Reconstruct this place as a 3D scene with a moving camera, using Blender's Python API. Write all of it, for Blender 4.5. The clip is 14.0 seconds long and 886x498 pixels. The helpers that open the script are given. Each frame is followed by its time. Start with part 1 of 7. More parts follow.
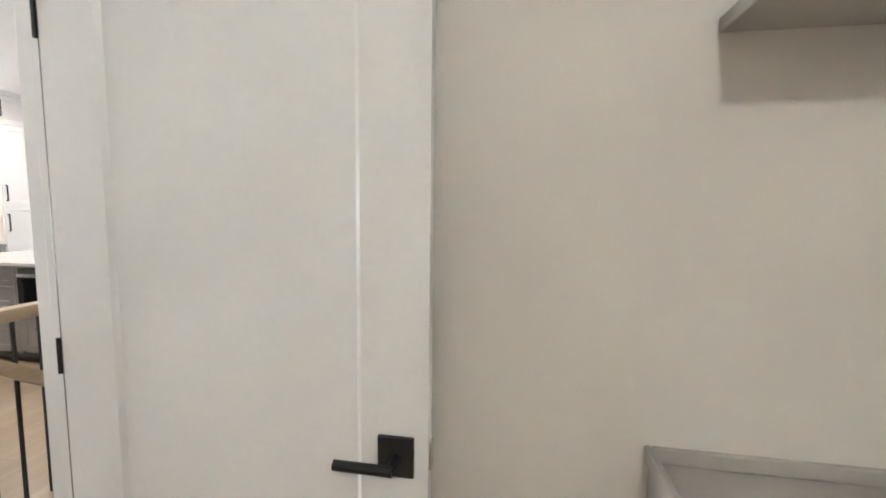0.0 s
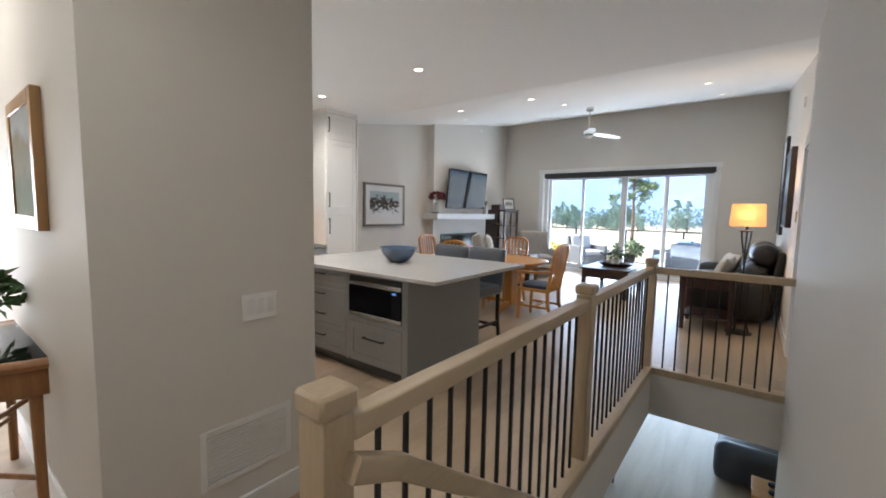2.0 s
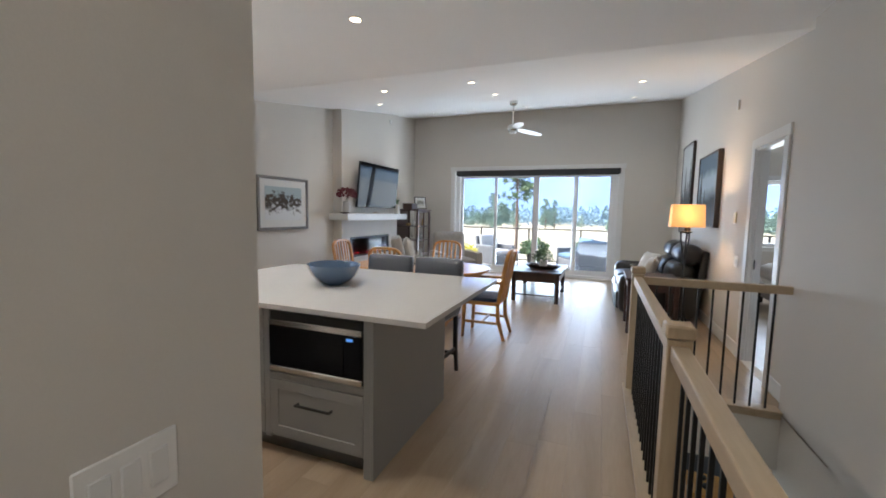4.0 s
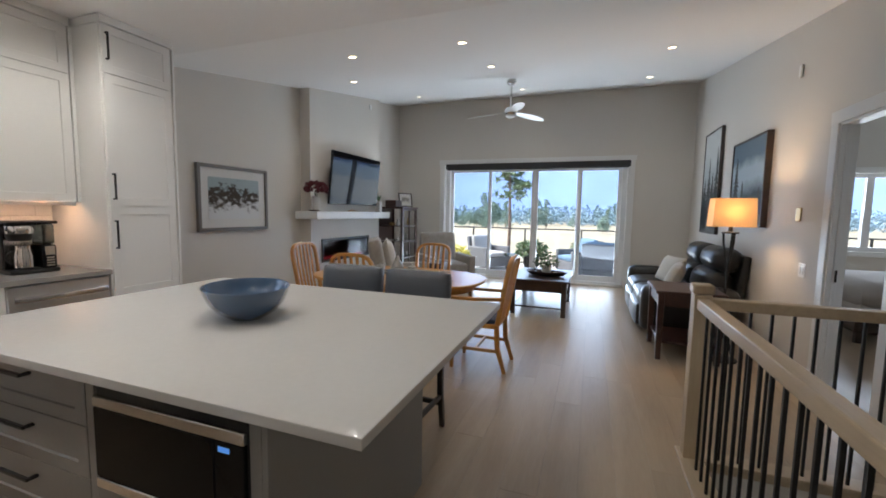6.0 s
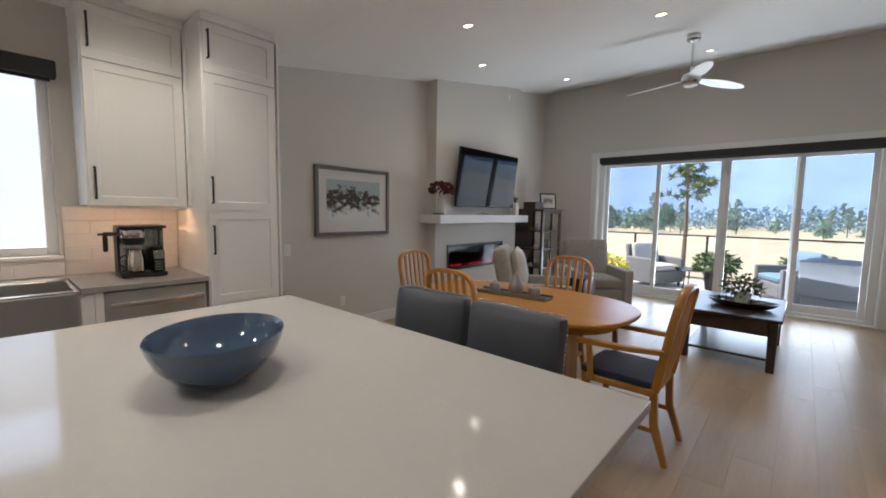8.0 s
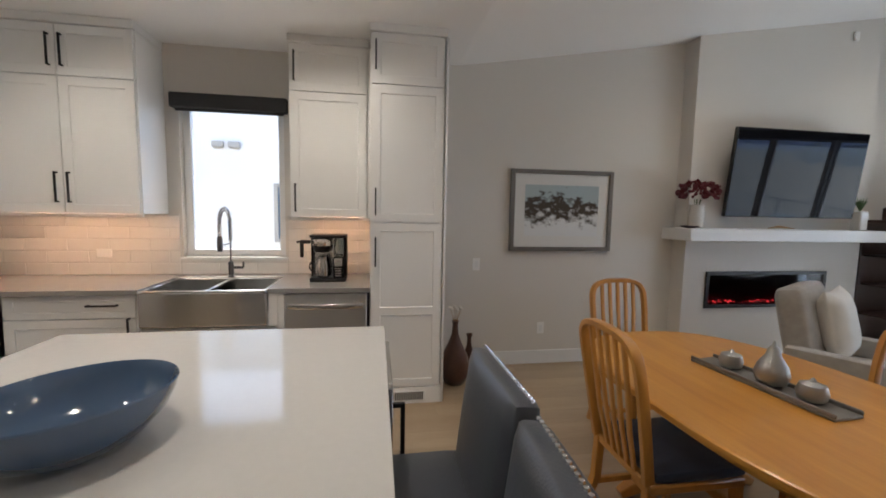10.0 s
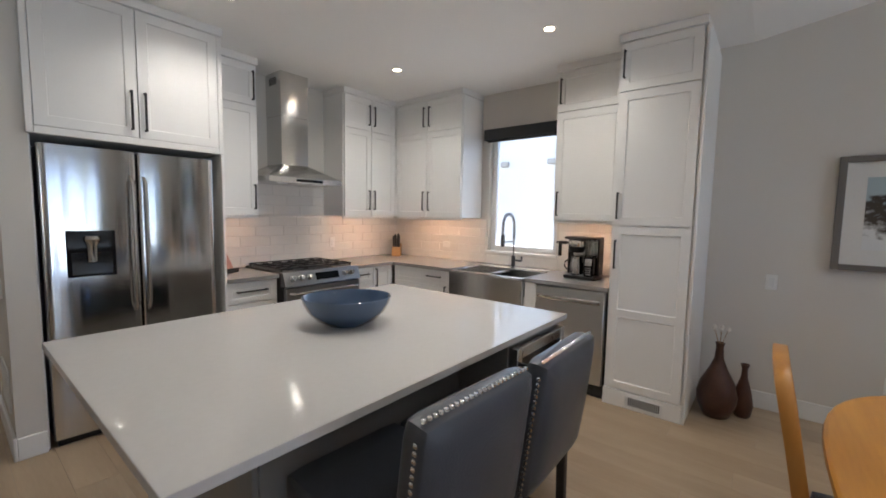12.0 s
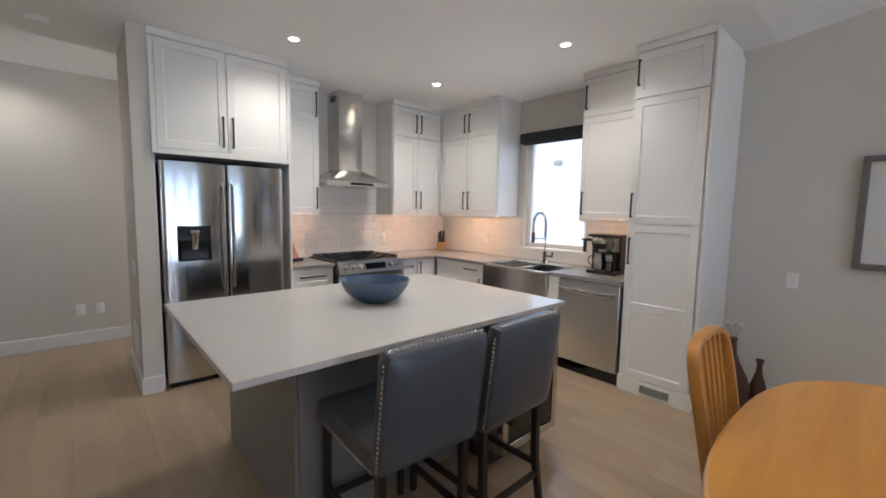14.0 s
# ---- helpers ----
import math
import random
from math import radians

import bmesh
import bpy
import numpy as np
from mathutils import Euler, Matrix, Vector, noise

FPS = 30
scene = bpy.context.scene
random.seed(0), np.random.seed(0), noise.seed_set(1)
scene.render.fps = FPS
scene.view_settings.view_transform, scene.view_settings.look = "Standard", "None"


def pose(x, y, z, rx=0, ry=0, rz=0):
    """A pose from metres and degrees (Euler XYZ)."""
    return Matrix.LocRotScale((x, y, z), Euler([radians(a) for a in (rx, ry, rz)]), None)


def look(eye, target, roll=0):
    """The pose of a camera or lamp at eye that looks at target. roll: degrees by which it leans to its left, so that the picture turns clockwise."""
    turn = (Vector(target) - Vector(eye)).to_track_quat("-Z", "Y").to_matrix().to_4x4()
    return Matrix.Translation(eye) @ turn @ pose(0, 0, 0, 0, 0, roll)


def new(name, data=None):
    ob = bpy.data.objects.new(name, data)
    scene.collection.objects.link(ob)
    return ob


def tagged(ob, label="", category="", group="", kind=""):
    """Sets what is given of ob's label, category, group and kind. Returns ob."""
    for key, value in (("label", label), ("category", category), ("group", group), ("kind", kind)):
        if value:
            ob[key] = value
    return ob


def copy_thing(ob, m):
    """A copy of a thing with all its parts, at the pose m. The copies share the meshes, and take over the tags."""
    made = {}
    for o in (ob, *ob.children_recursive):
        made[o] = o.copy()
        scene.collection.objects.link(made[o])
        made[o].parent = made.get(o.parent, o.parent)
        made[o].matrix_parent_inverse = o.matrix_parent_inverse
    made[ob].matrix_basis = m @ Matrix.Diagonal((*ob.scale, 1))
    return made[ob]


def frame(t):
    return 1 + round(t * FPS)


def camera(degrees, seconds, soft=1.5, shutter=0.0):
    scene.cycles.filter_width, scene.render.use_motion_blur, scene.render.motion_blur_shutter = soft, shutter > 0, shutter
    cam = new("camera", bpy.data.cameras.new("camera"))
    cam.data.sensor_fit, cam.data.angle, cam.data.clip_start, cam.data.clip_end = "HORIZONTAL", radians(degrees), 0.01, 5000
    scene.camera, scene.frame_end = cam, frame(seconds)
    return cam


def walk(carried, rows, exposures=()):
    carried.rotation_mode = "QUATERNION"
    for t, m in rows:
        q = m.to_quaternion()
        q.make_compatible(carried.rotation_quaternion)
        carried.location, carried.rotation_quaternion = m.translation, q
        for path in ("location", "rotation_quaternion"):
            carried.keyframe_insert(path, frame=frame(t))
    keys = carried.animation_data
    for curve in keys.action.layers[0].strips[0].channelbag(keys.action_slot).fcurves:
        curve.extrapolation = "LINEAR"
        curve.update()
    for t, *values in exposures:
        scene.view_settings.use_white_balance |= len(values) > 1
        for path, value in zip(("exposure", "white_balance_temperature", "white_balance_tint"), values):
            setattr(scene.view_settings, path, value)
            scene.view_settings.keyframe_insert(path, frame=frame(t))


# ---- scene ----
# ---- camera ----
cam = camera(94.9, 14.0, soft=1.8)
PATH = [
    (0, (0.16, 0.32, 1.40), (-0.17, 2.285, 1.215), 0.7),
    (0.2, (-0.036, 0.353, 1.4), (-0.445, 2.302, 1.212), 0.6),
    (0.5, (-0.315, 0.464, 1.425), (-0.919, 2.36, 1.228), 0.7),
    (1, (-0.637, 0.592, 1.427), (-1.537, 2.368, 1.24), 1.0),
    (1.5, (-0.992, 0.757, 1.433), (-2.101, 2.412, 1.253), 0.9),
    (2, (-1.296, 0.847, 1.42), (-2.5, 2.433, 1.238), 1.1),
    (2.5, (-1.595, 0.956, 1.429), (-2.742, 2.585, 1.253), 1.0),
    (3, (-1.843, 1.095, 1.434), (-2.814, 2.834, 1.254), 1.1),
    (3.5, (-2.104, 1.206, 1.448), (-2.856, 3.05, 1.267), 1.1),
    (6, (-2.618, 2.363, 1.41), (-3.296, 4.236, 1.228), 1.0),
    (6.5, (-2.603, 2.588, 1.441), (-3.523, 4.354, 1.258), 0.8),
    (7, (-2.661, 2.792, 1.427), (-3.787, 4.435, 1.243), 0.9),
    (9.5, (-2.967, 4.223, 1.467), (-4.755, 5.1, 1.287), 0.9),
    (10, (-3.034, 4.476, 1.498), (-5.0, 4.797, 1.314), 1.1),
    (10.5, (-2.955, 4.708, 1.512), (-4.931, 4.461, 1.32), 0.9),
    (11, (-2.859, 4.904, 1.508), (-4.72, 4.193, 1.332), 1.0),
    (11.5, (-2.856, 5.171, 1.478), (-4.561, 4.138, 1.307), 1.1),
    (12, (-2.823, 5.391, 1.474), (-4.374, 4.14, 1.303), 1.0),
    (12.5, (-2.717, 5.557, 1.488), (-4.156, 4.181, 1.307), 0.9),
    (13, (-2.676, 5.683, 1.483), (-4.058, 4.248, 1.302), 0.9),
    (13.5, (-2.734, 5.843, 1.459), (-4.081, 4.375, 1.287), 1.2),
    (14, (-2.713, 5.923, 1.495), (-4.042, 4.441, 1.305), 1.0),
]
EXPOSURES = [(0, 3.34, 6100, 10), (0.5, 2.86, 6300, 10), (1.0, 2.74, 6350, 10), (1.5, 2.64, 6300, 10), (2.0, 2.50, 6200, 10), (2.5, 2.40, 6200, 10), (3.5, 2.36, 6200, 10),
             (6.0, 1.92, 6250, 10), (7.0, 1.77, 6400, 11), (9.5, 1.78, 6850, 12), (10.5, 1.98, 6350, 11), (11.5, 1.95, 6250, 11), (14, 2.12, 6150, 11)]
walk(cam, [(t, look(eye, target, roll)) for t, eye, target, roll in PATH], EXPOSURES)

# ---- world and sun ----
SUN_DIR = Vector((-1.0, -0.076, 1.424)).normalized()
world = bpy.data.worlds.new("world")
scene.world = world
world.use_nodes = True
_n = world.node_tree.nodes
_sky = _n.new("ShaderNodeTexSky")
_sky.sky_type = "NISHITA"
_sky.sun_disc = False
_sky.sun_elevation = math.asin(SUN_DIR.z)
_sky.sun_rotation = math.atan2(SUN_DIR.x, SUN_DIR.y)
world.node_tree.links.new(_sky.outputs[0], _n["Background"].inputs[0])
_n["Background"].inputs[1].default_value = 0.15
_sun = bpy.data.lights.new("sun", "SUN")
_sun.energy, _sun.angle, _sun.color = 3.2, radians(0.5), (1.0, 0.95, 0.88)
sun_ob = new("sun", _sun)
sun_ob.matrix_world = look(SUN_DIR * 30, (0, 0, 0))


def window_light(name, eye, target, sx, sy, watts, colour):
    """An added area lamp in or just outside an opening, standing for daylight."""
    l = bpy.data.lights.new(name, "AREA")
    l.shape, l.size, l.size_y, l.energy, l.color = "RECTANGLE", sx, sy, watts, colour
    o = new(name, l)
    o.matrix_world = look(eye, target)
    return o


window_light("patio_daylight", (-3.72, 11.50, 1.22), (-3.72, 0, 4.9), 3.5, 2.1, 11, (0.68, 0.83, 1.0))
# added low lamp aimed at the ceiling, standing for bounce off the sunlit deck
window_light("deck_bounce_fill", (-3.75, 11.45, 0.40), (-3.75, 9.0, 4.4), 3.6, 0.75, 27, (0.76, 0.88, 1.0))
window_light("sink_daylight", (-6.93, 3.26, 1.75), (0, 3.26, 1.2), 0.75, 1.25, 0.6, (0.28, 0.58, 1.0))
# hallway fill, set in an assumed entry door out of view
window_light("entry_daylight", (-6.92, 0.7, 1.2), (0, 0.7, 1.0), 0.5, 1.6, 11, (0.95, 0.97, 1.0))
window_light("bedroom_daylight", (1.6, 11.02, 1.5), (1.6, 0, 1.2), 1.9, 1.2, 14, (0.82, 0.91, 1.0))
window_light("basement_daylight", (-3.4, 11.1, -1.6), (-3.4, 0, -2.4), 4.6, 2.0, 14, (0.60, 0.82, 1.0))

# ---- materials ----


def mat(name, colour, rough=0.5, metal=0.0, vary=0.06, scale=6.0, bump=0.0, bump_scale=60.0, stretch=(1, 1, 1),
        rand=0.0, coat=0.0, spec=0.5, sheen=0.0, fine=0.03, rough_vary=0.0):
    """Painted, woven or solid surfaces with variation at two scales and fine relief."""
    m = bpy.data.materials.new(name)
    m.use_nodes = True
    nt = m.node_tree
    b = nt.nodes["Principled BSDF"]
    N, L = nt.nodes.new, nt.links.new
    geo = N("ShaderNodeNewGeometry")
    mp = N("ShaderNodeMapping")
    mp.inputs["Scale"].default_value = stretch
    L(geo.outputs["Position"], mp.inputs["Vector"])
    big = N("ShaderNodeTexNoise")
    big.inputs["Scale"].default_value, big.inputs["Detail"].default_value = scale, 4
    L(mp.outputs[0], big.inputs["Vector"])
    small = N("ShaderNodeTexNoise")
    small.inputs["Scale"].default_value, small.inputs["Detail"].default_value = bump_scale, 5
    L(mp.outputs[0], small.inputs["Vector"])
    total = N("ShaderNodeMath")
    total.operation = "MULTIPLY_ADD"
    total.inputs[1].default_value = 2 * vary
    total.inputs[2].default_value = 1 - vary - fine
    L(big.outputs[0], total.inputs[0])
    t2 = N("ShaderNodeMath")
    t2.operation = "MULTIPLY_ADD"
    t2.inputs[1].default_value = 2 * fine
    L(small.outputs[0], t2.inputs[0])
    L(total.outputs[0], t2.inputs[2])
    last = t2
    if rand:
        oi = N("ShaderNodeObjectInfo")
        t3 = N("ShaderNodeMath")
        t3.operation = "MULTIPLY_ADD"
        t3.inputs[1].default_value = rand
        t3.inputs[2].default_value = 1 - rand / 2
        L(oi.outputs["Random"], t3.inputs[0])
        t4 = N("ShaderNodeMath")
        t4.operation = "MULTIPLY"
        L(last.outputs[0], t4.inputs[0])
        L(t3.outputs[0], t4.inputs[1])
        last = t4
    mul = N("ShaderNodeVectorMath")
    mul.operation = "SCALE"
    mul.inputs[0].default_value = colour
    L(last.outputs[0], mul.inputs["Scale"])
    L(mul.outputs[0], b.inputs["Base Color"])
    b.inputs["Roughness"].default_value = rough
    b.inputs["Metallic"].default_value = metal
    b.inputs["Coat Weight"].default_value = coat
    b.inputs["Specular IOR Level"].default_value = spec
    b.inputs["Sheen Weight"].default_value = sheen
    if rough_vary:
        r = N("ShaderNodeMath")
        r.operation = "MULTIPLY_ADD"
        r.inputs[1].default_value = rough_vary
        r.inputs[2].default_value = rough - rough_vary / 2
        L(big.outputs[0], r.inputs[0])
        L(r.outputs[0], b.inputs["Roughness"])
    if bump:
        bp = N("ShaderNodeBump")
        bp.inputs["Strength"].default_value = bump
        bp.inputs["Distance"].default_value = 0.004
        L(small.outputs[0], bp.inputs["Height"])
        L(bp.outputs[0], b.inputs["Normal"])
    return m


def glow(name, colour, strength):
    m = bpy.data.materials.new(name)
    m.use_nodes = True
    b = m.node_tree.nodes["Principled BSDF"]
    b.inputs["Base Color"].default_value = (*colour, 1)
    b.inputs["Emission Color"].default_value = (*colour, 1)
    b.inputs["Emission Strength"].default_value = strength
    return m


def wood(name, dark, light, axis="y", rough=0.4, ring=9.0, coat=0.0, rand=0.15, fine=90.0, spec=0.5):
    """Wood with long grain along one axis and a tone of its own for each piece."""
    m = bpy.data.materials.new(name)
    m.use_nodes = True
    nt = m.node_tree
    b = nt.nodes["Principled BSDF"]
    N, L = nt.nodes.new, nt.links.new
    geo, oi = N("ShaderNodeNewGeometry"), N("ShaderNodeObjectInfo")
    shift = N("ShaderNodeVectorMath")
    shift.operation = "MULTIPLY_ADD"
    shift.inputs[1].default_value = (37.0, 19.0, 53.0)
    L(oi.outputs["Random"], shift.inputs[0])
    L(geo.outputs["Position"], shift.inputs[2])
    mp = N("ShaderNodeMapping")
    mp.inputs["Scale"].default_value = {"x": (0.09, 1, 1), "y": (1, 0.09, 1), "z": (1, 1, 0.09)}[axis]
    L(shift.outputs[0], mp.inputs["Vector"])
    n1 = N("ShaderNodeTexNoise")
    n1.inputs["Scale"].default_value, n1.inputs["Detail"].default_value, n1.inputs["Distortion"].default_value = ring, 6, 0.7
    n2 = N("ShaderNodeTexNoise")
    n2.inputs["Scale"].default_value, n2.inputs["Detail"].default_value = fine, 4
    L(mp.outputs[0], n1.inputs["Vector"])
    L(mp.outputs[0], n2.inputs["Vector"])
    add = N("ShaderNodeMath")
    add.operation = "MULTIPLY_ADD"
    add.inputs[1].default_value = 0.35
    L(n2.outputs[0], add.inputs[0])
    L(n1.outputs[0], add.inputs[2])
    ramp = N("ShaderNodeValToRGB")
    ramp.color_ramp.elements[0].position, ramp.color_ramp.elements[1].position = 0.42, 0.92
    ramp.color_ramp.elements[0].color, ramp.color_ramp.elements[1].color = (*dark, 1), (*light, 1)
    L(add.outputs[0], ramp.inputs[0])
    tone = N("ShaderNodeMath")
    tone.operation = "MULTIPLY_ADD"
    tone.inputs[1].default_value, tone.inputs[2].default_value = rand, 1 - rand / 2
    L(oi.outputs["Random"], tone.inputs[0])
    mul = N("ShaderNodeVectorMath")
    mul.operation = "SCALE"
    L(ramp.outputs[0], mul.inputs[0])
    L(tone.outputs[0], mul.inputs["Scale"])
    L(mul.outputs[0], b.inputs["Base Color"])
    b.inputs["Roughness"].default_value = rough
    b.inputs["Specular IOR Level"].default_value = spec
    b.inputs["Coat Weight"].default_value = coat
    b.inputs["Coat Roughness"].default_value = 0.25
    bp = N("ShaderNodeBump")
    bp.inputs["Strength"].default_value, bp.inputs["Distance"].default_value = 0.12, 0.002
    L(n2.outputs[0], bp.inputs["Height"])
    L(bp.outputs[0], b.inputs["Normal"])
    return m


def glass(name, tint=(1, 1, 1), rough=0.0, ior=1.35):
    m = bpy.data.materials.new(name)
    m.use_nodes = True
    nt = m.node_tree
    out = nt.nodes["Material Output"]
    tr, gl, mx, fr = (nt.nodes.new(k) for k in ("ShaderNodeBsdfTransparent", "ShaderNodeBsdfGlossy", "ShaderNodeMixShader", "ShaderNodeFresnel"))
    tr.inputs[0].default_value = (*tint, 1)
    gl.inputs["Roughness"].default_value = rough
    fr.inputs[0].default_value = ior
    nt.links.new(fr.outputs[0], mx.inputs[0])
    nt.links.new(tr.outputs[0], mx.inputs[1])
    nt.links.new(gl.outputs[0], mx.inputs[2])
    nt.links.new(mx.outputs[0], out.inputs[0])
    return m


def picture(name, sky, land, dark, z0, z1, scale, sx=1.0, mist=0.35):
    """A painted landscape: pale sky, uneven dark masses and light ground, on a canvas whose height is z0 to z1."""
    m = bpy.data.materials.new(name)
    m.use_nodes = True
    nt = m.node_tree
    b = nt.nodes["Principled BSDF"]
    N, L = nt.nodes.new, nt.links.new
    geo, sep = N("ShaderNodeNewGeometry"), N("ShaderNodeSeparateXYZ")
    L(geo.outputs["Position"], sep.inputs[0])
    h = N("ShaderNodeMapRange")
    h.inputs["From Min"].default_value, h.inputs["From Max"].default_value = z0, z1
    L(sep.outputs["Z"], h.inputs["Value"])
    mp = N("ShaderNodeMapping")
    mp.inputs["Scale"].default_value = (sx, sx, 1.0)
    L(geo.outputs["Position"], mp.inputs["Vector"])
    ns = N("ShaderNodeTexNoise")
    ns.inputs["Scale"].default_value, ns.inputs["Detail"].default_value = scale, 7
    L(mp.outputs[0], ns.inputs["Vector"])
    ramp = N("ShaderNodeValToRGB")
    e = ramp.color_ramp.elements
    e[0].position, e[0].color = 0.0, (*land, 1)
    e[1].position, e[1].color = 1.0, (*sky, 1)
    for p, c in ((0.30, land), (0.48, dark), (0.62, dark), (0.74, sky)):
        q = e.new(p)
        q.color = (*c, 1)
    add = N("ShaderNodeMath")
    add.operation = "MULTIPLY_ADD"
    add.inputs[1].default_value = 2 * mist
    L(ns.outputs[0], add.inputs[0])
    sub = N("ShaderNodeMath")
    sub.operation = "SUBTRACT"
    sub.inputs[1].default_value = mist
    L(h.outputs[0], sub.inputs[0])
    L(sub.outputs[0], add.inputs[2])
    L(add.outputs[0], ramp.inputs[0])
    L(ramp.outputs[0], b.inputs["Base Color"])
    b.inputs["Roughness"].default_value = 0.8
    b.inputs["Specular IOR Level"].default_value = 0.2
    return m


M_WALL = mat("wall_paint", (0.68, 0.645, 0.595), 0.7, vary=0.02, scale=1.2, bump=0.08, bump_scale=220)
M_CEIL = mat("ceiling_paint", (0.88, 0.875, 0.86), 0.8, vary=0.02, scale=1.0, bump=0.15, bump_scale=160)
M_TRIM = mat("white_trim", (0.78, 0.78, 0.77), 0.35, vary=0.015, scale=3, bump=0.02)
M_CAB = mat("white_cabinet", (0.83, 0.82, 0.80), 0.38, vary=0.02, scale=2, bump=0.03, bump_scale=140, rand=0.03)
M_GREYCAB = mat("grey_cabinet", (0.25, 0.245, 0.235), 0.42, vary=0.03, scale=3, bump=0.04, bump_scale=140)
M_QUARTZ = mat("white_quartz", (0.58, 0.562, 0.54), 0.075, spec=0.16, vary=0.03, scale=2.5, fine=0.03, bump_scale=40, rough_vary=0.04)
M_COUNTER = mat("grey_quartz", (0.30, 0.285, 0.27), 0.25, vary=0.06, scale=9, fine=0.08, bump_scale=150)
M_STEEL = mat("brushed_steel", (0.62, 0.61, 0.59), 0.12, 1.0, vary=0.05, scale=3, bump=0.10, bump_scale=9, stretch=(1, 1, 0.02), rough_vary=0.05)
M_DARKSTEEL = mat("dark_steel", (0.24, 0.235, 0.23), 0.30, 1.0, vary=0.05, scale=3, bump=0.04, bump_scale=60, stretch=(0.05, 0.05, 1))
M_STEELH = mat("brushed_steel_flat", (0.66, 0.65, 0.63), 0.24, 1.0, vary=0.05, scale=3, bump=0.05, bump_scale=60, stretch=(0.05, 0.05, 1), rough_vary=0.1)
M_STEELDW = mat("satin_steel", (0.74, 0.73, 0.71), 0.36, 1.0, vary=0.05, scale=3, bump=0.04, bump_scale=60, stretch=(0.05, 0.05, 1), rough_vary=0.08)
M_CHROME = mat("chrome", (0.72, 0.72, 0.72), 0.12, 1.0, vary=0.03)
M_BLACK = mat("black_metal", (0.018, 0.017, 0.017), 0.42, 0.3, vary=0.1, scale=20, bump=0.05)
M_BLACKGLOSS = mat("black_glass", (0.008, 0.008, 0.009), 0.06, vary=0.05, spec=0.1)
M_SCREEN = mat("screen", (0.006, 0.006, 0.008), 0.03, vary=0.02, spec=0.28)
M_FLOOR = wood("oak_floor", (0.345, 0.252, 0.163), (0.448, 0.342, 0.233), "y", 0.32, 5.0, rand=0.09, spec=0.40)
M_LOWFLOOR = wood("oak_floor_low", (0.36, 0.28, 0.20), (0.50, 0.41, 0.31), "y", 0.32, 5.0, rand=0.12)
M_RAIL = wood("maple_rail", (0.42, 0.315, 0.20), (0.58, 0.46, 0.315), "y", 0.42, 8, rand=0.05)
M_NEWEL = wood("maple_newel", (0.42, 0.315, 0.20), (0.58, 0.46, 0.315), "z", 0.42, 8, rand=0.05)
M_HONEY = wood("honey_oak", (0.47, 0.192, 0.028), (0.62, 0.292, 0.052), "x", 0.28, 10, coat=0.35, rand=0.06)
M_HONEYZ = wood("honey_oak_upright", (0.43, 0.178, 0.034), (0.59, 0.277, 0.062), "z", 0.32, 10, coat=0.25, rand=0.1)
M_DARKWOOD = wood("dark_wood", (0.022, 0.012, 0.009), (0.055, 0.028, 0.019), "y", 0.30, 8, coat=0.3)
M_REDWOOD = wood("red_brown_wood", (0.030, 0.011, 0.008), (0.070, 0.027, 0.018), "y", 0.35, 8, coat=0.2)
M_ESPRESSO = wood("espresso_wood", (0.012, 0.009, 0.008), (0.028, 0.020, 0.017), "z", 0.4, 8)
M_RATTAN = wood("rattan", (0.20, 0.085, 0.03), (0.36, 0.17, 0.065), "z", 0.42, 12)
M_GREYLEATHER = mat("grey_leather", (0.068, 0.075, 0.090), 0.33, vary=0.08, scale=9, bump=0.25, bump_scale=170, rough_vary=0.1)
M_BLACKLEATHER = mat("black_leather", (0.022, 0.020, 0.019), 0.30, vary=0.12, scale=10, bump=0.35, bump_scale=120, rough_vary=0.12)
M_NAVY = mat("navy_fabric", (0.022, 0.032, 0.065), 0.9, vary=0.1, scale=20, bump=0.4, bump_scale=400, sheen=0.3)
M_BEIGE = mat("beige_fabric", (0.345, 0.315, 0.28), 0.92, vary=0.24, scale=17, bump=0.5, bump_scale=300, sheen=0.3, fine=0.08)
M_CREAM = mat("cream_fabric", (0.62, 0.58, 0.52), 0.92, vary=0.06, scale=14, bump=0.4, bump_scale=300, sheen=0.3)
M_BOWL = mat("blue_glaze", (0.060, 0.105, 0.18), 0.10, vary=0.12, scale=10, coat=0.6)
M_TILE = mat("white_tile", (0.76, 0.74, 0.71), 0.12, vary=0.03, scale=4, bump=0.06, bump_scale=25, rand=0.04)
M_GROUT = mat("grout", (0.62, 0.605, 0.58), 0.9, vary=0.05, bump=0.2)
M_GLASS = glass("window_glass")
M_PICGLASS = glass("anti_glare_glass", rough=0.05, ior=1.06)
M_FIREGLASS = glass("smoked_fire_glass", (0.42, 0.42, 0.44), 0.02, 1.13)
M_CLEAR = glass("clear_glass", (0.96, 0.98, 0.97), 0.02)
M_BLIND = mat("charcoal_blind", (0.035, 0.036, 0.038), 0.8, vary=0.08, scale=30, bump=0.3, bump_scale=500)
M_VINYL = mat("white_vinyl", (0.80, 0.80, 0.80), 0.3, vary=0.015)
M_PORCELAIN = mat("white_ceramic", (0.75, 0.73, 0.70), 0.15, vary=0.03)
M_BROWNCLAY = mat("brown_clay", (0.075, 0.032, 0.020), 0.4, vary=0.3, scale=14, bump=0.3, bump_scale=60, fine=0.15)
M_PEWTER = mat("pewter", (0.38, 0.37, 0.35), 0.38, 0.8, vary=0.12, scale=14)
M_LEAF = mat("leaf", (0.055, 0.11, 0.035), 0.5, vary=0.3, scale=30, fine=0.1)
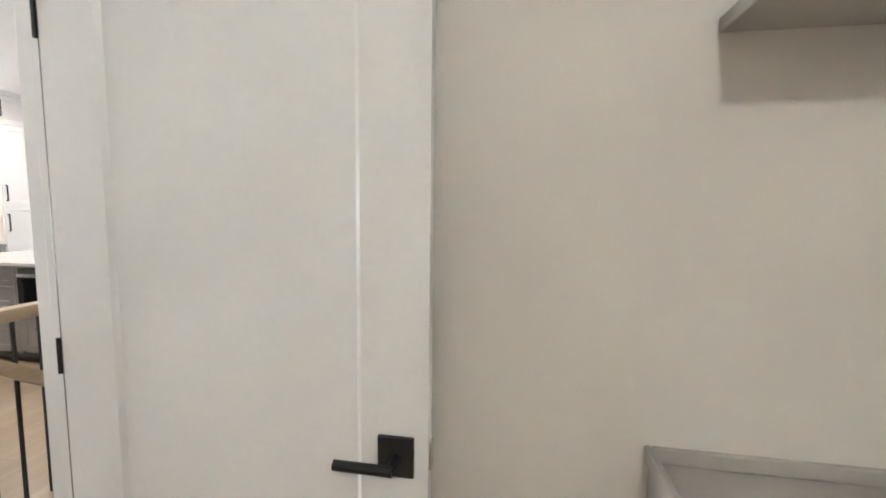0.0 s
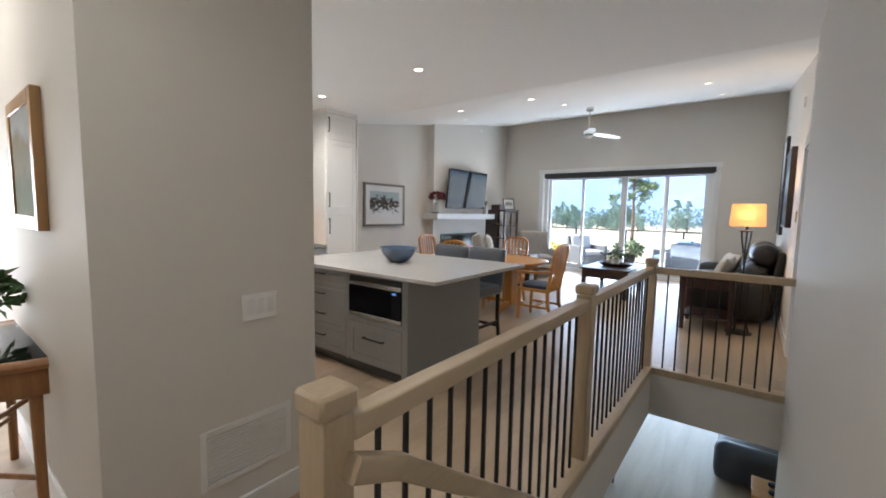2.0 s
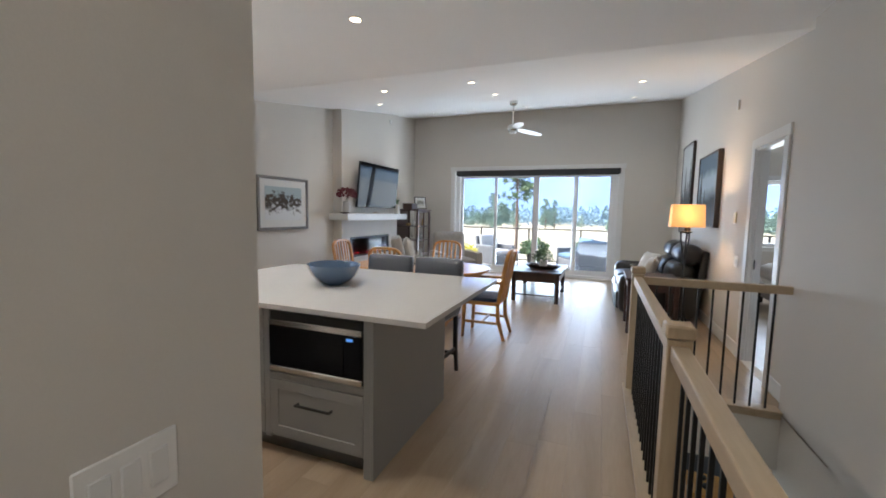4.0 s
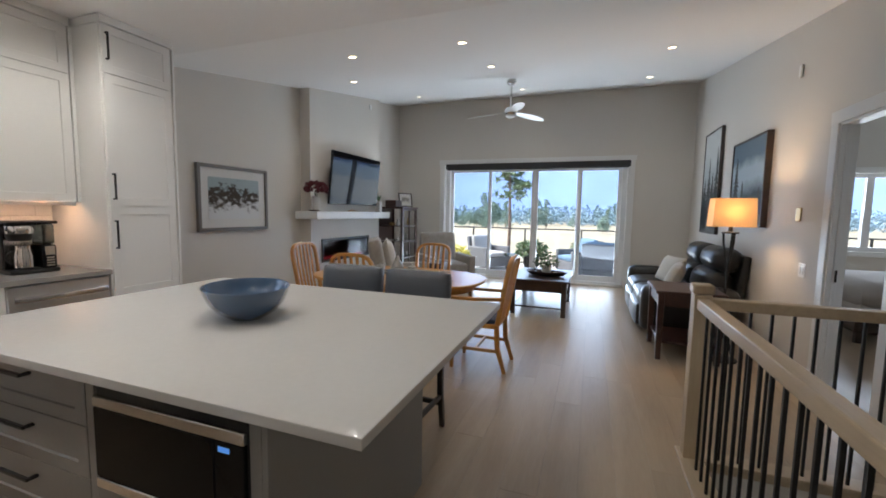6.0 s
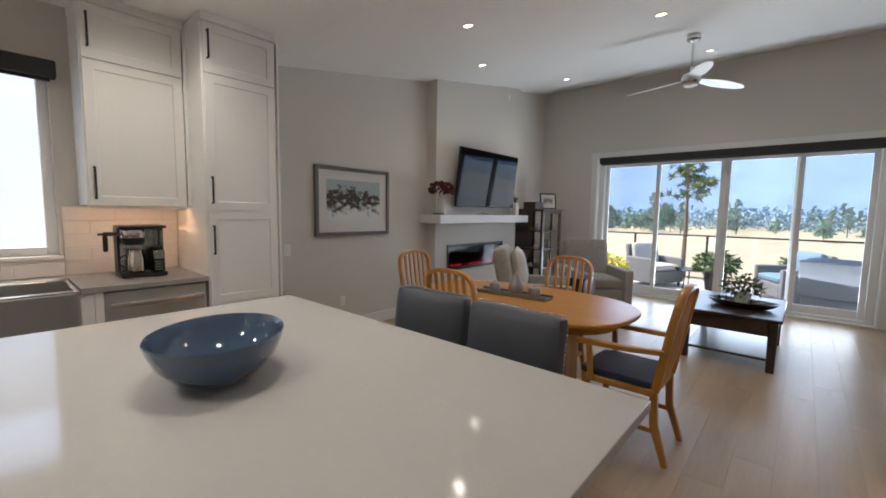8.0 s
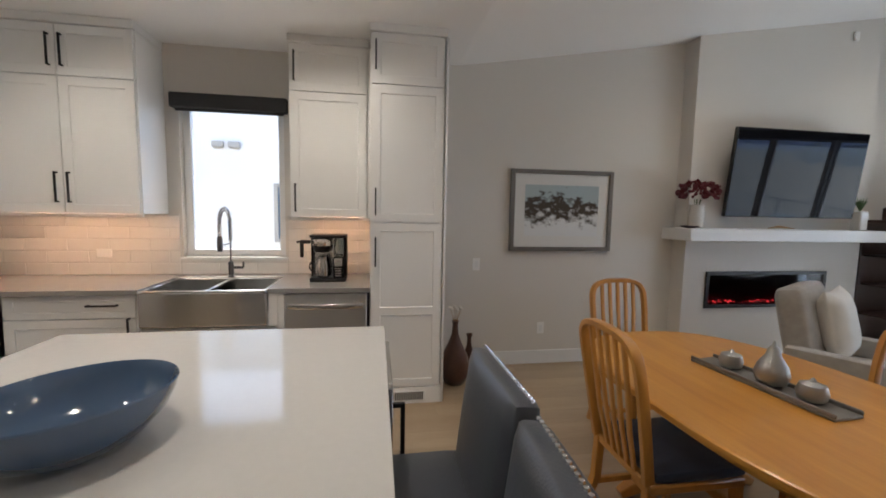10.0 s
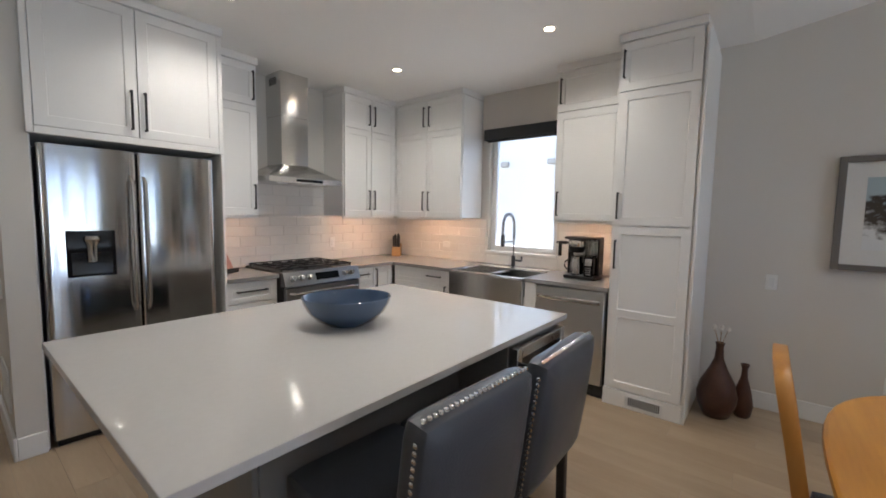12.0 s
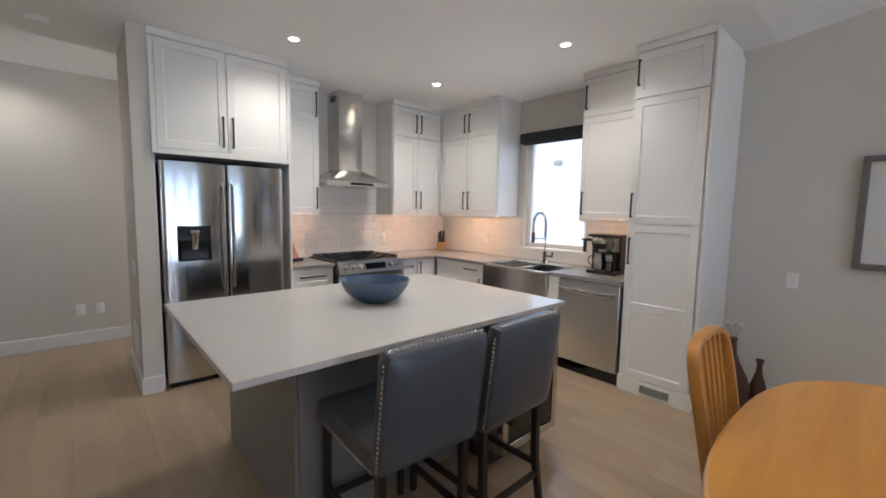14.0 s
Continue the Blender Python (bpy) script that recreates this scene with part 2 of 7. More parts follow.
M_REDFLOWER = mat("red_flower", (0.12, 0.012, 0.020), 0.7, vary=0.35, scale=40, fine=0.15)
M_SOIL = mat("soil", (0.05, 0.035, 0.025), 0.95, vary=0.3, scale=40)
M_MAT = mat("picture_mat", (0.74, 0.73, 0.70), 0.8, vary=0.01)
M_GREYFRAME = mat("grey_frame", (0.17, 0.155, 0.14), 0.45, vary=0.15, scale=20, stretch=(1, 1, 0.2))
M_GOLDFRAME = wood("oak_frame", (0.30, 0.16, 0.06), (0.45, 0.26, 0.11), "z", 0.4)
M_BRASS = mat("brass", (0.55, 0.38, 0.18), 0.3, 1.0, vary=0.05)
M_SHADE = glow("lamp_shade", (0.95, 0.50, 0.20), 0.105)
M_SHADE.node_tree.nodes["Principled BSDF"].inputs["Base Color"].default_value = (0.35, 0.25, 0.14, 1)
M_LAMP = glow("downlight_lens", (1.0, 0.80, 0.52), 4.0)
M_STRIP = glow("under_cabinet_led", (1.0, 0.60, 0.36), 6.2)
M_EMBER = glow("ember", (1.0, 0.05, 0.06), 1.2)
M_DISPLAY = glow("blue_display", (0.12, 0.35, 0.9), 0.14)
for _m, _a in ((M_STEEL, 0.85), (M_STEELH, 0.7)):
    _b = _m.node_tree.nodes["Principled BSDF"]
    _t = _m.node_tree.nodes.new("ShaderNodeTangent")
    _t.direction_type, _t.axis = "RADIAL", "Z"
    _m.node_tree.links.new(_t.outputs[0], _b.inputs["Tangent"])
    _b.inputs["Anisotropic"].default_value, _b.inputs["Anisotropic Rotation"].default_value = _a, 0.25
M_SCREEN.node_tree.nodes["Principled BSDF"].inputs["Specular Tint"].default_value = (0.75, 0.86, 1.0, 1)
M_PLASTIC = mat("white_plastic", (0.85, 0.84, 0.82), 0.35, vary=0.02)
M_GREYBLADE = mat("silver_blade", (0.62, 0.62, 0.61), 0.35, 0.3, vary=0.04)
M_DECK = wood("deck_boards", (0.30, 0.28, 0.26), (0.44, 0.42, 0.39), "x", 0.7, 6)
# wicker colour is darkened to stand for shade on the deck chairs
M_WICKER = mat("grey_wicker", (0.12, 0.125, 0.135), 0.7, vary=0.2, scale=30, bump=0.8, bump_scale=90, fine=0.15)
M_OUTCUSHION = mat("outdoor_cushion", (0.36, 0.36, 0.36), 0.9, vary=0.05)
M_BLUECUSHION = mat("blue_cushion", (0.10, 0.17, 0.25), 0.9, vary=0.08)
M_STUCCO = mat("white_stucco", (0.80, 0.80, 0.79), 0.9, vary=0.04, scale=2, bump=0.5, bump_scale=90)
M_GRASS = mat("dry_grass", (0.27, 0.235, 0.155), 0.95, vary=0.35, scale=0.12, bump=0.6, bump_scale=3, fine=0.25)
# distance haze lightens both needle colours, the far one most
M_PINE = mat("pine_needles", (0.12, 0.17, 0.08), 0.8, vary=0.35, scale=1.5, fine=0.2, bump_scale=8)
M_HAZEPINE = mat("hazed_needles", (0.23, 0.31, 0.25), 0.9, vary=0.2, scale=0.15, fine=0.2, bump_scale=2)
# green shifted to blue: the haze over the woods is in this colour
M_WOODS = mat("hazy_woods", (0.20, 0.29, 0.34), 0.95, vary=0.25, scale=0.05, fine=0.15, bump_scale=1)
M_BARK = mat("bark", (0.13, 0.085, 0.06), 0.9, vary=0.3, scale=6, bump=0.8, bump_scale=20)
# aerial haze is put into the blue base and its pale variation
M_HILL = mat("hazed_hill", (0.125, 0.195, 0.36), 1.0, vary=0.55, scale=0.0028, fine=0.22, bump_scale=0.02)
M_GREYUTIL = mat("grey_laminate", (0.42, 0.40, 0.37), 0.5, vary=0.04)
M_BED = mat("grey_bedding", (0.50, 0.46, 0.43), 0.95, vary=0.08, scale=8, bump=0.5, bump_scale=40)
M_TOE = mat("dark_toe_kick", (0.09, 0.088, 0.085), 0.6, vary=0.08)
M_DARKGLASS = mat("dark_oven_glass", (0.010, 0.010, 0.011), 0.08, vary=0.05)
M_PAPER = mat("magazine_paper", (0.42, 0.22, 0.18), 0.5, vary=0.6, scale=45, fine=0.2)

# ---- building helpers ----


def add_box(bm, x0, x1, y0, y1, z0, z1, bevel=0.0, seg=1):
    r = bmesh.ops.create_cube(bm, size=1.0)
    for v in r["verts"]:
        v.co = Vector((x0 + (v.co.x + 0.5) * (x1 - x0), y0 + (v.co.y + 0.5) * (y1 - y0), z0 + (v.co.z + 0.5) * (z1 - z0)))
    if bevel:
        es = list({e for v in r["verts"] for e in v.link_edges})
        bmesh.ops.bevel(bm, geom=es, offset=min(bevel, 0.45 * min(abs(x1 - x0), abs(y1 - y0), abs(z1 - z0))), segments=seg, profile=0.5, affect="EDGES")
    return bm


def box(x0, x1, y0, y1, z0, z1, bevel=0.003, seg=1):
    return add_box(bmesh.new(), x0, x1, y0, y1, z0, z1, bevel, seg)


def boxes(*rows, bevel=0.003):
    bm = bmesh.new()
    for r in rows:
        add_box(bm, *r, bevel)
    return bm


def rings(bm, loops, close=True, caps=True):
    """Skin a row of equal loops of points."""
    made = [[bm.verts.new(p) for p in lp] for lp in loops]
    n = len(made[0])
    for a, b in zip(made, made[1:]):
        for i in range(n if close else n - 1):
            bm.faces.new((a[i], a[(i + 1) % n], b[(i + 1) % n], b[i]))
    if caps:
        bm.faces.new(made[0][::-1])
        bm.faces.new(made[-1])
    return bm


def lathe(profile, seg=24, bm=None, at=(0, 0, 0), squash=1.0):
    """A body turned round z from (radius, height) rows."""
    bm = bm or bmesh.new()
    loops = [[(at[0] + max(r, 0.0004) * math.cos(a), at[1] + squash * max(r, 0.0004) * math.sin(a), at[2] + z)
              for a in (2 * math.pi * i / seg for i in range(seg))] for r, z in profile]
    rings(bm, loops)
    return bm


def sweep(pts, w, h=None, bm=None, seg=8, square=False, up=(0, 0, 1), taper=None):
    """A bar of width w and height h along a line of points."""
    bm = bm or bmesh.new()
    h = h or w
    pts = [Vector(p) for p in pts]
    loops = []
    for i, p in enumerate(pts):
        t = (pts[min(i + 1, len(pts) - 1)] - pts[max(i - 1, 0)]).normalized()
        u = Vector(up)
        if abs(t.dot(u)) > 0.95:
            u = Vector((1, 0, 0)) if abs(t.x) < 0.9 else Vector((0, 1, 0))
        s = t.cross(u).normalized()
        u = s.cross(t).normalized()
        k = taper[i] if taper else 1.0
        if square:
            c = 0.8
            ring = [(1, c), (c, 1), (-c, 1), (-1, c), (-1, -c), (-c, -1), (c, -1), (1, -c)]
        else:
            ring = [(math.cos(2 * math.pi * j / seg), math.sin(2 * math.pi * j / seg)) for j in range(seg)]
        loops.append([p + s * (a * w / 2 * k) + u * (b * h / 2 * k) for a, b in ring])
    rings(bm, loops)
    return bm


def arc(c, r, a0, a1, n, plane="xz", ry=None):
    ry = ry or r
    out = []
    for i in range(n + 1):
        a = radians(a0 + (a1 - a0) * i / n)
        d = (r * math.cos(a), ry * math.sin(a))
        out.append(Vector(c) + (Vector((d[0], 0, d[1])) if plane == "xz" else Vector((0, d[0], d[1])) if plane == "yz" else Vector((d[0], d[1], 0))))
    return out


def cushion(x0, x1, y0, y1, z0, z1, puff=0.02, n=8, soft=0.35):
    """A stuffed block with round edges and a swollen face."""
    bm = bmesh.new()
    cx, cy, cz = (x0 + x1) / 2, (y0 + y1) / 2, (z0 + z1) / 2
    hx, hy, hz = (x1 - x0) / 2, (y1 - y0) / 2, (z1 - z0) / 2
    bmesh.ops.create_cube(bm, size=2.0)
    bmesh.ops.subdivide_edges(bm, edges=bm.edges[:], cuts=n, use_grid_fill=True)
    m = min(hx, hy, hz)
    rad = m * soft * 2
    for v in bm.verts:
        p = Vector((v.co.x * hx, v.co.y * hy, v.co.z * hz))
        inner = Vector((max(-hx + rad, min(hx - rad, p.x)) if hx > rad else 0, max(-hy + rad, min(hy - rad, p.y)) if hy > rad else 0,
                        max(-hz + rad, min(hz - rad, p.z)) if hz > rad else 0))
        d = p - inner
        q = inner + (d.normalized() * rad if d.length > 1e-6 else d)
        u, w, s = q.x / hx, q.y / hy, q.z / hz
        k = puff * (1 - u * u) * (1 - w * w)
        if hz == m:
            q.z += k * (1 if s > 0 else -1)
        elif hy == m:
            q.y += puff * (1 - u * u) * (1 - s * s) * (1 if w > 0 else -1)
        else:
            q.x += puff * (1 - w * w) * (1 - s * s) * (1 if u > 0 else -1)
        v.co = q + Vector((cx, cy, cz))
    return bm


def pillow(w, h, t, n=10):
    """A square stuffed pillow standing in the yz plane, with thin seams and drawn-out corners."""
    bm = bmesh.new()
    sides = []
    for s in (-1, 1):
        g = []
        for i in range(n + 1):
            row = []
            for j in range(n + 1):
                u, v = 2 * i / n - 1, 2 * j / n - 1
                k = (max(0.0, 1 - u ** 4) * max(0.0, 1 - v ** 4)) ** 0.55
                row.append(bm.verts.new((s * (0.006 + t / 2 * k), w / 2 * u * (0.93 + 0.07 * v * v), h / 2 * v * (0.93 + 0.07 * u * u))))
            g.append(row)
        for i in range(n):
            for j in range(n):
                q = (g[i][j], g[i + 1][j], g[i + 1][j + 1], g[i][j + 1])
                bm.faces.new(q if s > 0 else q[::-1])
        sides.append(g)
    a, b = ([g[i][0] for i in range(n)] + [g[n][j] for j in range(n)] + [g[n - i][n] for i in range(n)] + [g[0][n - j] for j in range(n)] for g in sides)
    for i in range(len(a)):
        k = (i + 1) % len(a)
        bm.faces.new((a[i], a[k], b[k], b[i]))
    bmesh.ops.recalc_face_normals(bm, faces=bm.faces[:])
    return bm


def turn(bm, m):
    bmesh.ops.transform(bm, matrix=m, verts=bm.verts[:])
    return bm


def mesh_of(name, bm, material, smooth=True):
    me = bpy.data.meshes.new(name)
    bmesh.ops.recalc_face_normals(bm, faces=bm.faces[:])
    # broad flat faces keep their own normal beside narrow rounded edges
    area = [f.calc_area() for f in bm.faces]
    bm.faces.index_update()
    soft = [smooth and not all(area[g.index] < 0.3 * area[f.index] for e in f.edges for g in e.link_faces if g is not f) for f in bm.faces]
    bm.to_mesh(me)
    bm.free()
    me.materials.append(material)
    if smooth:
        me.shade_smooth()
        me.set_sharp_from_angle(angle=radians(38))
        me.polygons.foreach_set("use_smooth", soft)
        me.update()
    return me


def part(name, bm, material, parent, label="", smooth=True):
    ob = new(name, mesh_of(name, bm, material, smooth))
    ob.parent = parent
    if label:
        tagged(ob, label)
    return ob


def thing(name, m, label, category, group=""):
    """An Empty at a thing's base that carries its parts."""
    ob = new(name)
    ob.empty_display_size = 0.1
    ob.matrix_world = m if isinstance(m, Matrix) else Matrix.Translation(m)
    return tagged(ob, label, category, group)


def solo(name, bm, material, label, category, at=None, group=""):
    """A thing that is one mesh; its mesh is built round at."""
    ob = new(name, mesh_of(name, bm, material))
    if at is not None:
        ob.matrix_world = at if isinstance(at, Matrix) else Matrix.Translation(at)
    return tagged(ob, label, category, group)


def setting(name, bm, material, label="", category=""):
    ob = new(name, mesh_of(name, bm, material, False))
    return tagged(ob, label or name.replace("_", " "), category or name.split("_")[0], kind="structure")


def slab(axis, lo, hi, u0, u1, v0, v1, holes=(), top=None):
    """A wall or floor as one closed mesh with real openings. axis: the direction of its thickness lo..hi; u, v: the other two
    directions in the order x, y, z; holes: (u0, u1, v0, v1)."""
    us = sorted({u0, u1, *(max(u0, min(u1, h[i])) for h in holes for i in (0, 1))})
    vs = sorted({v0, v1, *(max(v0, min(v1, h[i])) for h in holes for i in (2, 3))})
    solid = {}
    for i in range(len(us) - 1):
        for j in range(len(vs) - 1):
            cu, cv = (us[i] + us[i + 1]) / 2, (vs[j] + vs[j + 1]) / 2
            solid[i, j] = not any(h[0] < cu < h[1] and h[2] < cv < h[3] for h in holes)
    bm = bmesh.new()
    cache = {}

    def vert(i, j, k):
        if (i, j, k) not in cache:
            u, v, w = us[i], vs[j], hi if k else lo
            cache[i, j, k] = bm.verts.new({"x": (w, u, v), "y": (u, w, v), "z": (u, v, w)}[axis])
        return cache[i, j, k]
    for (i, j), s in solid.items():
        if not s:
            continue
        bm.faces.new([vert(i, j, 0), vert(i + 1, j, 0), vert(i + 1, j + 1, 0), vert(i, j + 1, 0)])
        bm.faces.new([vert(i, j, 1), vert(i, j + 1, 1), vert(i + 1, j + 1, 1), vert(i + 1, j, 1)])
        for di, dj, a, b in ((-1, 0, (i, j), (i, j + 1)), (1, 0, (i + 1, j), (i + 1, j + 1)), (0, -1, (i, j), (i + 1, j)), (0, 1, (i, j + 1), (i + 1, j + 1))):
            if not solid.get((i + di, j + dj), False):
                bm.faces.new([vert(*a, 0), vert(*b, 0), vert(*b, 1), vert(*a, 1)])
    if top is not None:
        bmesh.ops.bisect_plane(bm, geom=bm.verts[:] + bm.edges[:] + bm.faces[:], plane_co=top[0], plane_no=top[1], clear_outer=True)
        bmesh.ops.holes_fill(bm, edges=[e for e in bm.edges if e.is_boundary])
    return bm

# ---- structure ----
SLOPE, CREASE, FLAT = 0.167, 5.2, 2.82
X0, X1, Y0, Y1 = -6.80, -1.00, 0.20, 10.90      # inner faces of the main room
XN = -0.925                                     # the east wall stands back a little north of the stairs
LOW = -2.75                                     # floor of the level below
CUT = ((0, CREASE, FLAT + 0.05), (0, -SLOPE, 1.0))


def ceiling_z(y):
    return FLAT + max(0.0, y - CREASE) * SLOPE


# walls of the main room
setting("wall_west_south", slab("x", X0 - 0.2, X0, Y0 - 0.2, CREASE, -0.02, FLAT + 0.05, [(2.85, 3.68, 1.07, 2.40), (0.35, 1.05, 0.0, 2.08)]), M_WALL, "pale greige painted wall with the sink window", "wall")
setting("wall_west_north", slab("x", X0 - 0.2, X0, CREASE, Y1 + 0.25, -0.02, 4.2, top=CUT), M_WALL, "pale greige painted wall beside the dining table", "wall")
setting("wall_north", slab("y", Y1, Y1 + 0.25, X0, 3.3, -0.02, 3.80, [(-5.70, -1.99, 0.02, 2.44), (0.55, 2.65, 0.88, 2.15)]), M_WALL, "pale greige painted wall with the wide patio door", "wall")
setting("wall_east_south", slab("x", X1, X1 + 0.10, Y0 - 0.2, 5.02, LOW, FLAT + 0.05, [(0.22, 1.183, 0.0, 2.10)]), M_WALL, "pale greige painted wall beside the stairwell", "wall")
setting("wall_east_north", slab("x", XN, XN + 0.10, 5.02, Y1, -0.02, 4.2, [(5.55, 6.23, 0.0, 2.11)], top=CUT), M_WALL, "pale greige painted wall behind the sofa", "wall")
setting("wall_south", slab("y", Y0 - 0.2, Y0, X0, X1, LOW, FLAT + 0.05), M_WALL, "pale greige painted hallway wall", "wall")
setting("wall_range", slab("y", 1.20, 1.36, X0, -3.165, -0.02, FLAT + 0.05), M_WALL, "painted wall between kitchen and hallway", "wall")
setting("wall_fridge_end", slab("x", -3.165, -3.035, 1.20, 2.07, -0.02, FLAT + 0.05), M_WALL, "painted wall end beside the refrigerator", "wall")

# ceiling: flat over kitchen and hallway, rising to the patio wall
_prof = [(-1.7, FLAT), (CREASE, FLAT), (Y1 + 0.9, ceiling_z(Y1 + 0.9)), (Y1 + 0.9, ceiling_z(Y1 + 0.9) + 0.25), (CREASE, FLAT + 0.3), (-1.7, FLAT + 0.3)]
setting("ceiling", rings(bmesh.new(), [[(x, y, z) for y, z in _prof] for x in (-7.3, 3.7)]), M_CEIL, "white flat and sloping plaster ceiling", "ceiling")

# floor deck with the stair opening
SX0, SX1, SY0, SY1 = -1.962, X1, 1.46, 4.97
setting("floor_deck", slab("z", -0.43, -0.016, -6.95, 3.3, -1.6, Y1 + 0.2, [(SX0, SX1 + 0.05, SY0, SY1)]), M_CEIL, "floor deck with the stair opening", "floor")

# rooms off the walk: utility room at the start, bedroom, level below
setting("wall_utility_north", slab("y", 1.235, 1.335, X1 + 0.1, 1.7, -0.02, FLAT + 0.05), M_WALL, "greige painted wall of the utility room", "wall")
setting("wall_utility_east", slab("x", 1.6, 1.7, -1.6, 1.235, -0.02, FLAT + 0.05), M_WALL, "greige painted wall of the utility room", "wall")
setting("wall_utility_south", slab("y", -1.6, -1.5, X1, 1.6, -0.02, FLAT + 0.05), M_WALL, "greige painted wall of the utility room", "wall")
setting("wall_utility_west", slab("x", X1 + 0.0, X1 + 0.1, -1.5, 0.0, -0.02, FLAT + 0.05), M_WALL, "greige painted wall of the utility room", "wall")
setting("wall_bedroom_south", slab("y", 4.2, 4.3, X1 + 0.1, 3.3, -0.02, FLAT + 0.05), M_WALL, "greige painted bedroom wall", "wall")
setting("wall_bedroom_east", slab("x", 3.2, 3.3, 4.3, Y1, -0.02, 3.8, top=CUT), M_WALL, "greige painted bedroom wall", "wall")
setting("floor_basement", slab("z", LOW - 0.2, LOW - 0.016, -6.95, 3.3, 0.0, Y1 + 0.2), M_LOWFLOOR, "pale wood floor of the level below", "floor")
setting("wall_basement_north", slab("y", Y1, Y1 + 0.25, X0, 3.3, LOW, -0.45, [(-5.8, -1.0, LOW + 0.05, -0.7)]), M_WALL, "painted wall of the level below", "wall")
setting("wall_basement_west", slab("x", X0 - 0.2, X0, 0.0, Y1 + 0.25, LOW, -0.45), M_WALL, "painted wall of the level below", "wall")
setting("wall_basement_east", slab("x", 3.2, 3.3, 0.0, Y1, LOW, -0.45), M_WALL, "painted wall of the level below", "wall")
setting("wall_basement_south", slab("y", 0.0, 0.2, X0, X1, LOW, -0.45), M_WALL, "painted wall of the level below", "wall")

# baseboards


def baseboard(name, rows):
    bm = bmesh.new()
    for r in rows:
        add_box(bm, *r, 0.0, 0.135, 0.004)
    return setting(name, bm, M_TRIM, "white painted baseboard", "baseboard")


baseboard("baseboard_west", [(X0, X0 + 0.016, 4.99, 7.48), (X0, X0 + 0.016, 9.62, Y1)])
baseboard("baseboard_north", [(X0 + 0.016, -5.83, Y1 - 0.016, Y1), (-1.87, XN - 0.016, Y1 - 0.016, Y1)])
baseboard("baseboard_east", [(XN - 0.016, XN, 6.33, Y1 - 0.016), (XN - 0.016, XN, 5.02, 5.44), (X1 - 0.016, X1, 1.235, 1.45)])
baseboard("baseboard_south", [(X0, X1, Y0, Y0 + 0.016)])
baseboard("baseboard_hall", [(X0, -3.019, 1.184, 1.20), (-3.035, -3.019, 1.20, 2.086), (-3.165, -3.035, 2.07, 2.086)])

# casings of the two doorways and of the patio door


def casing_x(name, xf, side, y0, y1, top, w=0.085, t=0.018):
    """Flat white trim on the face x = xf round an opening."""
    a, b = (xf - t, xf) if side < 0 else (xf, xf + t)
    bm = boxes((a, b, y0 - w, y0, 0, top), (a, b, y1, y1 + w, 0, top), (a, b, y0 - w - 0.01, y1 + w + 0.01, top, top + w), bevel=0.003)
    return setting(name, bm, M_TRIM, "white painted door casing", "trim")


def jamb_x(name, y0, y1, top, x0=X1, x1=X1 + 0.10, stops=True):
    bm = boxes((x0 - 0.004, x1 + 0.004, y0, y0 + 0.018, 0, top - 0.018), (x0 - 0.004, x1 + 0.004, y1 - 0.018, y1, 0, top - 0.018), (x0 - 0.004, x1 + 0.004, y0, y1, top - 0.018, top), bevel=0.002)
    if stops:
        for a, c in ((y0 + 0.018, y0 + 0.03), (y1 - 0.03, y1 - 0.018)):
            add_box(bm, x0 + 0.03, x1 - 0.045, a, c, 0, top - 0.018, 0.002)
    return setting(name, bm, M_TRIM, "white painted door jamb", "trim")


casing_x("trim_utility_door", X1, -1, 0.238, 1.165, 2.10, 0.07, 0.045)
casing_x("trim_utility_door_inside", X1 + 0.10, 1, 0.238, 1.183, 2.10, 0.05, 0.010)
jamb_x("trim_utility_jamb", 0.22, 1.183, 2.10, stops=False)
casing_x("trim_bedroom_door", XN, -1, 5.55, 6.23, 2.11, 0.095)
jamb_x("trim_bedroom_jamb", 5.55, 6.23, 2.11, XN, XN + 0.10)
setting("trim_patio_door", boxes((-5.80, -5.70, Y1 - 0.018, Y1, 0, 2.44), (-1.99, -1.885, Y1 - 0.018, Y1, 0, 2.44), (-5.82, -1.865, Y1 - 0.018, Y1, 2.44, 2.535),
                                 (-5.704, -5.69, Y1 - 0.01, Y1 + 0.14, 0.02, 2.44), (-2.0, -1.986, Y1 - 0.01, Y1 + 0.14, 0.02, 2.44), (-5.69, -2.0, Y1 - 0.01, Y1 + 0.14, 2.425, 2.444)), M_TRIM, "white painted patio door trim", "trim")

# shaker doors: a flat leaf with raised stiles and rails


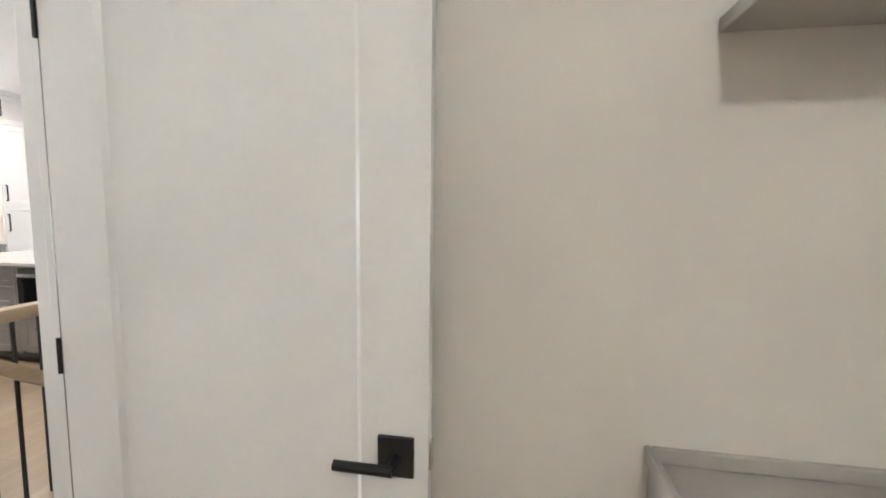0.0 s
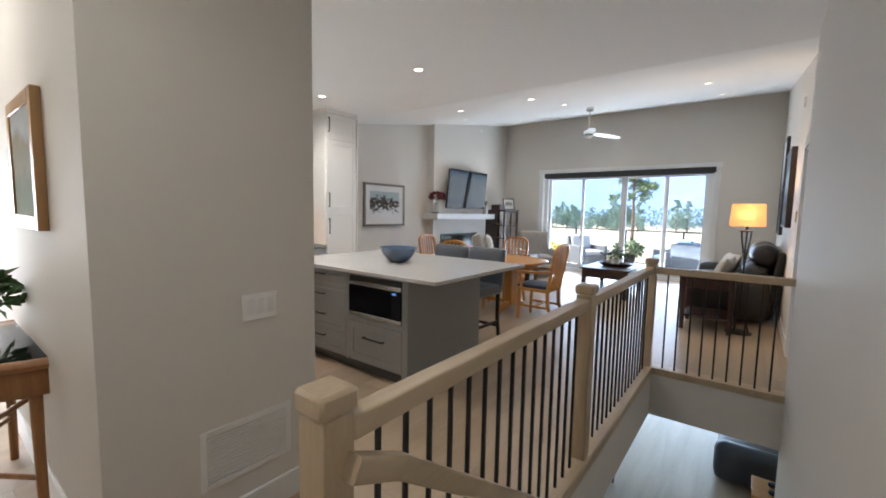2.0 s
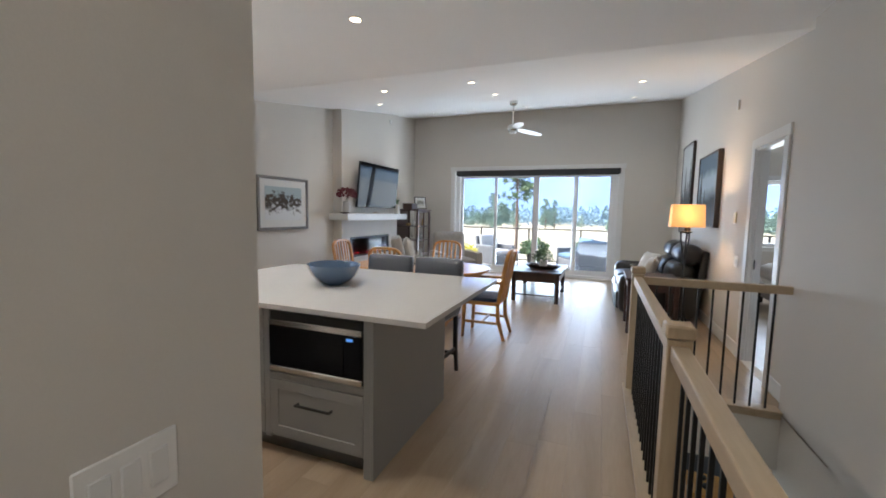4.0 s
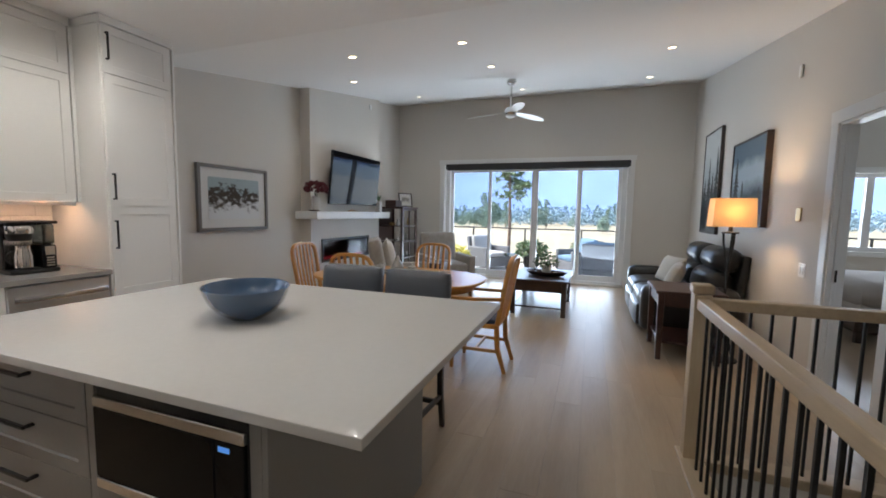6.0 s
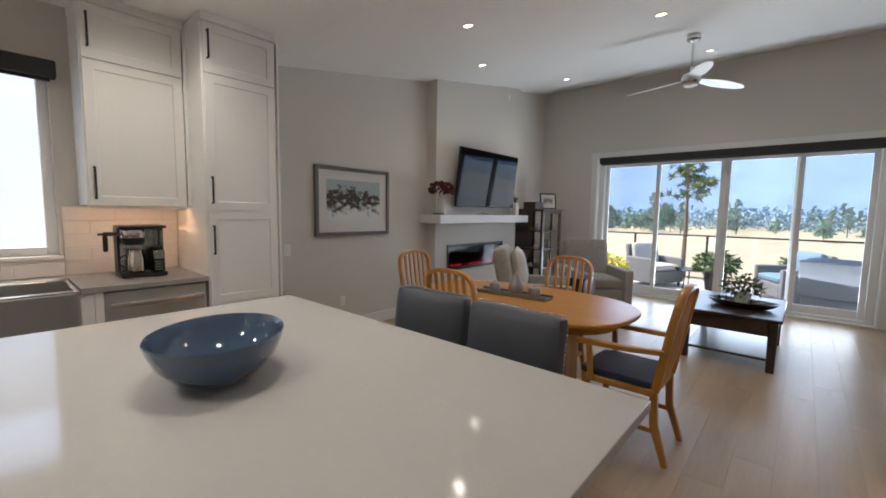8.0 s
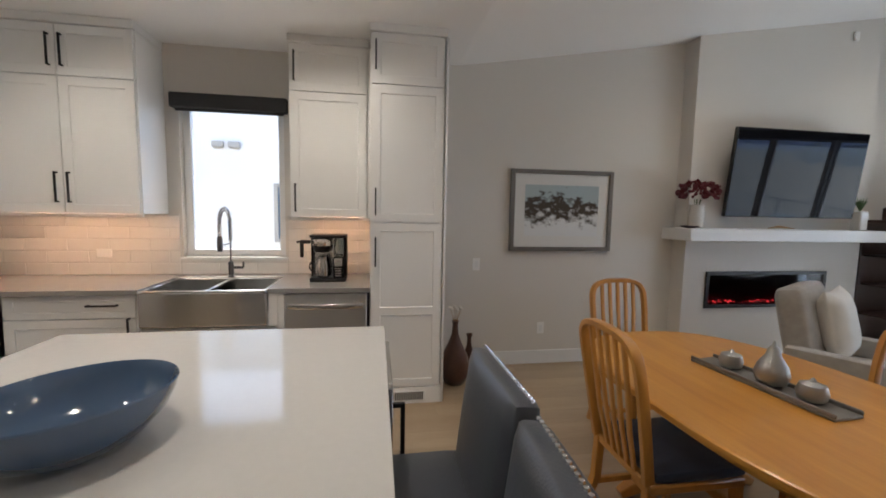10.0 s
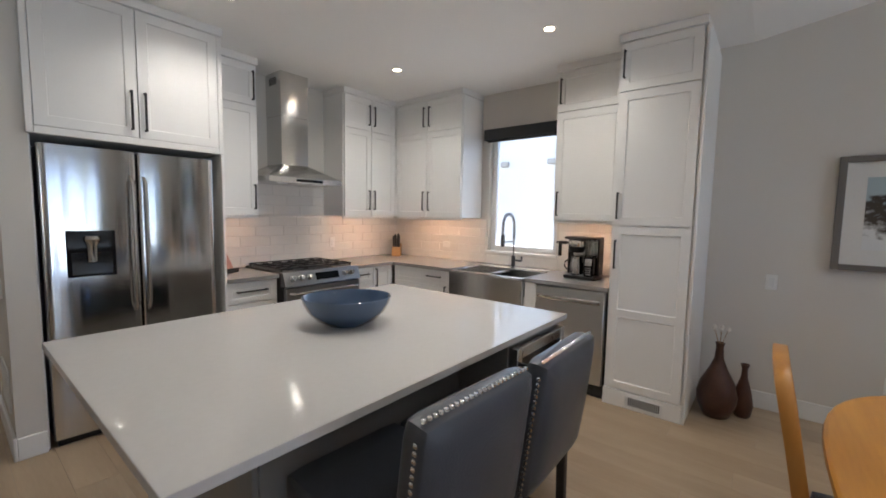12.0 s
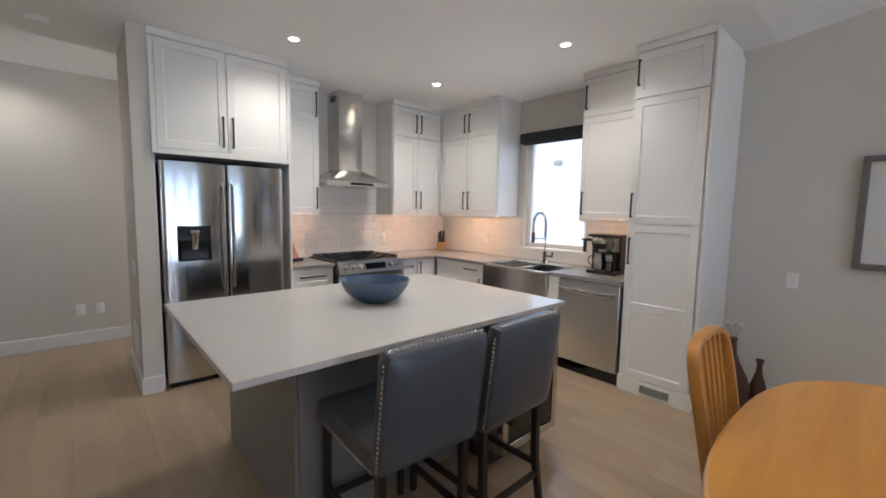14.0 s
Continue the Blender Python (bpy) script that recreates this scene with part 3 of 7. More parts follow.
def shaker(w, h, t=0.02, stile=0.06, rail=0.06, mid=None, depth=0.007, slope=0.004):
    """A panel door as one mesh, on the plane y = 0, facing -y, from (0, 0) to (w, h): a flat frame round recessed panels."""
    bm = bmesh.new()
    rows = [(rail, h - rail)] if not mid else [(rail, mid - rail / 2), (mid + rail / 2, h - rail)]
    xs, zs = [0, stile, w - stile, w], [0, *(z for r in rows for z in r), h]
    front = [[bm.verts.new((x, 0, z)) for x in xs] for z in zs]
    for j in range(len(zs) - 1):
        for i in range(3):
            q = (front[j][i], front[j][i + 1], front[j + 1][i + 1], front[j + 1][i])
            if i == 1 and j % 2 == 1:
                x0, x1, z0, z1 = xs[1] + slope, xs[2] - slope, zs[j] + slope, zs[j + 1] - slope
                inner = [bm.verts.new(p) for p in ((x0, depth, z0), (x1, depth, z0), (x1, depth, z1), (x0, depth, z1))]
                for k in range(4):
                    bm.faces.new((q[k], q[(k + 1) % 4], inner[(k + 1) % 4], inner[k]))
                bm.faces.new(inner)
            else:
                bm.faces.new(q)
    back = [bm.verts.new(p) for p in ((0, t, 0), (w, t, 0), (w, t, h), (0, t, h))]
    bm.faces.new(back)
    edge = [front[0], [r[-1] for r in front], front[-1][::-1], [r[0] for r in front][::-1]]
    for k, e in enumerate(edge):
        bm.faces.new(list(e) + [back[(k + 1) % 4], back[k]])
    return bm


def bar_handle(x, z, length, vertical=True, out=0.032, r=0.012):
    """A square black bar pull with two feet, on the plane y = 0, facing -y."""
    h = length / 2
    if vertical:
        return boxes((x - r / 2, x + r / 2, -out, -out + r, z - h, z + h), (x - r / 2, x + r / 2, -out + r, 0.004, z - h, z - h + r), (x - r / 2, x + r / 2, -out + r, 0.004, z + h - r, z + h), bevel=0.0015)
    return boxes((x - h, x + h, -out, -out + r, z - r / 2, z + r / 2), (x - h, x - h + r, -out + r, 0.004, z - r / 2, z + r / 2), (x + h - r, x + h, -out + r, 0.004, z - r / 2, z + r / 2), bevel=0.0015)


# interior doors
leaf = thing("door_1", pose(-0.928, 1.13, 0.012), "white painted shaker door standing open, black lever", "door")
leaf["kind"] = "structure"
_lf = part("leaf", shaker(0.925, 2.06, 0.036, 0.150, 0.16, depth=0.010, slope=0.012), M_TRIM, leaf)
_hd = part("door_handle", boxes((0.815, 0.895, -0.010, 0.0, 0.815, 0.905), bevel=0.002), M_BLACK, leaf, "square black lever handle")
_lv = sweep([(0.855, -0.005, 0.858), (0.855, -0.052, 0.858)], 0.024, bm=None)
sweep([(0.862, -0.055, 0.858), (0.735, -0.055, 0.858)], 0.022, bm=_lv, seg=12)
part("lever", _lv, M_BLACK, _hd)
part("latch", box(0.925, 0.931, 0.006, 0.030, 0.83, 0.89, 0.001), M_CHROME, leaf, "steel latch plate")
# dark strip in place of the shaded gap between leaf and jamb
part("gap_strip", box(-0.006, 0.0, 0.001, 0.034, 0.0, 2.06, 0), M_GREYFRAME, leaf, "thin dark strip standing for the shaded hinge gap")
for z in (0.25, 1.02, 1.82):
    part("hinge", sweep([(-0.007, -0.003, z - 0.045), (-0.007, -0.003, z + 0.045)], 0.010, seg=12), M_BLACK, leaf, "black butt hinge")
bedleaf = thing("door_2", pose(-0.815, 5.575, 0.012, 0, 0, 12), "white painted bedroom door standing open", "door")
bedleaf["kind"] = "structure"
part("leaf", shaker(0.66, 2.07, 0.036, 0.11, 0.12), M_TRIM, bedleaf)
part("door_handle", bar_handle(0.6, 0.95, 0.1, False), M_BLACK, bedleaf, "black lever")
solo("strike_plate", box(-0.006, 0.004, -0.02, 0.02, -0.045, 0.045, 0.002), M_BLACK, "black strike plate on the bedroom door jamb", "strike plate", (-0.88, 6.208, 0.98))

# patio door: four tall glazed panels in white vinyl
pd = thing("window_1", (0, 0, 0), "wide four-panel white vinyl patio door with clear glass", "patio door")
pd["kind"] = "structure"
part("window_frame", boxes((-5.69, -5.60, 11.00, 11.13, 0.03, 2.425), (-2.09, -2.0, 11.00, 11.13, 0.03, 2.425), (-5.60, -2.09, 11.00, 11.13, 2.36, 2.425), (-5.60, -2.09, 11.00, 11.13, 0.0, 0.06)), M_VINYL, pd)
for x0, x1, yy in ((-5.60, -4.68, 11.085), (-4.73, -3.745, 11.03), (-3.743, -2.82, 11.03), (-2.92, -2.09, 11.085)):
    p = part("sash", boxes((x0, x0 + 0.065, yy, yy + 0.04, 0.06, 2.36), (x1 - 0.065, x1, yy, yy + 0.04, 0.06, 2.36), (x0 + 0.065, x1 - 0.065, yy, yy + 0.04, 0.06, 0.17), (x0 + 0.065, x1 - 0.065, yy, yy + 0.04, 2.28, 2.36)), M_VINYL, pd)
    g = part("pane", box(x0 + 0.06, x1 - 0.06, yy + 0.017, yy + 0.023, 0.165, 2.285, 0), M_GLASS, p)
    g.visible_shadow = False
part("door_handle", boxes((-3.775, -3.755, 10.985, 11.03, 0.95, 1.25)), M_VINYL, pd, "white pull handle")
blind = thing("patio_blind", (0, 0, 0), "charcoal roller blind rolled up over the patio door", "blind")
part("valance", box(-5.635, -1.965, 10.80, 10.876, 2.325, 2.438, 0.012, 2), M_BLIND, blind)
part("hem_bar", box(-5.60, -2.0, 10.83, 10.85, 2.305, 2.326, 0.004), M_BLACK, blind)

# sink window
sw = thing("window_2", (0, 0, 0), "white vinyl window over the sink", "window")
sw["kind"] = "structure"
part("window_frame", boxes((X0 - 0.12, X0 - 0.06, 2.85, 2.91, 1.07, 2.40), (X0 - 0.12, X0 - 0.06, 3.62, 3.68, 1.07, 2.40), (X0 - 0.12, X0 - 0.06, 2.91, 3.62, 1.07, 1.13), (X0 - 0.12, X0 - 0.06, 2.91, 3.62, 2.34, 2.40)), M_VINYL, sw)
part("window_sill", box(X0 - 0.06, X0 + 0.03, 2.83, 3.70, 1.045, 1.07), M_TRIM, sw)
_g = part("pane", box(X0 - 0.095, X0 - 0.089, 2.90, 3.63, 1.12, 2.35, 0), M_GLASS, sw)
_g.visible_shadow = False
sb = thing("sink_blind", (0, 0, 0), "charcoal roller blind rolled up over the sink window", "blind")
part("valance", box(X0 + 0.002, X0 + 0.085, 2.81, 3.72, 2.30, 2.42, 0.012, 2), M_BLIND, sb)
part("hem_bar", box(X0 + 0.03, X0 + 0.05, 2.84, 3.69, 2.28, 2.301, 0.004), M_BLACK, sb)

# unseen entry door added at the end of the hallway for daylight, and the bedroom window
ed = thing("door_3", (0, 0, 0), "assumed white entry door with a tall glass light", "door")
ed["kind"] = "structure"
part("leaf", boxes((X0 - 0.10, X0 - 0.055, 0.36, 0.46, 0.01, 2.06), (X0 - 0.10, X0 - 0.055, 0.94, 1.04, 0.01, 2.06), (X0 - 0.10, X0 - 0.055, 0.46, 0.94, 0.01, 0.22), (X0 - 0.10, X0 - 0.055, 0.46, 0.94, 1.92, 2.06)), M_TRIM, ed)
_g = part("pane", box(X0 - 0.082, X0 - 0.074, 0.455, 0.945, 0.215, 1.925, 0), M_GLASS, ed)
_g.visible_shadow = False
bw = thing("window_3", (0, 0, 0), "white vinyl two-pane bedroom window", "window")
bw["kind"] = "structure"
part("window_frame", boxes((0.55, 0.62, 10.98, 11.06, 0.88, 2.15), (2.58, 2.65, 10.98, 11.06, 0.88, 2.15), (1.56, 1.66, 10.98, 11.06, 0.95, 2.08), (0.62, 2.58, 10.98, 11.06, 0.88, 0.95), (0.62, 2.58, 10.98, 11.06, 2.08, 2.15)), M_VINYL, bw)
part("window_sill", boxes((0.45, 2.75, Y1 - 0.03, Y1, 0.80, 0.88), (0.45, 2.75, Y1 - 0.018, Y1, 2.15, 2.24), (0.46, 0.55, Y1 - 0.018, Y1, 0.88, 2.15), (2.65, 2.74, Y1 - 0.018, Y1, 0.88, 2.15)), M_TRIM, bw)
for a, b in ((0.62, 1.56), (1.66, 2.58)):
    _g = part("pane", box(a, b, 11.015, 11.021, 0.95, 2.08, 0), M_GLASS, bw)
    _g.visible_shadow = False

# chimney breast
setting("wall_chimney_breast", slab("x", X0, -6.62, 7.50, 9.60, 0.0, 3.9, [(7.76, 9.18, 0.585, 0.93)], top=((0, CREASE, FLAT + 0.02), (0, -SLOPE, 1.0))), M_WALL, "painted chimney breast", "wall")

# ---- stairs and guard rail ----
stair = thing("staircase", (0, 0, 0), "pale wood stairs going down beside the wall", "stairs")
stair["kind"] = "structure"
RISE, RUN = 2.75 / 15, 0.255
for i in range(14):
    z = -RISE * (i + 1)
    part("tread", box(SX0 + 0.01, SX1 - 0.01, SY0 + i * RUN - 0.02, SY0 + (i + 1) * RUN, z - 0.03, z, 0.006), M_RAIL, stair)
    part("riser", box(SX0 + 0.012, SX1 - 0.012, SY0 + i * RUN - 0.012, SY0 + i * RUN, z + 0.0, z + RISE - 0.03, 0), M_TRIM, stair)
part("stringer", sweep([(SX0 + 0.02, SY0, -0.25), (SX0 + 0.02, SY0 + 14 * RUN, -2.60)], 0.03, 0.28, square=True), M_TRIM, stair)
setting("stairwell_lining", boxes((SX0, SX0 + 0.006, SY0, SY1 - 0.006, -0.435, -0.03), (SX0, SX1, SY1 - 0.006, SY1, -0.435, -0.03), bevel=0), M_WALL, "painted lining of the stair opening", "wall")

rail = thing("stair_railing", (0, 0, 0), "pale maple guard rail with thin black iron balusters", "railing")
RX = -2.012
curb = part("shoe_plate", boxes((RX - 0.065, RX + 0.06, SY0 - 0.12, SY1 + 0.10, 0.0, 0.022), (RX + 0.06, X1, SY1 - 0.03, SY1 + 0.095, 0.0, 0.022), (SX0 + 0.001, SX0 + 0.014, SY0, SY1 - 0.014, -0.045, 0.018), (SX0 + 0.001, X1, SY1 - 0.014, SY1 - 0.001, -0.045, 0.018), bevel=0.004), M_RAIL, rail)
for x, y in ((-2.02, 1.385), (RX, 3.135), (RX, 4.985)):
    n = part("newel_post", box(x - 0.044, x + 0.044, y - 0.044, y + 0.044, 0.0, 0.975, 0.004), M_NEWEL, rail)
    part("cap", boxes((x - 0.052, x + 0.052, y - 0.052, y + 0.052, 0.978, 1.032), bevel=0.009), M_NEWEL, n)
for y0, y1 in ((1.43, 3.09), (3.18, 4.94)):
    part("top_rail", box(RX - 0.032, RX + 0.032, y0, y1, 0.895, 0.955, 0.007, 2), M_RAIL, rail)
part("top_rail", box(RX + 0.044, X1 - 0.001, 4.953, 5.017, 0.895, 0.955, 0.007, 2), M_RAIL, rail)
_bal = mesh_of("baluster", sweep([(0, 0, 0.02), (0, 0, 0.898)], 0.0135, square=True), M_BLACK)


def baluster(x, y):
    o = new("baluster", _bal)
    o.parent = rail
    o.location = (x, y, 0)


for a, b, n in ((1.43, 3.09, 15), (3.18, 4.94, 16)):
    for i in range(n):
        baluster(RX, a + (b - a) * (i + 1) / (n + 1))
for i in range(9):
    baluster(RX + 0.044 + (X1 - RX - 0.044) * (i + 1) / 10, 4.985)
hr = [(-1.955, 1.40, 0.86), (-1.955, 1.55, 0.79), (-1.955, 4.9, 0.79 - 3.35 * RISE / RUN)]
part("handrail", sweep(hr, 0.045, 0.06, square=True), M_RAIL, rail, "sloping maple handrail")

# ---- kitchen: cabinets ----


def handles_of(parent, rows, m=M_BLACK):
    for x, z, ln, vert in rows:
        part("handle", bar_handle(x, z, ln, vert), m, parent, "black bar handle")


def cabinet(name, m, w, d, z0, z1, fronts, label, toe=0.0, material=M_CAB, group=""):
    """A cabinet unit whose face lies on y = 0, facing -y, and whose body goes back to y = d. fronts: (x0, x1, z0, z1, kind, handle)
    with kind door or drawer and handle (x, z, length, vertical) or None."""
    c = thing(name, m, label, "cabinet", group)
    part("body", boxes((0.001, w - 0.001, 0.022, d, z0 + toe, z1), bevel=0.001), material, c)
    if toe:
        part("toe_kick", box(0.0, w, 0.075, d - 0.02, z0, z0 + toe, 0), M_TOE, c)
    for x0, x1, a, b, kind, hd in fronts:
        h, ww = b - a, x1 - x0
        g = 0.0018
        bm = shaker(ww - 2 * g, h - 2 * g, 0.02, min(0.06, ww / 4), min(0.06, h / 4), depth=0.006) if kind != "slab" else box(0, ww - 2 * g, 0, 0.02, 0, h - 2 * g, 0.0015)
        if kind == "tall":
            bm.free()
            bm = shaker(ww - 2 * g, h - 2 * g, 0.02, 0.06, 0.06, mid=h * 0.47, depth=0.006)
        f = part("drawer" if kind in ("drawer", "slab") else "door", turn(bm, Matrix.Translation((x0 + g, 0, a + g))), material, c)
        if hd:
            part("handle", bar_handle(*hd), M_BLACK, f, "black bar handle")
    return c


WEST = lambda y, x: pose(x, y, 0, 0, 0, 90)       # faces +x; local x runs along +y
NORTH = lambda x, y: pose(x, y, 0, 0, 0, 180)     # faces +y; local x runs along -x
TOP, MID, LOWU = 2.755, 2.40, 1.435
# tall pantry
pan = cabinet("pantry_cabinet", WEST(4.425, -6.085), 0.55, 0.712, 0, 2.757, [
    (0.012, 0.538, 2.405, 2.757, "door", (0.04, 2.60, 0.20, True)), (0.012, 0.538, 1.412, 2.40, "door", (0.04, 1.56, 0.20, True)),
    (0.012, 0.538, 0.135, 1.407, "tall", (0.04, 1.19, 0.22, True))], "tall white shaker pantry cabinet with black bar handles", 0.0)
part("plinth", box(0.0, 0.55, -0.004, 0.03, 0.0, 0.13), M_CAB, pan)
part("crown", boxes((-0.004, 0.554, -0.012, 0.70, 2.762, 2.818)), M_CAB, pan, "white crown board up to the ceiling")
part("side_panel", box(0.551, 0.568, -0.006, 0.71, 0.0, 2.757), M_CAB, pan)
vent = part("vent", boxes((0.17, 0.43, -0.010, -0.004, 0.025, 0.105)), M_TRIM, pan, "white slotted floor vent")
for i in range(16):
    part("slot", box(0.195 + i * 0.0138, 0.2025 + i * 0.0138, -0.0125, -0.006, 0.035, 0.095, 0), M_BLACK, vent)


def crown(parent, w, d, z=TOP):
    if d < 0.5:
        # added lip that blocks the LED strip from view and worktop reflections
        part("light_rail", box(0.004, w - 0.004, 0.024, 0.040, LOWU - 0.026, LOWU - 0.0005, 0.002), M_CAB, parent)
    part("crown", boxes((-0.004, w + 0.004, -0.012, d, z + 0.004, 2.818)), M_CAB, parent, "white crown board up to the ceiling")


cw = cabinet("wall_cabinet", WEST(3.80, -6.40), 0.60, 0.397, LOWU, TOP, [(0.01, 0.59, 2.405, TOP, "door", (0.045, 2.585, 0.22, True)), (0.01, 0.59, LOWU, 2.40, "door", (0.045, 1.585, 0.22, True))], "white shaker wall cabinet over the coffee maker", group="kitchen wall cabinets")
crown(cw, 0.60, 0.395)
cw = cabinet("wall_cabinet", WEST(1.74, -6.40), 1.005, 0.397, LOWU, TOP, [
    (0.01, 0.50, 2.405, TOP, "door", (0.462, 2.575, 0.22, True)), (0.505, 0.995, 2.405, TOP, "door", (0.543, 2.575, 0.22, True)),
    (0.01, 0.50, LOWU, 2.40, "door", (0.462, 1.62, 0.22, True)), (0.505, 0.995, LOWU, 2.40, "door", (0.543, 1.62, 0.22, True))], "white shaker double wall cabinet beside the sink window", group="kitchen wall cabinets")
crown(cw, 1.005, 0.395)
cw = cabinet("wall_cabinet", NORTH(-5.62, 1.735), 0.775, 0.373, LOWU, TOP, [
    (0.01, 0.385, 2.405, TOP, "door", (0.348, 2.575, 0.22, True)), (0.39, 0.765, 2.405, TOP, "door", (0.427, 2.575, 0.22, True)),
    (0.01, 0.385, LOWU, 2.40, "door", (0.348, 1.62, 0.22, True)), (0.39, 0.765, LOWU, 2.40, "door", (0.427, 1.62, 0.22, True))], "white shaker double wall cabinet beside the range hood", group="kitchen wall cabinets")
crown(cw, 0.775, 0.371)
cw = cabinet("wall_cabinet", NORTH(-4.225, 1.735), 0.45, 0.373, LOWU, TOP, [(0.01, 0.44, 2.405, TOP, "door", (0.405, 2.575, 0.25, True)), (0.01, 0.44, LOWU, 2.40, "door", (0.405, 1.60, 0.22, True))], "white shaker wall cabinet beside the refrigerator", group="kitchen wall cabinets")
crown(cw, 0.45, 0.371)
fc = cabinet("fridge_cabinet", NORTH(-3.155, 2.10), 1.065, 0.735, 1.895, TOP, [(0.035, 0.53, 1.94, TOP, "door", (0.495, 2.11, 0.25, True)), (0.535, 1.03, 1.94, TOP, "door", (0.57, 2.11, 0.25, True))], "white shaker cabinet above the refrigerator")
crown(fc, 1.065, 0.73)
part("face_frame", boxes((0.0, 0.033, 0.0, 0.022, 1.895, TOP), (1.032, 1.065, 0.0, 0.022, 1.895, TOP), (0.033, 1.032, 0.0, 0.022, 1.895, 1.938)), M_CAB, fc)
for x0, y0 in ((1.045, 0.0), (0.004, 0.05)):
    part("side_panel", box(x0, x0 + 0.018, y0, 0.735, 0.0, 1.894), M_CAB, fc, "white panel beside the refrigerator")

# base units
CT = 0.92
cabinet("base_cabinet", NORTH(-4.225, 2.0), 0.47, 0.635, 0, 0.885, [(0.012, 0.458, 0.70, 0.88, "drawer", (0.235, 0.80, 0.26, False)), (0.012, 0.458, 0.41, 0.696, "drawer", (0.43, 0.62, 0.09, True)), (0.012, 0.458, 0.11, 0.406, "drawer", None)], "white shaker drawer unit beside the range", 0.1, group="kitchen base cabinets")
cabinet("base_cabinet", NORTH(-5.535, 2.0), 0.565, 0.635, 0, 0.885, [(0.01, 0.27, 0.72, 0.88, "drawer", (0.14, 0.81, 0.13, False)), (0.01, 0.27, 0.11, 0.715, "door", None), (0.275, 0.555, 0.11, 0.88, "door", (0.31, 0.76, 0.2, True))], "white shaker corner base cabinet", 0.1, group="kitchen base cabinets")
cabinet("base_cabinet", WEST(2.0, -6.115), 0.835, 0.68, 0, 0.885, [(0.02, 0.82, 0.72, 0.88, "drawer", (0.62, 0.81, 0.19, False)), (0.02, 0.82, 0.11, 0.715, "door", (0.78, 0.64, 0.16, True))], "white shaker base cabinet beside the sink", 0.1, group="kitchen base cabinets")
cabinet("sink_cabinet", WEST(2.84, -6.115), 0.92, 0.68, 0, 0.64, [(0.02, 0.455, 0.11, 0.63, "door", (0.42, 0.5, 0.16, True)), (0.46, 0.90, 0.11, 0.63, "door", (0.495, 0.5, 0.16, True))], "white shaker cabinet under the sink", 0.1)
solo("worktop", slab("z", 0.885, CT, -6.798, -5.54, 1.37, 4.423, [(-6.08, -5.54, 2.03, 4.423), (-6.62, -6.08, 2.855, 3.70)]), M_COUNTER, "grey quartz worktop along two kitchen walls", "worktop")
solo("worktop", box(-4.69, -4.205, 1.37, 2.03, 0.885, CT), M_COUNTER, "short grey quartz worktop beside the range", "worktop")

# farmhouse sink
solo("filler_panel", box(-6.12, -6.098, 3.698, 3.763, 0.645, 0.884, 0.001), M_CAB, "white filler strip beside the sink apron", "panel")
solo("filler_panel", box(-6.12, -6.098, 2.838, 2.857, 0.645, 0.884, 0.001), M_CAB, "white filler strip beside the sink apron", "panel")
solo("filler_panel", box(-6.425, -6.397, 1.722, 1.739, LOWU, 2.757, 0.001), M_CAB, "white filler strip between the corner wall cabinets", "panel")
solo("filler_panel", box(-6.42, -6.403, 4.401, 4.424, LOWU, 2.757, 0.001), M_CAB, "white filler strip between wall cabinet and pantry", "panel")
sink = thing("farmhouse_sink", (0, 0, 0), "stainless steel double-bowl apron sink", "sink")
part("apron", box(-6.10, -6.055, 2.86, 3.695, 0.655, 0.905, 0.012, 2), M_STEELH, sink)
part("rim", boxes((-6.62, -6.055, 2.86, 2.885, 0.885, 0.912), (-6.62, -6.055, 3.67, 3.695, 0.885, 0.912), (-6.62, -6.595, 2.885, 3.67, 0.885, 0.912), (-6.10, -6.0555, 2.885, 3.67, 0.904, 0.912), (-6.595, -6.10, 3.26, 3.29, 0.80, 0.905), bevel=0.004), M_STEELH, sink)
for a, b in ((2.885, 3.26), (3.29, 3.67)):
    part("bowl", boxes((-6.595, -6.10, a, b, 0.73, 0.74), (-6.60, -6.595, a, b, 0.74, 0.89), (-6.10, -6.095, a, b, 0.74, 0.89), (-6.595, -6.10, a - 0.004, a, 0.74, 0.89), (-6.595, -6.10, b, b + 0.004, 0.74, 0.89), bevel=0), M_STEELH, sink)

# spring faucet
fx, fy = -6.64, 3.275
fau = thing("faucet", (fx, fy, CT), "dark gunmetal spring-neck kitchen faucet", "faucet")
M_GUN = mat("gunmetal", (0.11, 0.11, 0.115), 0.28, 1.0, vary=0.05)
part("base", lathe([(0.028, 0), (0.028, 0.012), (0.021, 0.016), (0.021, 0.12), (0.014, 0.13)], 20), M_GUN, fau)
neck = [Vector((0, 0, 0.12)), Vector((0, 0, 0.44))] + arc((0.115, 0, 0.45), 0.115, 180, 0, 12) + [Vector((0.23, 0, 0.40))]
part("neck", sweep(neck, 0.012, seg=10, up=(0, 1, 0)), M_GUN, fau)
_co = bmesh.new()
_path = [Vector((0, 0, 0.30)), Vector((0, 0, 0.44))] + arc((0.115, 0, 0.45), 0.115, 180, 0, 14) + [Vector((0.23, 0, 0.40)), Vector((0.23, 0, 0.36))]
_hel = []
for i in range(len(_path) - 1):
    a, b = _path[i], _path[i + 1]
    t = (b - a).normalized()
    s = Vector((0, 1, 0))
    u = s.cross(t)
    k = max(6, int((b - a).length / 0.009 * 6))
    for j in range(k):
        an = 2 * math.pi * j / 6
        _hel.append(a.lerp(b, j / k) + (s * math.cos(an) + u * math.sin(an)) * 0.016)
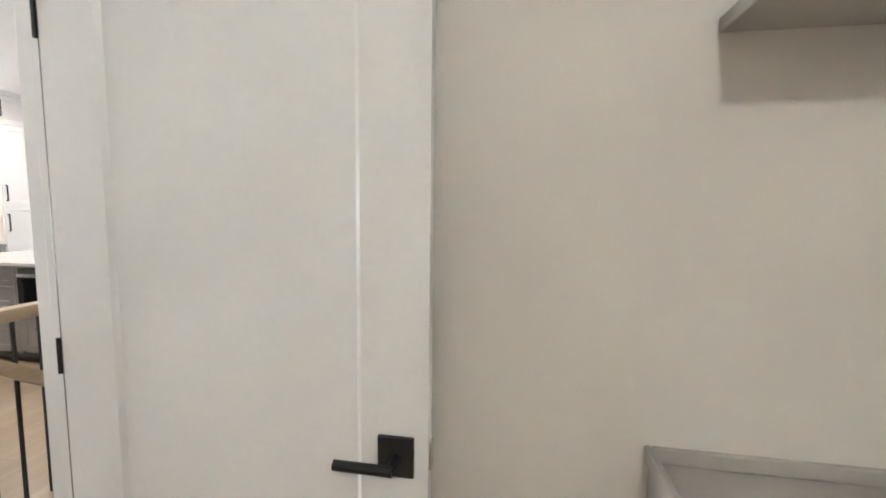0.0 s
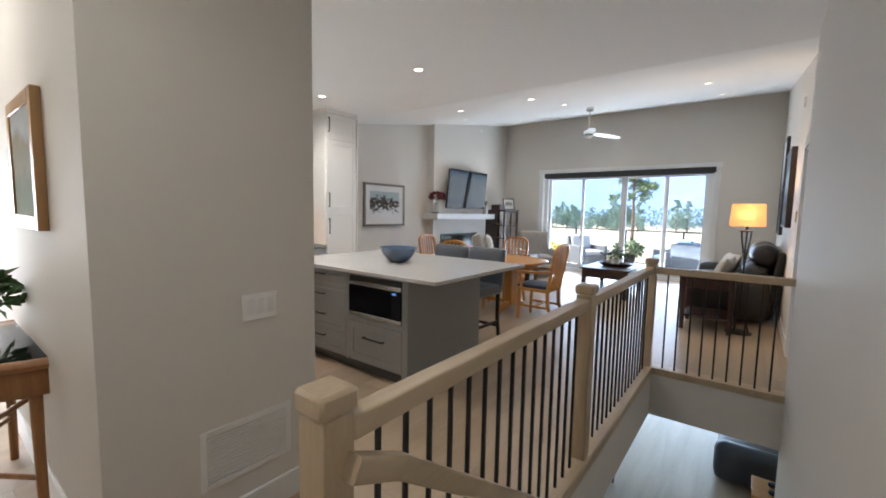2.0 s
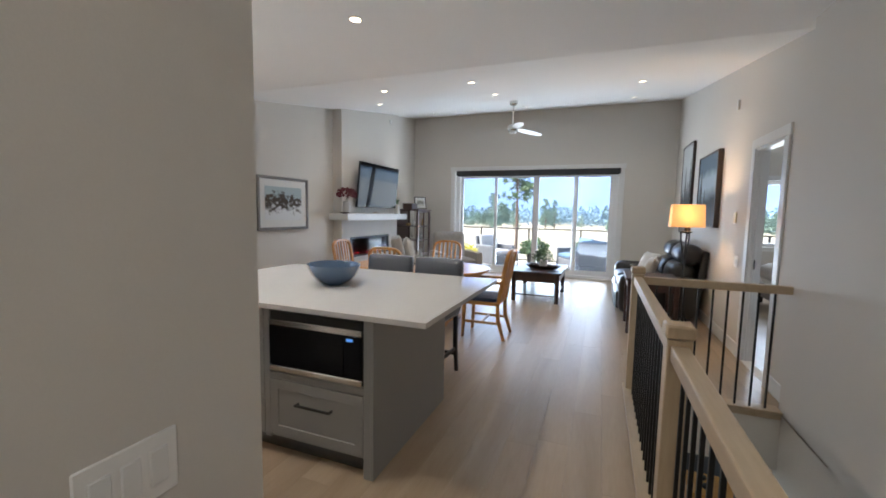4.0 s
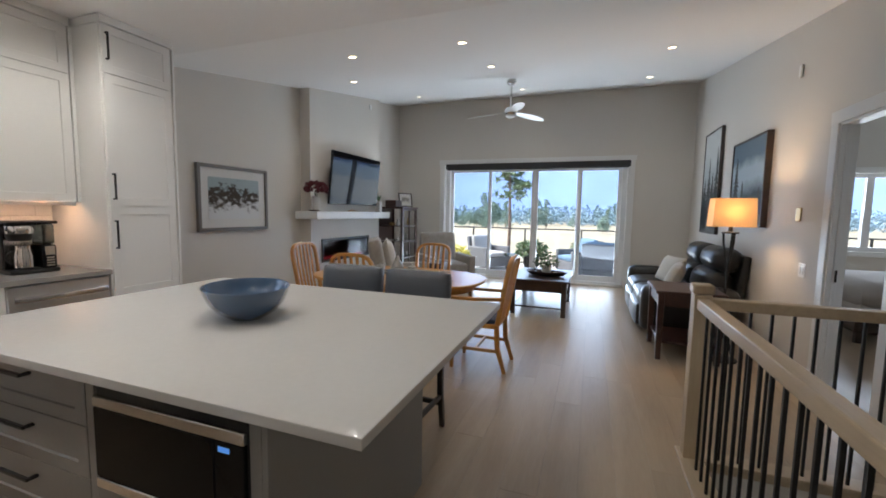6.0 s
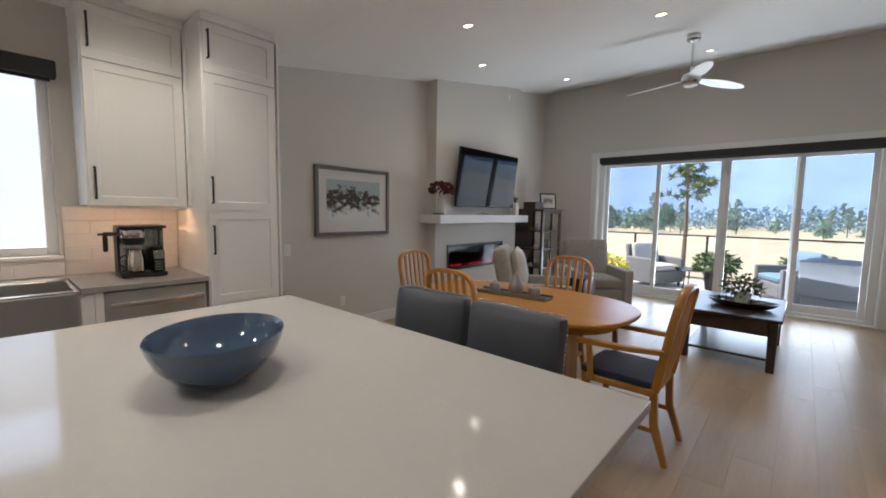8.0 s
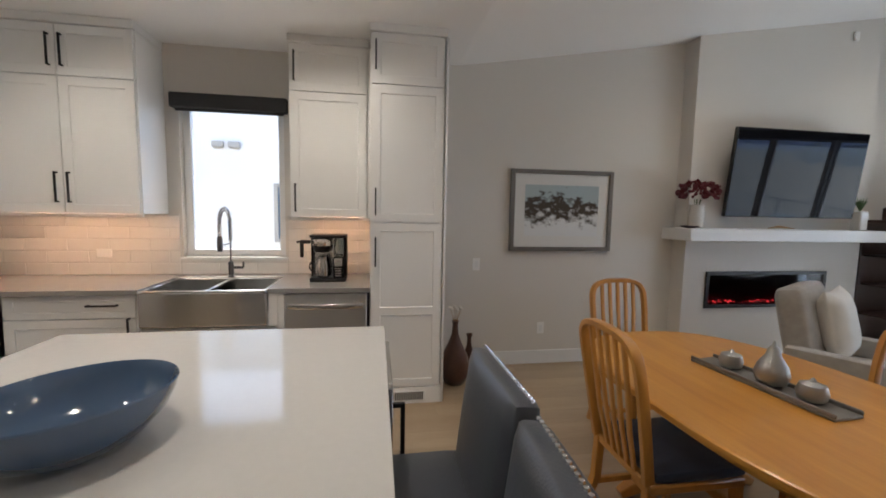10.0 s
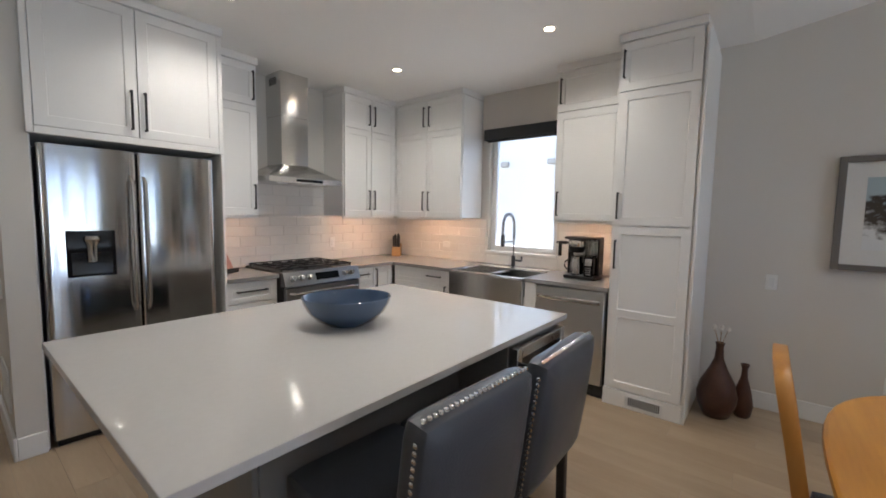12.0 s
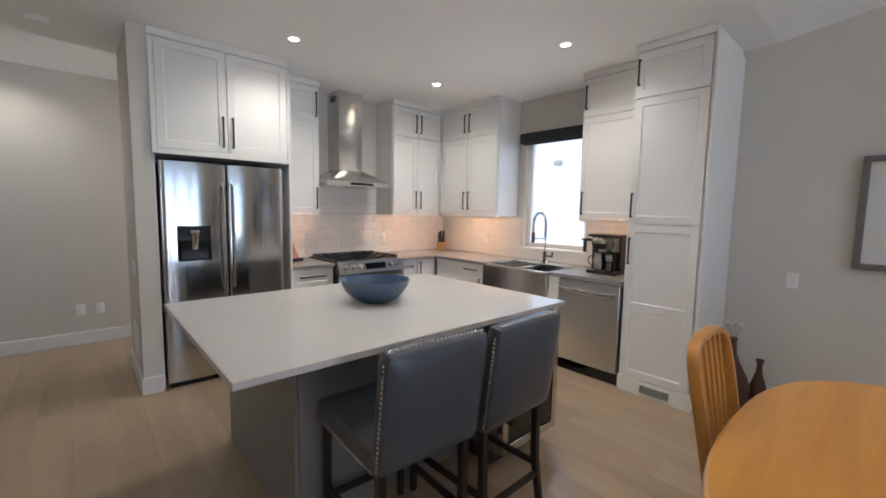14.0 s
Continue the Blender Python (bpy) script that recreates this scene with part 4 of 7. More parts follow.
part("spring", sweep(_hel, 0.0055, bm=_co, seg=4), M_CHROME, fau, "coiled steel spring")
part("spray_head", lathe([(0.012, 0.36), (0.020, 0.34), (0.021, 0.25), (0.017, 0.235)], 16, at=(0.23, 0, 0)), M_GUN, fau)
part("holder", sweep([(0, 0, 0.28), (0.21, 0, 0.28)], 0.012, seg=8), M_GUN, fau)
part("lever", boxes((-0.012, 0.012, 0.02, 0.10, 0.07, 0.09), (-0.01, 0.01, 0.09, 0.105, 0.08, 0.13), bevel=0.004), M_GUN, fau)

# dishwasher
dw = thing("dishwasher", WEST(3.80, -6.10), "stainless steel dishwasher with a bar handle", "dishwasher")
part("body", box(0.01, 0.605, 0.03, 0.66, 0.02, 0.875, 0), M_TOE, dw)
part("door", boxes((0.012, 0.603, -0.012, 0.03, 0.11, 0.875), bevel=0.006), M_STEELDW, dw)
part("handle", turn(sweep([(0.04, -0.03, 0.79), (0.12, -0.052, 0.79), (0.30, -0.060, 0.79), (0.49, -0.052, 0.79), (0.575, -0.03, 0.79)], 0.022, 0.035, square=True), Matrix.Identity(4)), M_STEELH, dw, "curved steel bar handle")
part("toe_kick", box(0.012, 0.603, 0.03, 0.05, 0.0, 0.10, 0), M_BLACK, dw)
solo("filler_panel", box(-6.115, -6.095, 3.765, 3.808, 0.10, 0.885, 0.001), M_CAB, "white filler strip between sink and dishwasher", "panel")

# refrigerator


def bowed(x0, x1, z0, z1, bulge=0.009, n=16):
    """A steel door whose front swells gently from side to side, with rounded upright edges."""
    r, w = 0.014, x1 - x0
    front = [(x0, 0.06), (x0, r), (x0 + r * 0.3, r * 0.3)]
    front += [(x0 + r + (w - 2 * r) * i / n, -bulge * (1 - (2 * i / n - 1) ** 2)) for i in range(n + 1)]
    front += [(x1 - r * 0.3, r * 0.3), (x1, r), (x1, 0.06)]
    return rings(bmesh.new(), [[(x, y, z) for x, y in front] for z in (z0, z1)])


fr = thing("refrigerator", NORTH(-3.19, 2.085), "stainless steel french-door refrigerator with a water dispenser", "refrigerator")
part("body", box(0.012, 0.945, 0.06, 0.70, 0.03, 1.84, 0.004), M_TOE, fr)
for a, b in ((0.005, 0.472), (0.481, 0.950)):
    d = part("door", bowed(a, b, 0.655, 1.845), M_STEEL, fr)
    hx = 0.440 if a < 0.2 else 0.512
    pts = [(hx, 0.0, 0.80), (hx, -0.045, 0.84), (hx, -0.055, 1.25), (hx, -0.045, 1.64), (hx, 0.0, 1.68)]
    part("handle", sweep(pts, 0.022, 0.026, seg=10, up=(0, 1, 0)), M_STEELH, d, "long steel handle")
dr = part("freezer_drawer", bowed(0.005, 0.95, 0.05, 0.645, 0.016), M_STEEL, fr)
part("handle", sweep([(0.06, 0.0, 0.575), (0.10, -0.05, 0.575), (0.48, -0.058, 0.575), (0.86, -0.05, 0.575), (0.90, 0.0, 0.575)], 0.026, 0.022, seg=10), M_STEELH, dr, "long steel handle")
dp = part("dispenser", boxes((0.105, 0.345, -0.012, 0.02, 1.045, 1.335), bevel=0.006), M_BLACKGLOSS, fr, "black water dispenser")
part("recess", boxes((0.125, 0.325, -0.014, -0.006, 1.06, 1.20), bevel=0.002), M_DARKGLASS, dp)
part("spout", lathe([(0.040, 0.0), (0.048, -0.02), (0.030, -0.06), (0.028, -0.16), (0.02, -0.165)], 18, at=(0.225, -0.012, 1.30)), M_STEEL, dp)
part("grille", box(0.02, 0.94, 0.03, 0.06, 0.0, 0.045, 0), M_BLACK, fr)

# range hood
hood = thing("range_hood", (0, 0, 0), "stainless steel chimney range hood", "range hood")
HX0, HX1 = -5.49, -4.70
hc = (HX0 + HX1) / 2
part("canopy", rings(bmesh.new(), [[(HX0, 1.365, 1.745), (HX1, 1.365, 1.745), (HX1, 1.86, 1.745), (HX0, 1.86, 1.745)], [(HX0, 1.365, 1.795), (HX1, 1.365, 1.795), (HX1, 1.86, 1.795), (HX0, 1.86, 1.795)],
                                   [(hc - 0.15, 1.365, 1.93), (hc + 0.15, 1.365, 1.93), (hc + 0.15, 1.65, 1.93), (hc - 0.15, 1.65, 1.93)]]), M_STEELH, hood)
fl = part("flue", box(hc - 0.145, hc + 0.145, 1.365, 1.645, 1.93, 2.816, 0.002), M_STEEL, hood)
part("upper_flue", box(hc - 0.149, hc + 0.149, 1.365, 1.649, 2.40, 2.8165, 0.002), M_STEEL, hood)
for i in range(8):
    part("slot", box(hc + 0.1488, hc + 0.1502, 1.44 + i * 0.017, 1.449 + i * 0.017, 2.70, 2.77, 0), M_BLACK, fl)
part("control_strip", box(hc - 0.17, hc + 0.12, 1.858, 1.863, 1.757, 1.783, 0.001), M_BLACKGLOSS, hood)
for x in (HX0 + 0.2, HX1 - 0.2):
    part("hood_lamp", box(x - 0.035, x + 0.035, 1.70, 1.77, 1.741, 1.746, 0.001), M_PLASTIC, hood)

# gas range
rg = thing("gas_range", NORTH(-4.70, 2.085) @ Matrix.Diagonal((1.075, 1, 1, 1)), "stainless steel slide-in gas range with black grates", "range")
part("body", box(0.004, 0.766, 0.02, 0.70, 0.09, 0.905, 0.003), M_BLACK, rg)
part("cooktop", box(-0.002, 0.772, 0.05, 0.715, 0.905, 0.932, 0.006), M_BLACK, rg)
pn = part("control_panel", rings(bmesh.new(), [[(x, -0.035, 0.805), (x, 0.05, 0.805), (x, 0.05, 0.932), (x, 0.015, 0.932)] for x in (-0.002, 0.772)]), M_DARKSTEEL, rg)
for x in (0.075, 0.155, 0.235, 0.60, 0.68):
    k = part("knob", turn(lathe([(0.027, 0), (0.027, 0.006), (0.021, 0.01), (0.019, 0.035), (0.012, 0.038)], 16), pose(x, -0.010, 0.872, 68)), M_STEEL, pn)
part("display", turn(box(0.295, 0.535, -0.003, 0.003, -0.035, 0.035, 0.001), pose(0, -0.012, 0.872, -22)), M_BLACKGLOSS, pn)
od = part("oven_door", box(0.004, 0.766, -0.03, 0.02, 0.245, 0.795, 0.008), M_DARKSTEEL, rg)
part("window", box(0.07, 0.70, -0.034, -0.028, 0.33, 0.66, 0.004), M_DARKGLASS, od)
part("handle", sweep([(0.045, -0.03, 0.745), (0.06, -0.075, 0.745), (0.71, -0.075, 0.745), (0.725, -0.03, 0.745)], 0.026, 0.026, seg=10), M_STEEL, od, "steel bar handle")
part("drawer", box(0.004, 0.766, -0.025, 0.02, 0.09, 0.235, 0.008), M_DARKSTEEL, rg)
for x0 in (0.03, 0.275, 0.52):
    g = bmesh.new()
    for a in (0.0, 0.11, 0.22):
        sweep([(x0 + a, 0.085, 0.955), (x0 + a, 0.685, 0.955)], 0.012, bm=g, square=True)
    for b in (0.085, 0.235, 0.385, 0.535, 0.685):
        sweep([(x0 - 0.004, b, 0.955), (x0 + 0.224, b, 0.955)], 0.012, bm=g, square=True)
    for a in (0.0, 0.22):
        for b in (0.095, 0.675):
            sweep([(x0 + a, b, 0.930), (x0 + a, b, 0.955)], 0.012, bm=g, square=True)
    part("grate", g, M_BLACK, rg, "black cast-iron grate")
for x, y in ((0.14, 0.20), (0.14, 0.55), (0.385, 0.38), (0.63, 0.20), (0.63, 0.55)):
    part("burner", lathe([(0.05, 0.930), (0.05, 0.938), (0.032, 0.941), (0.030, 0.948), (0.004, 0.950)], 18, at=(x, y, 0)), M_BLACK, rg)

# under-cabinet lights
for x0, x1, y0, y1 in ((-6.49, -6.455, 1.85, 2.70), (-6.49, -6.455, 3.85, 4.36), (-6.30, -5.68, 1.645, 1.68), (-4.62, -4.28, 1.645, 1.68)):
    solo("under_cabinet_light", box(x0, x1, y0, y1, LOWU - 0.006, LOWU - 0.001, 0), M_STRIP, "warm LED strip under a wall cabinet", "light strip", group="under-cabinet lights")

# ---- kitchen: island ----
isl = thing("kitchen_island", (0, 0, 0), "grey shaker kitchen island with drawers and built-in microwave", "island")
IX0, IX1, IY0, IY1 = -4.98, -3.38, 3.155, 4.205
part("body", boxes((IX0 + 0.002, IX1 - 0.02, IY0 + 0.022, IY1 - 0.005, 0.10, 0.889), (IX0 + 0.002, IX0 + 0.545, IY1 - 0.004, 4.485, 0.10, 0.889), bevel=0.001), M_GREYCAB, isl)
part("toe_kick", boxes((IX0 + 0.03, IX1 - 0.03, IY0 + 0.07, IY1 - 0.03, 0, 0.10), (IX0 + 0.03, IX0 + 0.52, IY1 - 0.03, 4.43, 0.0, 0.10), bevel=0), M_TOE, isl)
part("end_panel", box(IX1 - 0.02, IX1, IY0, IY1, 0.0, 0.889, 0.002), M_GREYCAB, isl)
part("back_panel", box(IX0 + 0.55, IX1 - 0.02, IY1 - 0.004, IY1 + 0.012, 0.0, 0.889, 0.002), M_GREYCAB, isl)
part("face_frame", boxes((-4.115, -4.075, IY0, IY0 + 0.02, 0.10, 0.889), (-3.44, IX1 - 0.02, IY0, IY0 + 0.02, 0.0, 0.889), (-4.075, -3.44, IY0, IY0 + 0.02, 0.87, 0.889), (-4.075, -3.44, IY0, IY0 + 0.02, 0.465, 0.505), bevel=0.001), M_GREYCAB, isl)


def front_at(x0, x1, z0, z1, hd):
    f = part("drawer", turn(shaker(x1 - x0, z1 - z0, 0.02, 0.055, min(0.055, (z1 - z0) / 4), depth=0.006), Matrix.Translation((x0, IY0 - 0.001, z0))), M_GREYCAB, isl)
    part("handle", turn(bar_handle(hd[0] - x0, hd[1] - z0, hd[2], False), Matrix.Translation((x0, IY0 - 0.001, z0))), M_BLACK, f, "black bar handle")


front_at(-4.072, -3.443, 0.125, 0.46, (-3.757, 0.34, 0.24))
for z0, z1 in ((0.70, 0.885), (0.52, 0.695), (0.32, 0.515), (0.115, 0.315)):
    front_at(IX0 + 0.02, -4.118, z0, z1, (-4.56, (z0 + z1) / 2 + 0.04, 0.30))
top = solo("island_worktop", box(-5.05, -3.06, 3.09, 4.515, 0.89, CT, 0.003, 2), M_QUARTZ, "glossy white quartz island worktop", "worktop")
mw = thing("microwave", (0, 0, 0), "black and stainless built-in microwave in the island", "microwave")
part("body", box(-4.068, -3.447, IY0 + 0.004, IY0 + 0.40, 0.512, 0.862, 0.002), M_BLACK, mw)
part("top_trim", box(-4.066, -3.449, IY0 - 0.012, IY0 + 0.004, 0.783, 0.818, 0.003), M_STEELH, mw)
part("bottom_trim", box(-4.066, -3.449, IY0 - 0.012, IY0 + 0.004, 0.514, 0.548, 0.003), M_STEELH, mw)
part("door_glass", box(-4.066, -3.56, IY0 - 0.010, IY0 + 0.004, 0.55, 0.781, 0.003), M_BLACKGLOSS, mw)
cp = part("control_panel", box(-3.557, -3.449, IY0 - 0.010, IY0 + 0.004, 0.55, 0.781, 0.003), M_BLACKGLOSS, mw)
part("clock", box(-3.54, -3.50, IY0 - 0.0115, IY0 - 0.009, 0.752, 0.767, 0), M_DISPLAY, cp, "small blue clock display")
bv = thing("beverage_cooler", (0, 0, 0), "dark glass-door beverage cooler in the island end", "beverage cooler")
part("door_frame", boxes((IX0 + 0.01, IX0 + 0.055, 4.488, 4.535, 0.105, 0.868), (IX0 + 0.495, IX0 + 0.54, 4.488, 4.535, 0.105, 0.868), (IX0 + 0.055, IX0 + 0.495, 4.488, 4.535, 0.105, 0.155), (IX0 + 0.055, IX0 + 0.495, 4.488, 4.535, 0.815, 0.868), bevel=0.004), M_STEEL, bv)
part("door_glass", box(IX0 + 0.055, IX0 + 0.495, 4.498, 4.525, 0.155, 0.815, 0), M_DARKGLASS, bv)
part("handle", turn(bar_handle(-(IX0 + 0.515), 0.55, 0.50, True, 0.045, 0.016), pose(0, 4.535, 0, 0, 0, 180)), M_BLACK, bv)

# oval bowl on the island
bowl = solo("serving_bowl", lathe([(0.095, 0), (0.101, 0.005), (0.150, 0.030), (0.191, 0.073), (0.212, 0.116), (0.218, 0.139), (0.2155, 0.143), (0.2115, 0.139), (0.204, 0.116), (0.181, 0.077), (0.136, 0.038), (0.082, 0.017), (0.002, 0.014)], 64, squash=0.84), M_BOWL, "large oval blue-grey glazed ceramic bowl", "bowl", pose(-4.075, 3.775, CT, 0, 0, 142))

# counter things
cm = thing("coffee_maker", pose(-6.34, 4.09, CT, 0, 0, 90), "black and steel drip coffee maker with a glass carafe", "coffee maker")
part("base", box(-0.14, 0.14, 0, 0.22, 0, 0.032, 0.008), M_BLACK, cm)
part("back", box(-0.125, 0.125, 0.15, 0.22, 0.03, 0.36, 0.006), M_STEELH, cm, "grey back panel")
for x in (-0.14, 0.125):
    part("post", box(x, x + 0.016, 0.10, 0.221, 0.03, 0.362, 0.004), M_BLACK, cm)
part("lid", box(-0.14, 0.142, 0.0, 0.222, 0.352, 0.375, 0.008), M_BLACK, cm)
part("brew_head", lathe([(0.058, 0.235), (0.066, 0.25), (0.072, 0.265), (0.072, 0.352)], 26, at=(-0.05, 0.075, 0)), M_BLACK, cm)
part("basket", lathe([(0.0735, 0.285), (0.0765, 0.29), (0.0765, 0.338), (0.0735, 0.342)], 26, at=(-0.05, 0.075, 0)), M_STEEL, cm)
part("water_tank", box(0.045, 0.12, 0.005, 0.145, 0.205, 0.35, 0.01), M_CLEAR, cm)
part("control_panel", box(0.04, 0.124, 0.0, 0.14, 0.03, 0.20, 0.01), M_BLACKGLOSS, cm)
dl = part("dial_plate", box(0.052, 0.112, -0.004, 0.002, 0.125, 0.19, 0.003), M_STEEL, cm)
for i in range(4):
    part("button", box(0.058, 0.106, -0.004, 0.001, 0.045 + i * 0.019, 0.056 + i * 0.019, 0.001), M_STEEL, cm)
cf = part("carafe", lathe([(0.045, 0.034), (0.056, 0.045), (0.056, 0.13), (0.045, 0.175), (0.047, 0.20), (0.04, 0.202), (0.002, 0.205)], 22, at=(-0.04, 0.06, 0)), M_STEEL, cm)
part("handle", sweep(arc((-0.10, 0.04, 0.12), 0.045, 90, 270, 8), 0.012), M_BLACK, cf)
part("frother_arm", boxes((-0.22, -0.14, 0.06, 0.10, 0.30, 0.328), (-0.222, -0.195, 0.065, 0.095, 0.19, 0.328), (-0.25, -0.22, 0.072, 0.088, 0.305, 0.322), bevel=0.006), M_BLACK, cm)
kb = thing("knife_block", pose(-6.56, 1.60, CT, 0, 0, 125), "light wood knife block with black-handled knives", "knife block")
part("block", rings(bmesh.new(), [[(-0.055, -0.05, 0), (0.055, -0.05, 0), (0.055, 0.06, 0), (-0.055, 0.06, 0)], [(-0.055, -0.055, 0.11), (0.055, -0.055, 0.11), (0.055, 0.075, 0.16), (-0.055, 0.075, 0.16)]]), M_GOLDFRAME, kb)
for i, (x, y, h) in enumerate([(-0.035, -0.02, 0.13), (-0.012, -0.02, 0.14), (0.012, -0.025, 0.12), (0.036, -0.02, 0.13), (-0.03, 0.03, 0.15), (0.0, 0.03, 0.16), (0.03, 0.03, 0.14)]):
    part("knife_handle", sweep([(x, y, 0.10), (x + 0.01 * (i % 3 - 1), y + 0.03, 0.13 + h)], 0.018, 0.022, square=True), M_BLACK, kb)
bk = thing("cookbook_stand", pose(-4.36, 1.62, CT, 0, 0, 205), "open cookbook leaning on a black stand", "cookbook")
part("stand", boxes((-0.13, 0.13, -0.09, 0.09, 0.0, 0.018), (-0.13, 0.13, -0.09, -0.075, 0.018, 0.04), bevel=0.003), M_BLACK, bk)
part("book", turn(box(-0.125, 0.125, -0.012, 0.012, 0.0, 0.24, 0.003), pose(0, -0.03, 0.02, -28)), M_PAPER, bk)

# subway tile backsplash: real tiles on a grout bed
sp1 = setting("backsplash_range", boxes((-6.795, -4.205, 1.3605, 1.3690, CT, LOWU), (-5.615, -4.68, 1.3605, 1.3690, LOWU, 1.76), bevel=0), M_GROUT, "white glossy subway tile backsplash behind the range", "backsplash")
sp2 = setting("backsplash_sink", boxes((X0 + 0.0005, X0 + 0.0090, 1.365, 2.83, CT, LOWU), (X0 + 0.0005, X0 + 0.0090, 2.83, 3.70, CT, 1.045), (X0 + 0.0005, X0 + 0.0090, 3.70, 4.423, CT, LOWU), bevel=0), M_GROUT, "white glossy subway tile backsplash beside the sink", "backsplash")

# ---- bar stools ----


def bar_stool(m):
    """Parson-style stool facing -y (towards the island): seat front at -y."""
    s = thing("bar_stool", m, "grey leather counter stool with nailhead trim and dark legs", "stool", "stools at the island")
    part("seat", cushion(-0.235, 0.235, -0.49, 0.06, 0.53, 0.64, 0.012, 6, 0.22), M_GREYLEATHER, s)
    part("backrest", turn(cushion(-0.235, 0.235, -0.045, 0.045, 0.0, 0.47, 0.016, 8, 0.36), pose(0, 0.045, 0.555, -7)), M_GREYLEATHER, s)
    nail = bmesh.new()
    mm = pose(0, 0.045, 0.555, -7)
    spots = [(x, 0.43) for x in np.linspace(-0.215, 0.215, 24)] + [(sx * 0.225, z) for sx in (-1, 1) for z in np.linspace(0.02, 0.42, 22)]
    for x, z in spots:
        if abs(z - 0.43) < 1e-6:
            p = mm @ Vector((x, 0.012, 0.4715))
            lathe([(0.0078, -0.002), (0.006, 0.004), (0.001, 0.0055)], 6, nail, p)
        else:
            p = mm @ Vector((math.copysign(0.2345, x), 0.012, z))
            r = bmesh.ops.create_uvsphere(nail, u_segments=6, v_segments=4, radius=0.0075)
            for v in r["verts"]:
                v.co = Vector((v.co.x * 0.5, v.co.y, v.co.z)) + p
    for y in np.linspace(-0.46, 0.02, 24):
        for sx in (-1, 1):
            r = bmesh.ops.create_uvsphere(nail, u_segments=6, v_segments=4, radius=0.007)
            for v in r["verts"]:
                v.co = Vector((v.co.x * 0.5, v.co.y, v.co.z)) + Vector((sx * 0.2345, y, 0.548))
    tagged(part("nailhead_trim", nail, M_CHROME, s, "row of silver nailheads"), kind="stuff")
    for x in (-0.20, 0.20):
        part("leg", sweep([(x, -0.45, 0.54), (x, -0.45, 0)], 0.036, 0.036, square=True, taper=(1, 0.8)), M_ESPRESSO, s)
        part("leg", sweep([(x, 0.03, 0.56), (x, 0.035, 0.25), (x, 0.075, 0)], 0.036, 0.036, square=True, taper=(1, 0.95, 0.8)), M_ESPRESSO, s)
        part("stretcher", sweep([(x, -0.45, 0.22), (x, 0.04, 0.22)], 0.022, 0.03, square=True), M_ESPRESSO, s)
    part("stretcher", sweep([(-0.20, -0.45, 0.17), (0.20, -0.45, 0.17)], 0.022, 0.03, square=True), M_ESPRESSO, s)
    part("stretcher", sweep([(-0.20, 0.045, 0.17), (0.20, 0.045, 0.17)], 0.022, 0.03, square=True), M_ESPRESSO, s)
    return s


stool_a = bar_stool(pose(-3.685, 4.725, 0, 0, 0, -3))
copy_thing(stool_a, pose(-4.19, 4.75, 0, 0, 0, 1))

# ---- dining set ----
TX, TY, TA, TB = -4.475, 6.158, 0.908, 0.592
tb = thing("dining_table", (TX, TY, 0), "oval honey oak pedestal dining table", "table")


def oval(k=1.0, n=48, ex=2.6):
    out = []
    for i in range(n):
        a = 2 * math.pi * i / n
        c, s = math.cos(a), math.sin(a)
        out.append((math.copysign(abs(c) ** (2 / ex), c) * TA * k, math.copysign(abs(s) ** (2 / ex), s) * (TB - TA * (1 - k))))
    return out


part("tabletop", rings(bmesh.new(), [[(x, y, z) for x, y in oval(k)] for k, z in ((0.975, 0.716), (0.996, 0.722), (1.0, 0.734), (0.996, 0.746), (0.985, 0.75))]), M_HONEY, tb)
part("apron", rings(bmesh.new(), [[(x, y, z) for x, y in oval(k)] for k, z in ((0.88, 0.65), (0.88, 0.717))]), M_HONEY, tb)
for sx in (-0.42, 0.42):
    pd_ = part("pedestal", boxes((sx - 0.06, sx + 0.06, -0.11, 0.11, 0.10, 0.652), (sx - 0.05, sx + 0.05, -0.36, 0.36, 0.62, 0.66), bevel=0.012), M_HONEYZ, tb)
    part("foot", sweep([(sx, -0.40, 0.02), (sx, -0.34, 0.05), (sx, -0.12, 0.11), (sx, 0.12, 0.11), (sx, 0.34, 0.05), (sx, 0.40, 0.02)], 0.085, 0.075, square=True, taper=(0.55, 0.8, 1, 1, 0.8, 0.55)), M_HONEYZ, tb)
    for sy in (-0.08, 0.08):
        part("baluster", lathe([(0.02, 0.12), (0.028, 0.2), (0.016, 0.3), (0.026, 0.42), (0.02, 0.60)], 12, at=(sx + math.copysign(0.075, -sx), sy, 0)), M_HONEYZ, tb)
part("stretcher", box(-0.40, 0.40, -0.03, 0.03, 0.10, 0.16, 0.008), M_HONEY, tb)


